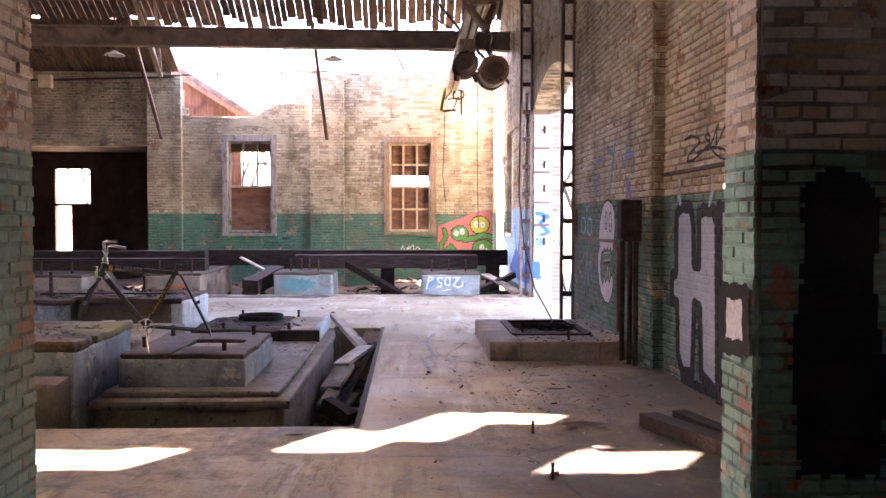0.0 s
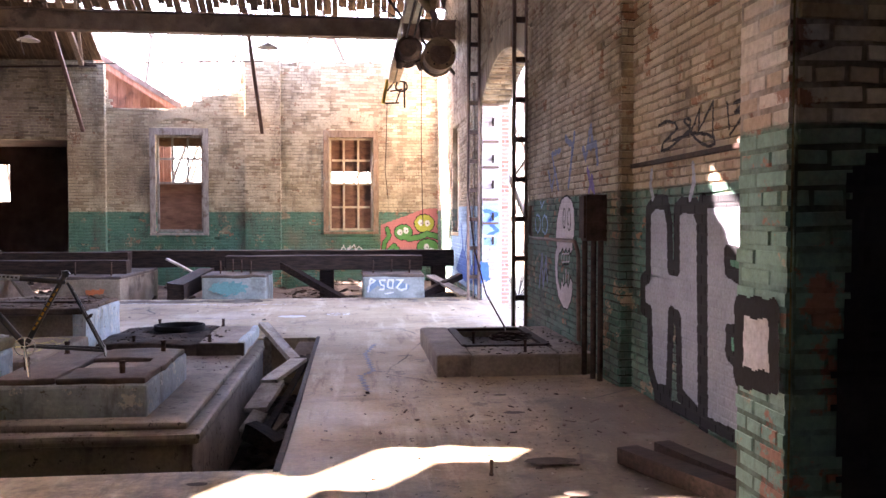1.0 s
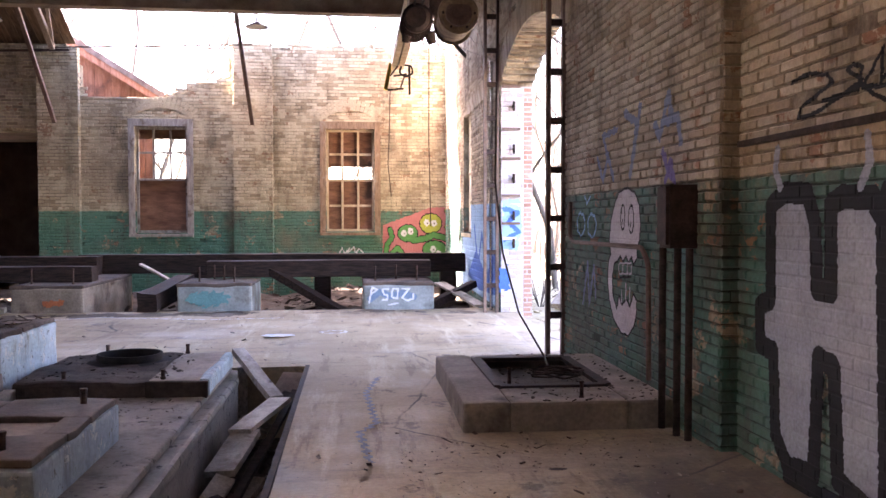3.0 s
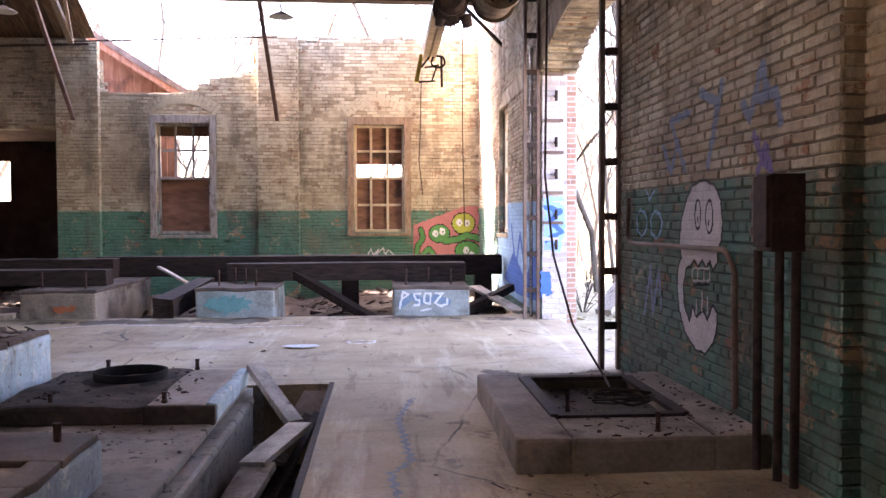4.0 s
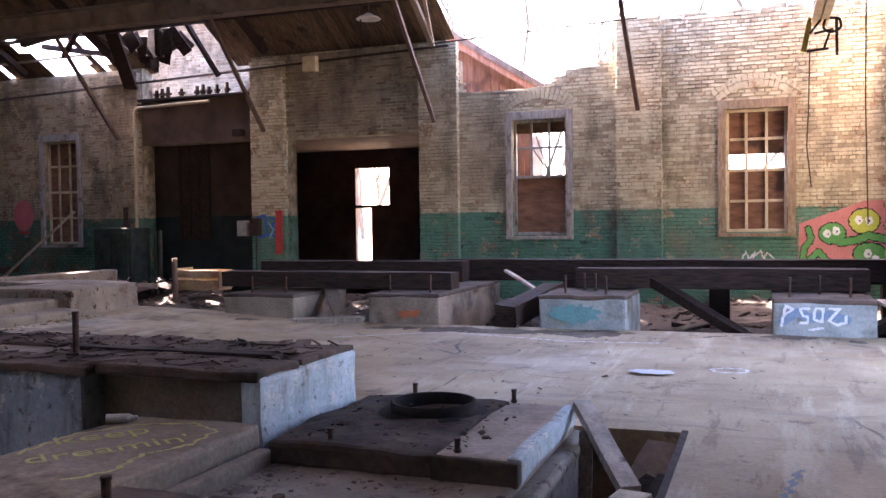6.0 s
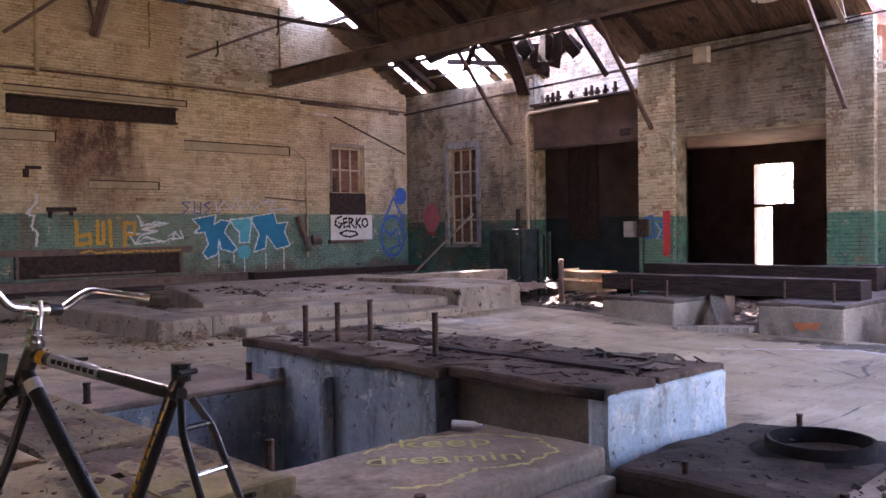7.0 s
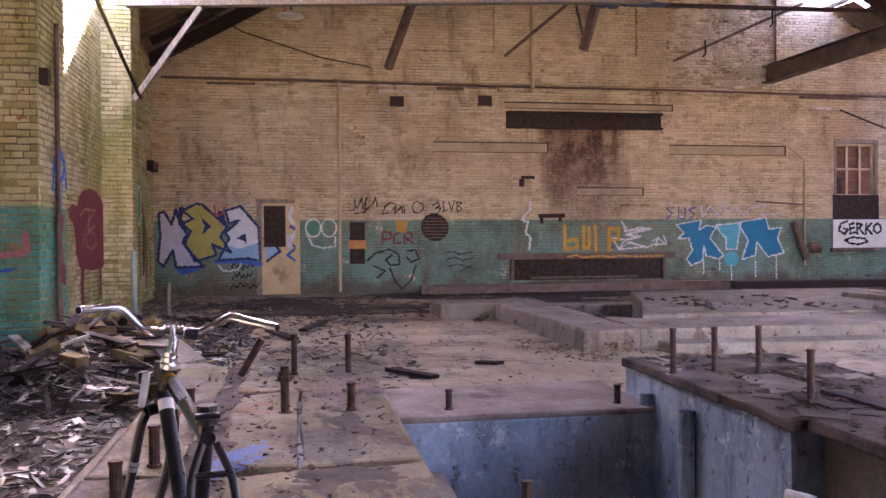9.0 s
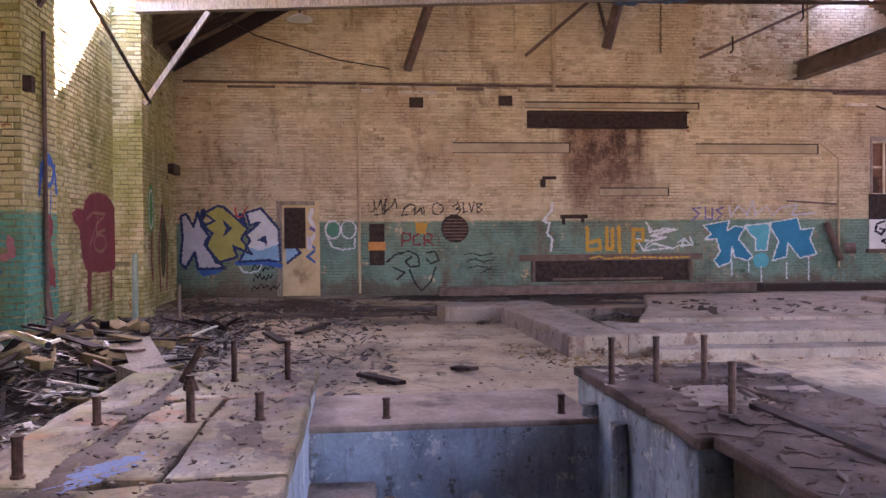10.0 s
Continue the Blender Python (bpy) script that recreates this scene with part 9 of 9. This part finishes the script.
for z in (2.93, 2.38, 2.0, 1.52, 1.16):
    t = thing("iron_pintle", "rusty iron strap and pin set in the brick jamb", "hinge", group="pintles on the arch jamb")
    bm = bmesh.new()
    bar(bm, (XE + 0.01, ARCH[1] - 0.03, z), (XE + 0.25, ARCH[1] - 0.03, z), 0.03, 0.035)
    part("strap", bm, M_STEEL, t)
    bm = bmesh.new()
    cyl(bm, (XE + 0.16, ARCH[1] - 0.07, z - 0.32), (XE + 0.16, ARCH[1] - 0.07, z - 0.2), 0.018, seg=8)
    bar(bm, (XE + 0.16, ARCH[1] - 0.075, z - 0.26), (XE + 0.16, ARCH[1] - 0.0, z - 0.26), 0.03, 0.03)
    part("pin", bm, M_IRON, t)
paint(far_jamb, [("fill", [(0.02, 1.46), (0.26, 1.48), (0.28, 1.1), (0.22, 0.8), (0.02, 0.84)], 0, P_SKY), ("line", [(0.05, 1.35), (0.22, 1.30), (0.1, 1.18), (0.24, 1.05), (0.06, 0.95)], 0.06, P_BLUE),
                 ("fill", [(-0.02, 0.58), (0.1, 0.62), (0.12, 0.3), (-0.02, 0.26)], 0, P_BLUE)], 0.012, "blue and white spray on the arch jamb", base=0.012)

# ---- north-west clutter ----
M_DKGREEN = plain("dark green paint", (0.018, 0.026, 0.024), (0.05, 0.068, 0.06), 6, 0.75, third=(0.06, 0.036, 0.026))
M_GREYBOX = plain("grey enamelled case", (0.20, 0.20, 0.20), (0.34, 0.34, 0.33), 7, 0.6)
cab = thing("metal_cabinet", "dark green metal cabinet with a pipe on top", "cabinet")
bm = bmesh.new()
box(bm, -11.4, -10.42, 17.3, 17.9, -0.2, 1.18, 0.015)
part("body", bm, M_DKGREEN, cab)
bm = bmesh.new()
box(bm, -11.32, -10.93, 17.27, 17.3, 0.0, 1.08, 0.006)
part("door", bm, M_DKGREEN, cab)
bm = bmesh.new()
box(bm, -10.9, -10.5, 17.27, 17.3, 0.0, 1.08, 0.006)
part("door", bm, M_DKGREEN, cab)
bm = bmesh.new()
cyl(bm, (-10.8, 17.6, 1.18), (-10.8, 17.6, 1.62), 0.05, seg=12)
cyl(bm, (-10.8, 17.6, 1.18), (-10.8, 17.6, 1.25), 0.09, seg=12)
part("pipe", bm, M_IRON, cab)
for x, z1, r in ((-10.14, 1.12, 0.035), (-9.98, 1.05, 0.025), (-9.84, 1.12, 0.04), (-10.6, 0.75, 0.03)):
    pipe("post", [(x, 17.5, -0.25), (x, 17.5, z1)], r, M_DKGREEN, "dark green upright pipe in the rubble", "post")
pipe("conduit", [(-10.93, 18.1, -0.3), (-10.93, 18.1, 3.72), (-10.86, 18.1, 3.80), (-10.7, 18.1, 3.80), (-8.97, 18.1, 3.84)], 0.035, M_STRIP, "tan painted conduit bent along the doorway", "conduit")
for k, x in enumerate((-10.4, -10.25, -10.1, -9.75, -9.35, -9.2, -9.05, -8.85, -8.6)):
    t = thing("insulator", "dark porcelain insulator on the lintel ledge", "insulator", group="insulators over the doorway")
    bm = bmesh.new()
    cyl(bm, (x, 18.2, 3.98), (x, 18.2, 4.16 + 0.03 * (k % 3)), 0.05, 0.035, seg=12)
    cyl(bm, (x, 18.2, 4.05), (x, 18.2, 4.09), 0.075, seg=12)
    part("body", bm, M_IRON, t)
bm = bmesh.new()
box(bm, -10.85, -8.1, 18.1, 18.29, 3.93, 3.985, 0.006)
obj("ledge", bm, M_TIMBER, None, "dark ledge over the doorway", "ledge", kind="structure")
for xa, xb, za, zb, mt, lab in ((-8.30, -8.06, 0.98, 1.30, M_GREYBOX, "small grey electrical box on the pier"), (-7.99, -7.78, 0.98, 1.34, M_IRON, "dark electrical box on the pier"), (-8.47, -8.22, 3.07, 3.22, M_IRON, "small dark box under the lintel")):
    t = thing("electrical_box", lab, "electrical box")
    yb = 18.14 if za < 2 else 18.28
    bm = bmesh.new()
    box(bm, xa, xb, yb - 0.13, yb, za, zb, 0.01)
    part("case", bm, mt, t)
    bm = bmesh.new()
    box(bm, xa + 0.03, xb - 0.03, yb - 0.145, yb - 0.13, za + 0.03, zb - 0.03, 0.006)
    part("lid", bm, M_IRON if mt is M_IRON else M_GREYBOX, t)
pipe("conduit", [(-7.88, 18.1, 0.98), (-7.88, 18.1, 0.1)], 0.02, M_DKGREEN, "thin pipe under the electrical box", "conduit")
front_pier = Face((0, YN - 0.14, 0), (1, 0, 0), (0, -1, 0))
paint(front_pier, [("line", [(-7.6, 1.35), (-7.4, 1.3), (-7.55, 1.2), (-7.38, 1.12), (-7.58, 1.0), (-7.4, 0.92)], 0.045, P_BLUE), ("line", [(-7.62, 1.25), (-7.5, 1.1), (-7.6, 0.95)], 0.03, P_SKY)], 0.012, "blue sprayed tag on the pier", base=0.012)
crate = thing("wooden_crate", "broken yellowish wooden crate in the rubble", "crate")
for k, (xa, xb, ya, yb, za, zb) in enumerate(((-8.5, -7.6, 16.30, 16.33, 0.05, 0.18), (-8.5, -7.6, 16.30, 16.33, 0.22, 0.36), (-8.5, -7.6, 16.75, 16.78, 0.05, 0.36), (-8.53, -8.5, 16.3, 16.78, 0.02, 0.40), (-7.6, -7.57, 16.3, 16.78, 0.02, 0.34), (-8.5, -7.6, 16.33, 16.75, -0.02, 0.05))):
    bm = bmesh.new()
    box(bm, xa, xb, ya, yb, za, zb, 0.004, 0.006, 1, k)
    part("slat", bm, M_STRIP, crate)
pipe("post", [(-8.33, 16.0, -0.2), (-8.33, 16.0, 0.60)], 0.05, M_STEEL, "short rusty pipe standing in the rubble", "post")
fl = thing("strip_light", "broken yellowed strip lamp under the roof", "lamp")
bm = bmesh.new()
box(bm, -6.63, -6.33, 17.9, 18.05, 4.25, 4.55, 0.02)
part("housing", bm, M_MUNTIN, fl)
rng = random.Random(15)
for k in range(22):
    x, y = rng.uniform(-13.5, -5.2), rng.uniform(14.9, 17.7)
    l, a = rng.uniform(0.4, 1.3), rng.uniform(0, math.pi)
    e = Vector((math.cos(a) * l / 2, math.sin(a) * l / 2, rng.uniform(-0.08, 0.08)))
    c0 = Vector((x, y, rubble_z(x, y) + rng.uniform(0.08, 0.25)))
    plank("scrap_board", c0 - e, c0 + e, rng.uniform(0.06, 0.18), rng.uniform(0.02, 0.05), rng.choice([M_WOOD, M_TIMBER, M_TIMBER, M_SCRAP]), "broken board lying in the rubble", "board", group="boards in the rubble")

# ---- dirt drifts and damp crusts ----
M_SOIL = plain("dark damp soil", (0.034, 0.024, 0.019), (0.10, 0.068, 0.050), 5, 0.8, bumps=0.7, fine=40, damp=0.3)
M_CRUST = plain("brown dirt crust", (0.085, 0.062, 0.048), (0.20, 0.155, 0.12), 1.6, 0.85, bumps=0.7, fine=45, damp=0.3)


def drift(x0, x1, y0, y1, zf, material, label, seed, thr=0.0, height=0.05, step=0.06, scale=1.6, fade=0.35):
    """A thin uneven spread of dirt whose rim sinks into the surface below."""
    nx, ny = int((x1 - x0) / step), int((y1 - y0) / step)
    verts, keep = [], []
    for i in range(nx + 1):
        for j in range(ny + 1):
            x, y = x0 + (x1 - x0) * i / nx, y0 + (y1 - y0) * j / ny
            rim = min(1.0, min(x - x0, x1 - x, y - y0, y1 - y) / fade)
            p = Vector((x * scale, y * scale, seed))
            k = noise.noise(p) + 0.5 * noise.noise(p * 2.3) + 0.35 * noise.noise(p * 5.3) + 0.3 * noise.noise(p * 12.7) - (1 - rim) * 0.9 - thr
            verts.append((x, y, zf(x, y) + min(0.5, k) * height + 0.003))
            keep.append(k > -0.08)
    faces = []
    for i in range(nx):
        for j in range(ny):
            q = (i * (ny + 1) + j, (i + 1) * (ny + 1) + j, (i + 1) * (ny + 1) + j + 1, i * (ny + 1) + j + 1)
            if any(keep[k] for k in q):
                faces.append(q)
    me = bpy.data.meshes.new("dirt")
    me.from_pydata(verts, [], faces)
    for p in me.polygons:
        p.use_smooth = True
    me.materials.append(material)
    return tagged(new("dirt_drift", me), label, "dirt", "", "stuff")


chunks("litter", 2.0, 3.9, 1.7, 5.2, lambda x, y: 0.005, 150, 0.006, 0.032, M_CRUMB, "brown lumps and scraps on the floor", 64, 0.45, thin=(0.25, 3))
plank("timber_offcut", (3.30, 2.72, 0.05), (3.62, 1.9, 0.05), 0.12, 0.08, M_TIMBER, "dark timber offcut lying by the doorway", "timber")
plank("timber_offcut", (3.52, 2.85, 0.04), (3.74, 2.0, 0.04), 0.09, 0.07, M_TIMBER, "dark narrow timber lying along the wall", "timber")
drift(2.6, 3.85, 6.9, 8.2, uneven, M_CRUST, "trodden dirt between pad and arch", 9.1, 0.12, 0.03, 0.03)
drift(-5.0, -0.5, 1.45, 3.55, uneven, M_SOIL, "dark earth and litter over the south floor", 4.4, -0.9, 0.07, 0.06, 1.5, 0.4)
chunks("litter", -4.9, -0.7, 1.6, 3.4, lambda x, y: uneven(x, y) + 0.035, 5200, 0.010, 0.075, M_SCRAP, "splinters and scrap over the south floor", 63, 0.22, thin=(0.45, 3))
drift(-4.5, 3.8, 11.2, 12.1, uneven, M_CRUST, "dirt spread along the trench edge", 5.2, 0.05, 0.025, 0.035)
drift(-15.2, -10.4, 1.9, 12.0, uneven, M_SOIL, "dark earth and crumbs by the gable wall", 3.4, -0.05, 0.05, 0.1, 0.7)
drift(-15.1, -9.0, 11.8, 18.1, lambda x, y: max(0.02, rubble_z(x, y) + 0.1), M_SOIL, "dark earth in the corner", 6.4, -0.2, 0.1, 0.12, 0.9)

drift(-2.35, -1.30, 4.0, 4.58, lambda x, y: 0.421, M_GRIME, "oily dark crust on the long foundation", 3.9, 0.05, 0.025, 0.02, 3.2, 0.2)
drift(-3.70, -0.4, 3.66, 3.90, lambda x, y: 0.405, M_GRIME, "dark dirt packed along the gutter", 8.3, -0.35, 0.03, 0.02, 3.0, 0.08)
drift(-1.15, -0.35, 4.05, 4.58, lambda x, y: 0.421, M_GRIME, "dark crust at the end of the foundation", 5.7, 0.05, 0.02, 0.02, 3.2, 0.15)
drift(-3.70, -2.6, 4.25, 4.58, lambda x, y: 0.421, M_GRIME, "dark crust round the bolts", 1.7, 0.12, 0.02, 0.02, 3.2, 0.12)
chunks("rubble", -3.6, -0.4, 3.68, 4.55, lambda x, y: 0.428, 420, 0.004, 0.022, M_DIRT, "dark crumbs over the foundation top", 97, 0.4, thin=(0.25, 2.5))
chunks("rubble", -3.5, -0.5, 3.5, 4.55, lambda x, y: 0.43, 60, 0.008, 0.035, M_CONC, "pale concrete crumbs on the foundation top", 98, 0.5)

plank("broken_panel", (-5.60, 2.98, 0.42), (-4.45, 3.36, 0.34), 0.24, 0.03, M_WOOD, "large dirty pale panel lying on the debris", "panel", up=(0.15, -0.1, 1))

# ---- bare trees and scrub outside ----
M_BARK = plain("dark grey bark", (0.07, 0.058, 0.05), (0.15, 0.13, 0.11), 9, 0.9, stretch=(3, 3, 0.5))


def limbs(start, heading, length, radius, depth, rng, out):
    """Tapered limb of short bent pieces with branches, gathered as rings."""
    p, d = Vector(start), Vector(heading).normalized()
    n = 6 if depth > 1 else 4
    path = [(p.copy(), radius)]
    for i in range(n):
        d = (d + Vector((rng.gauss(0, 0.2), rng.gauss(0, 0.2), rng.gauss(0.12, 0.12)))).normalized()
        p = p + d * (length / n)
        path.append((p.copy(), radius * (1 - 0.62 * (i + 1) / n)))
        if depth > 0 and i >= 1:
            for _ in range(rng.choice((1, 2))):
                turn = Vector((rng.gauss(0, 1), rng.gauss(0, 1), rng.uniform(-0.1, 0.9))).normalized()
                limbs(p, d * 0.55 + turn * 0.75, length * rng.uniform(0.42, 0.68), path[-1][1] * 0.62, depth - 1, rng, out)
    out.append((depth, path))


def limb_mesh(paths, seg=5):
    verts, faces = [], []
    for path in paths:
        k = len(verts)
        for i, (p, r) in enumerate(path):
            d = (path[min(i + 1, len(path) - 1)][0] - path[max(i - 1, 0)][0]).normalized()
            s = d.orthogonal().normalized()
            t = d.cross(s)
            for a in range(seg):
                verts.append(p + s * (r * math.cos(a * math.tau / seg)) + t * (r * math.sin(a * math.tau / seg)))
        for i in range(len(path) - 1):
            for a in range(seg):
                b2 = (a + 1) % seg
                faces.append((k + i * seg + a, k + i * seg + b2, k + (i + 1) * seg + b2, k + (i + 1) * seg + a))
    me = bpy.data.meshes.new("limbs")
    me.from_pydata(verts, [], faces)
    for p in me.polygons:
        p.use_smooth = True
    me.materials.append(M_BARK)
    return me


def bare_tree(x, y, h, r, seed, depth=3, label="tall leafless tree with thin grey branches"):
    rng = random.Random(seed)
    out = []
    z = ground_z(x, y) - 0.1
    limbs((x, y, z), (rng.gauss(0, 0.08), rng.gauss(0, 0.08), 1), h, r, depth, rng, out)
    t = thing("bare_tree", label, "tree", group="leafless trees round the hall")
    trunk = new("trunk", limb_mesh([p for dd, p in out if dd == depth], 8))
    trunk.parent = t
    crown = new("crown", limb_mesh([p for dd, p in out if dd < depth], 4))
    crown.parent = t


rng = random.Random(5)
for k in range(24):
    y = 13.5 + 1.1 * k
    bare_tree(max(5.6, 4.6 + 0.235 * (y - 11.0) + rng.uniform(-0.9, 1.6)), y, rng.uniform(5, 9), rng.uniform(0.025, 0.06), 200 + k)
for k in range(18):
    bare_tree(-10 + 1.3 * k + rng.uniform(-0.6, 0.6), rng.uniform(24, 33), rng.uniform(10, 14), rng.uniform(0.05, 0.09), 300 + k)
for k in range(4):
    bare_tree((5.5, 5.9, 6.5, 7.4)[k], (11.9, 13.2, 12.2, 15.0)[k], (4.2, 5, 3.4, 6)[k], 0.024, 400 + k, 3, "young leafless tree close outside the arch")
for k in range(18):
    y = rng.uniform(12.2, 22)
    x = 4.6 + 0.23 * (y - 11) + rng.uniform(-0.5, 1.4)
    out = []
    for s in range(9):
        limbs((x, y, ground_z(x, y) - 0.05), (rng.gauss(0, 0.5), rng.gauss(0, 0.5), 1), rng.uniform(0.7, 1.7), 0.009, 1, rng, out)
    sh = new("bare_shrub", limb_mesh([p for _, p in out], 3))
    tagged(sh, "leafless twiggy shrub on pale ground", "shrub", "leafless shrubs outside")
out = []
for k in range(110):
    a = rng.uniform(-0.5, 1.15)
    dist = rng.uniform(42, 75)
    x, y = 2 + dist * math.sin(a), 5 + dist * math.cos(a)
    limbs((x, y, ground_z(x, y)), (0, 0, 1), rng.uniform(7, 13), rng.uniform(0.1, 0.2), 2, rng, out)
tagged(new("far_woods", limb_mesh([p for _, p in out], 3)), "pale leafless woods in the distance", "trees", "", "stuff")
chunks("dead_leaves", 4.3, 10, 8.0, 20, lambda x, y: ground_z(x, y) + 0.01, 2500, 0.03, 0.09, plain("bleached dry leaves", (0.36, 0.27, 0.15), (0.60, 0.50, 0.33), 10, 0.85, island=0.5), "bleached dry leaves on the ground outside", 71, 0.12, "leaves")
plank("log", (4.75, 12.0, 0.02), (5.15, 12.5, 0.35), 0.22, 0.07, M_WOOD, "grey weathered board propped outside the arch", "board")
plank("log", (5.0, 12.2, 0.05), (6.4, 12.4, 0.12), 0.10, 0.09, M_WOOD, "fallen grey branch on the ground outside", "branch")
for a, b2 in (((-30, 23.4, 8.2), (24, 20.6, 4.6)), ((-30, 22.0, 5.55), (30, 22.0, 5.50)), ((-30, 26.0, 8.8), (30, 26.0, 8.9))):
    pipe("overhead_wire", [a, ((a[0] + b2[0]) / 2, (a[1] + b2[1]) / 2, (a[2] + b2[2]) / 2 - 0.15), b2], 0.012, M_IRON, "thin overhead wire against the sky", "wire")
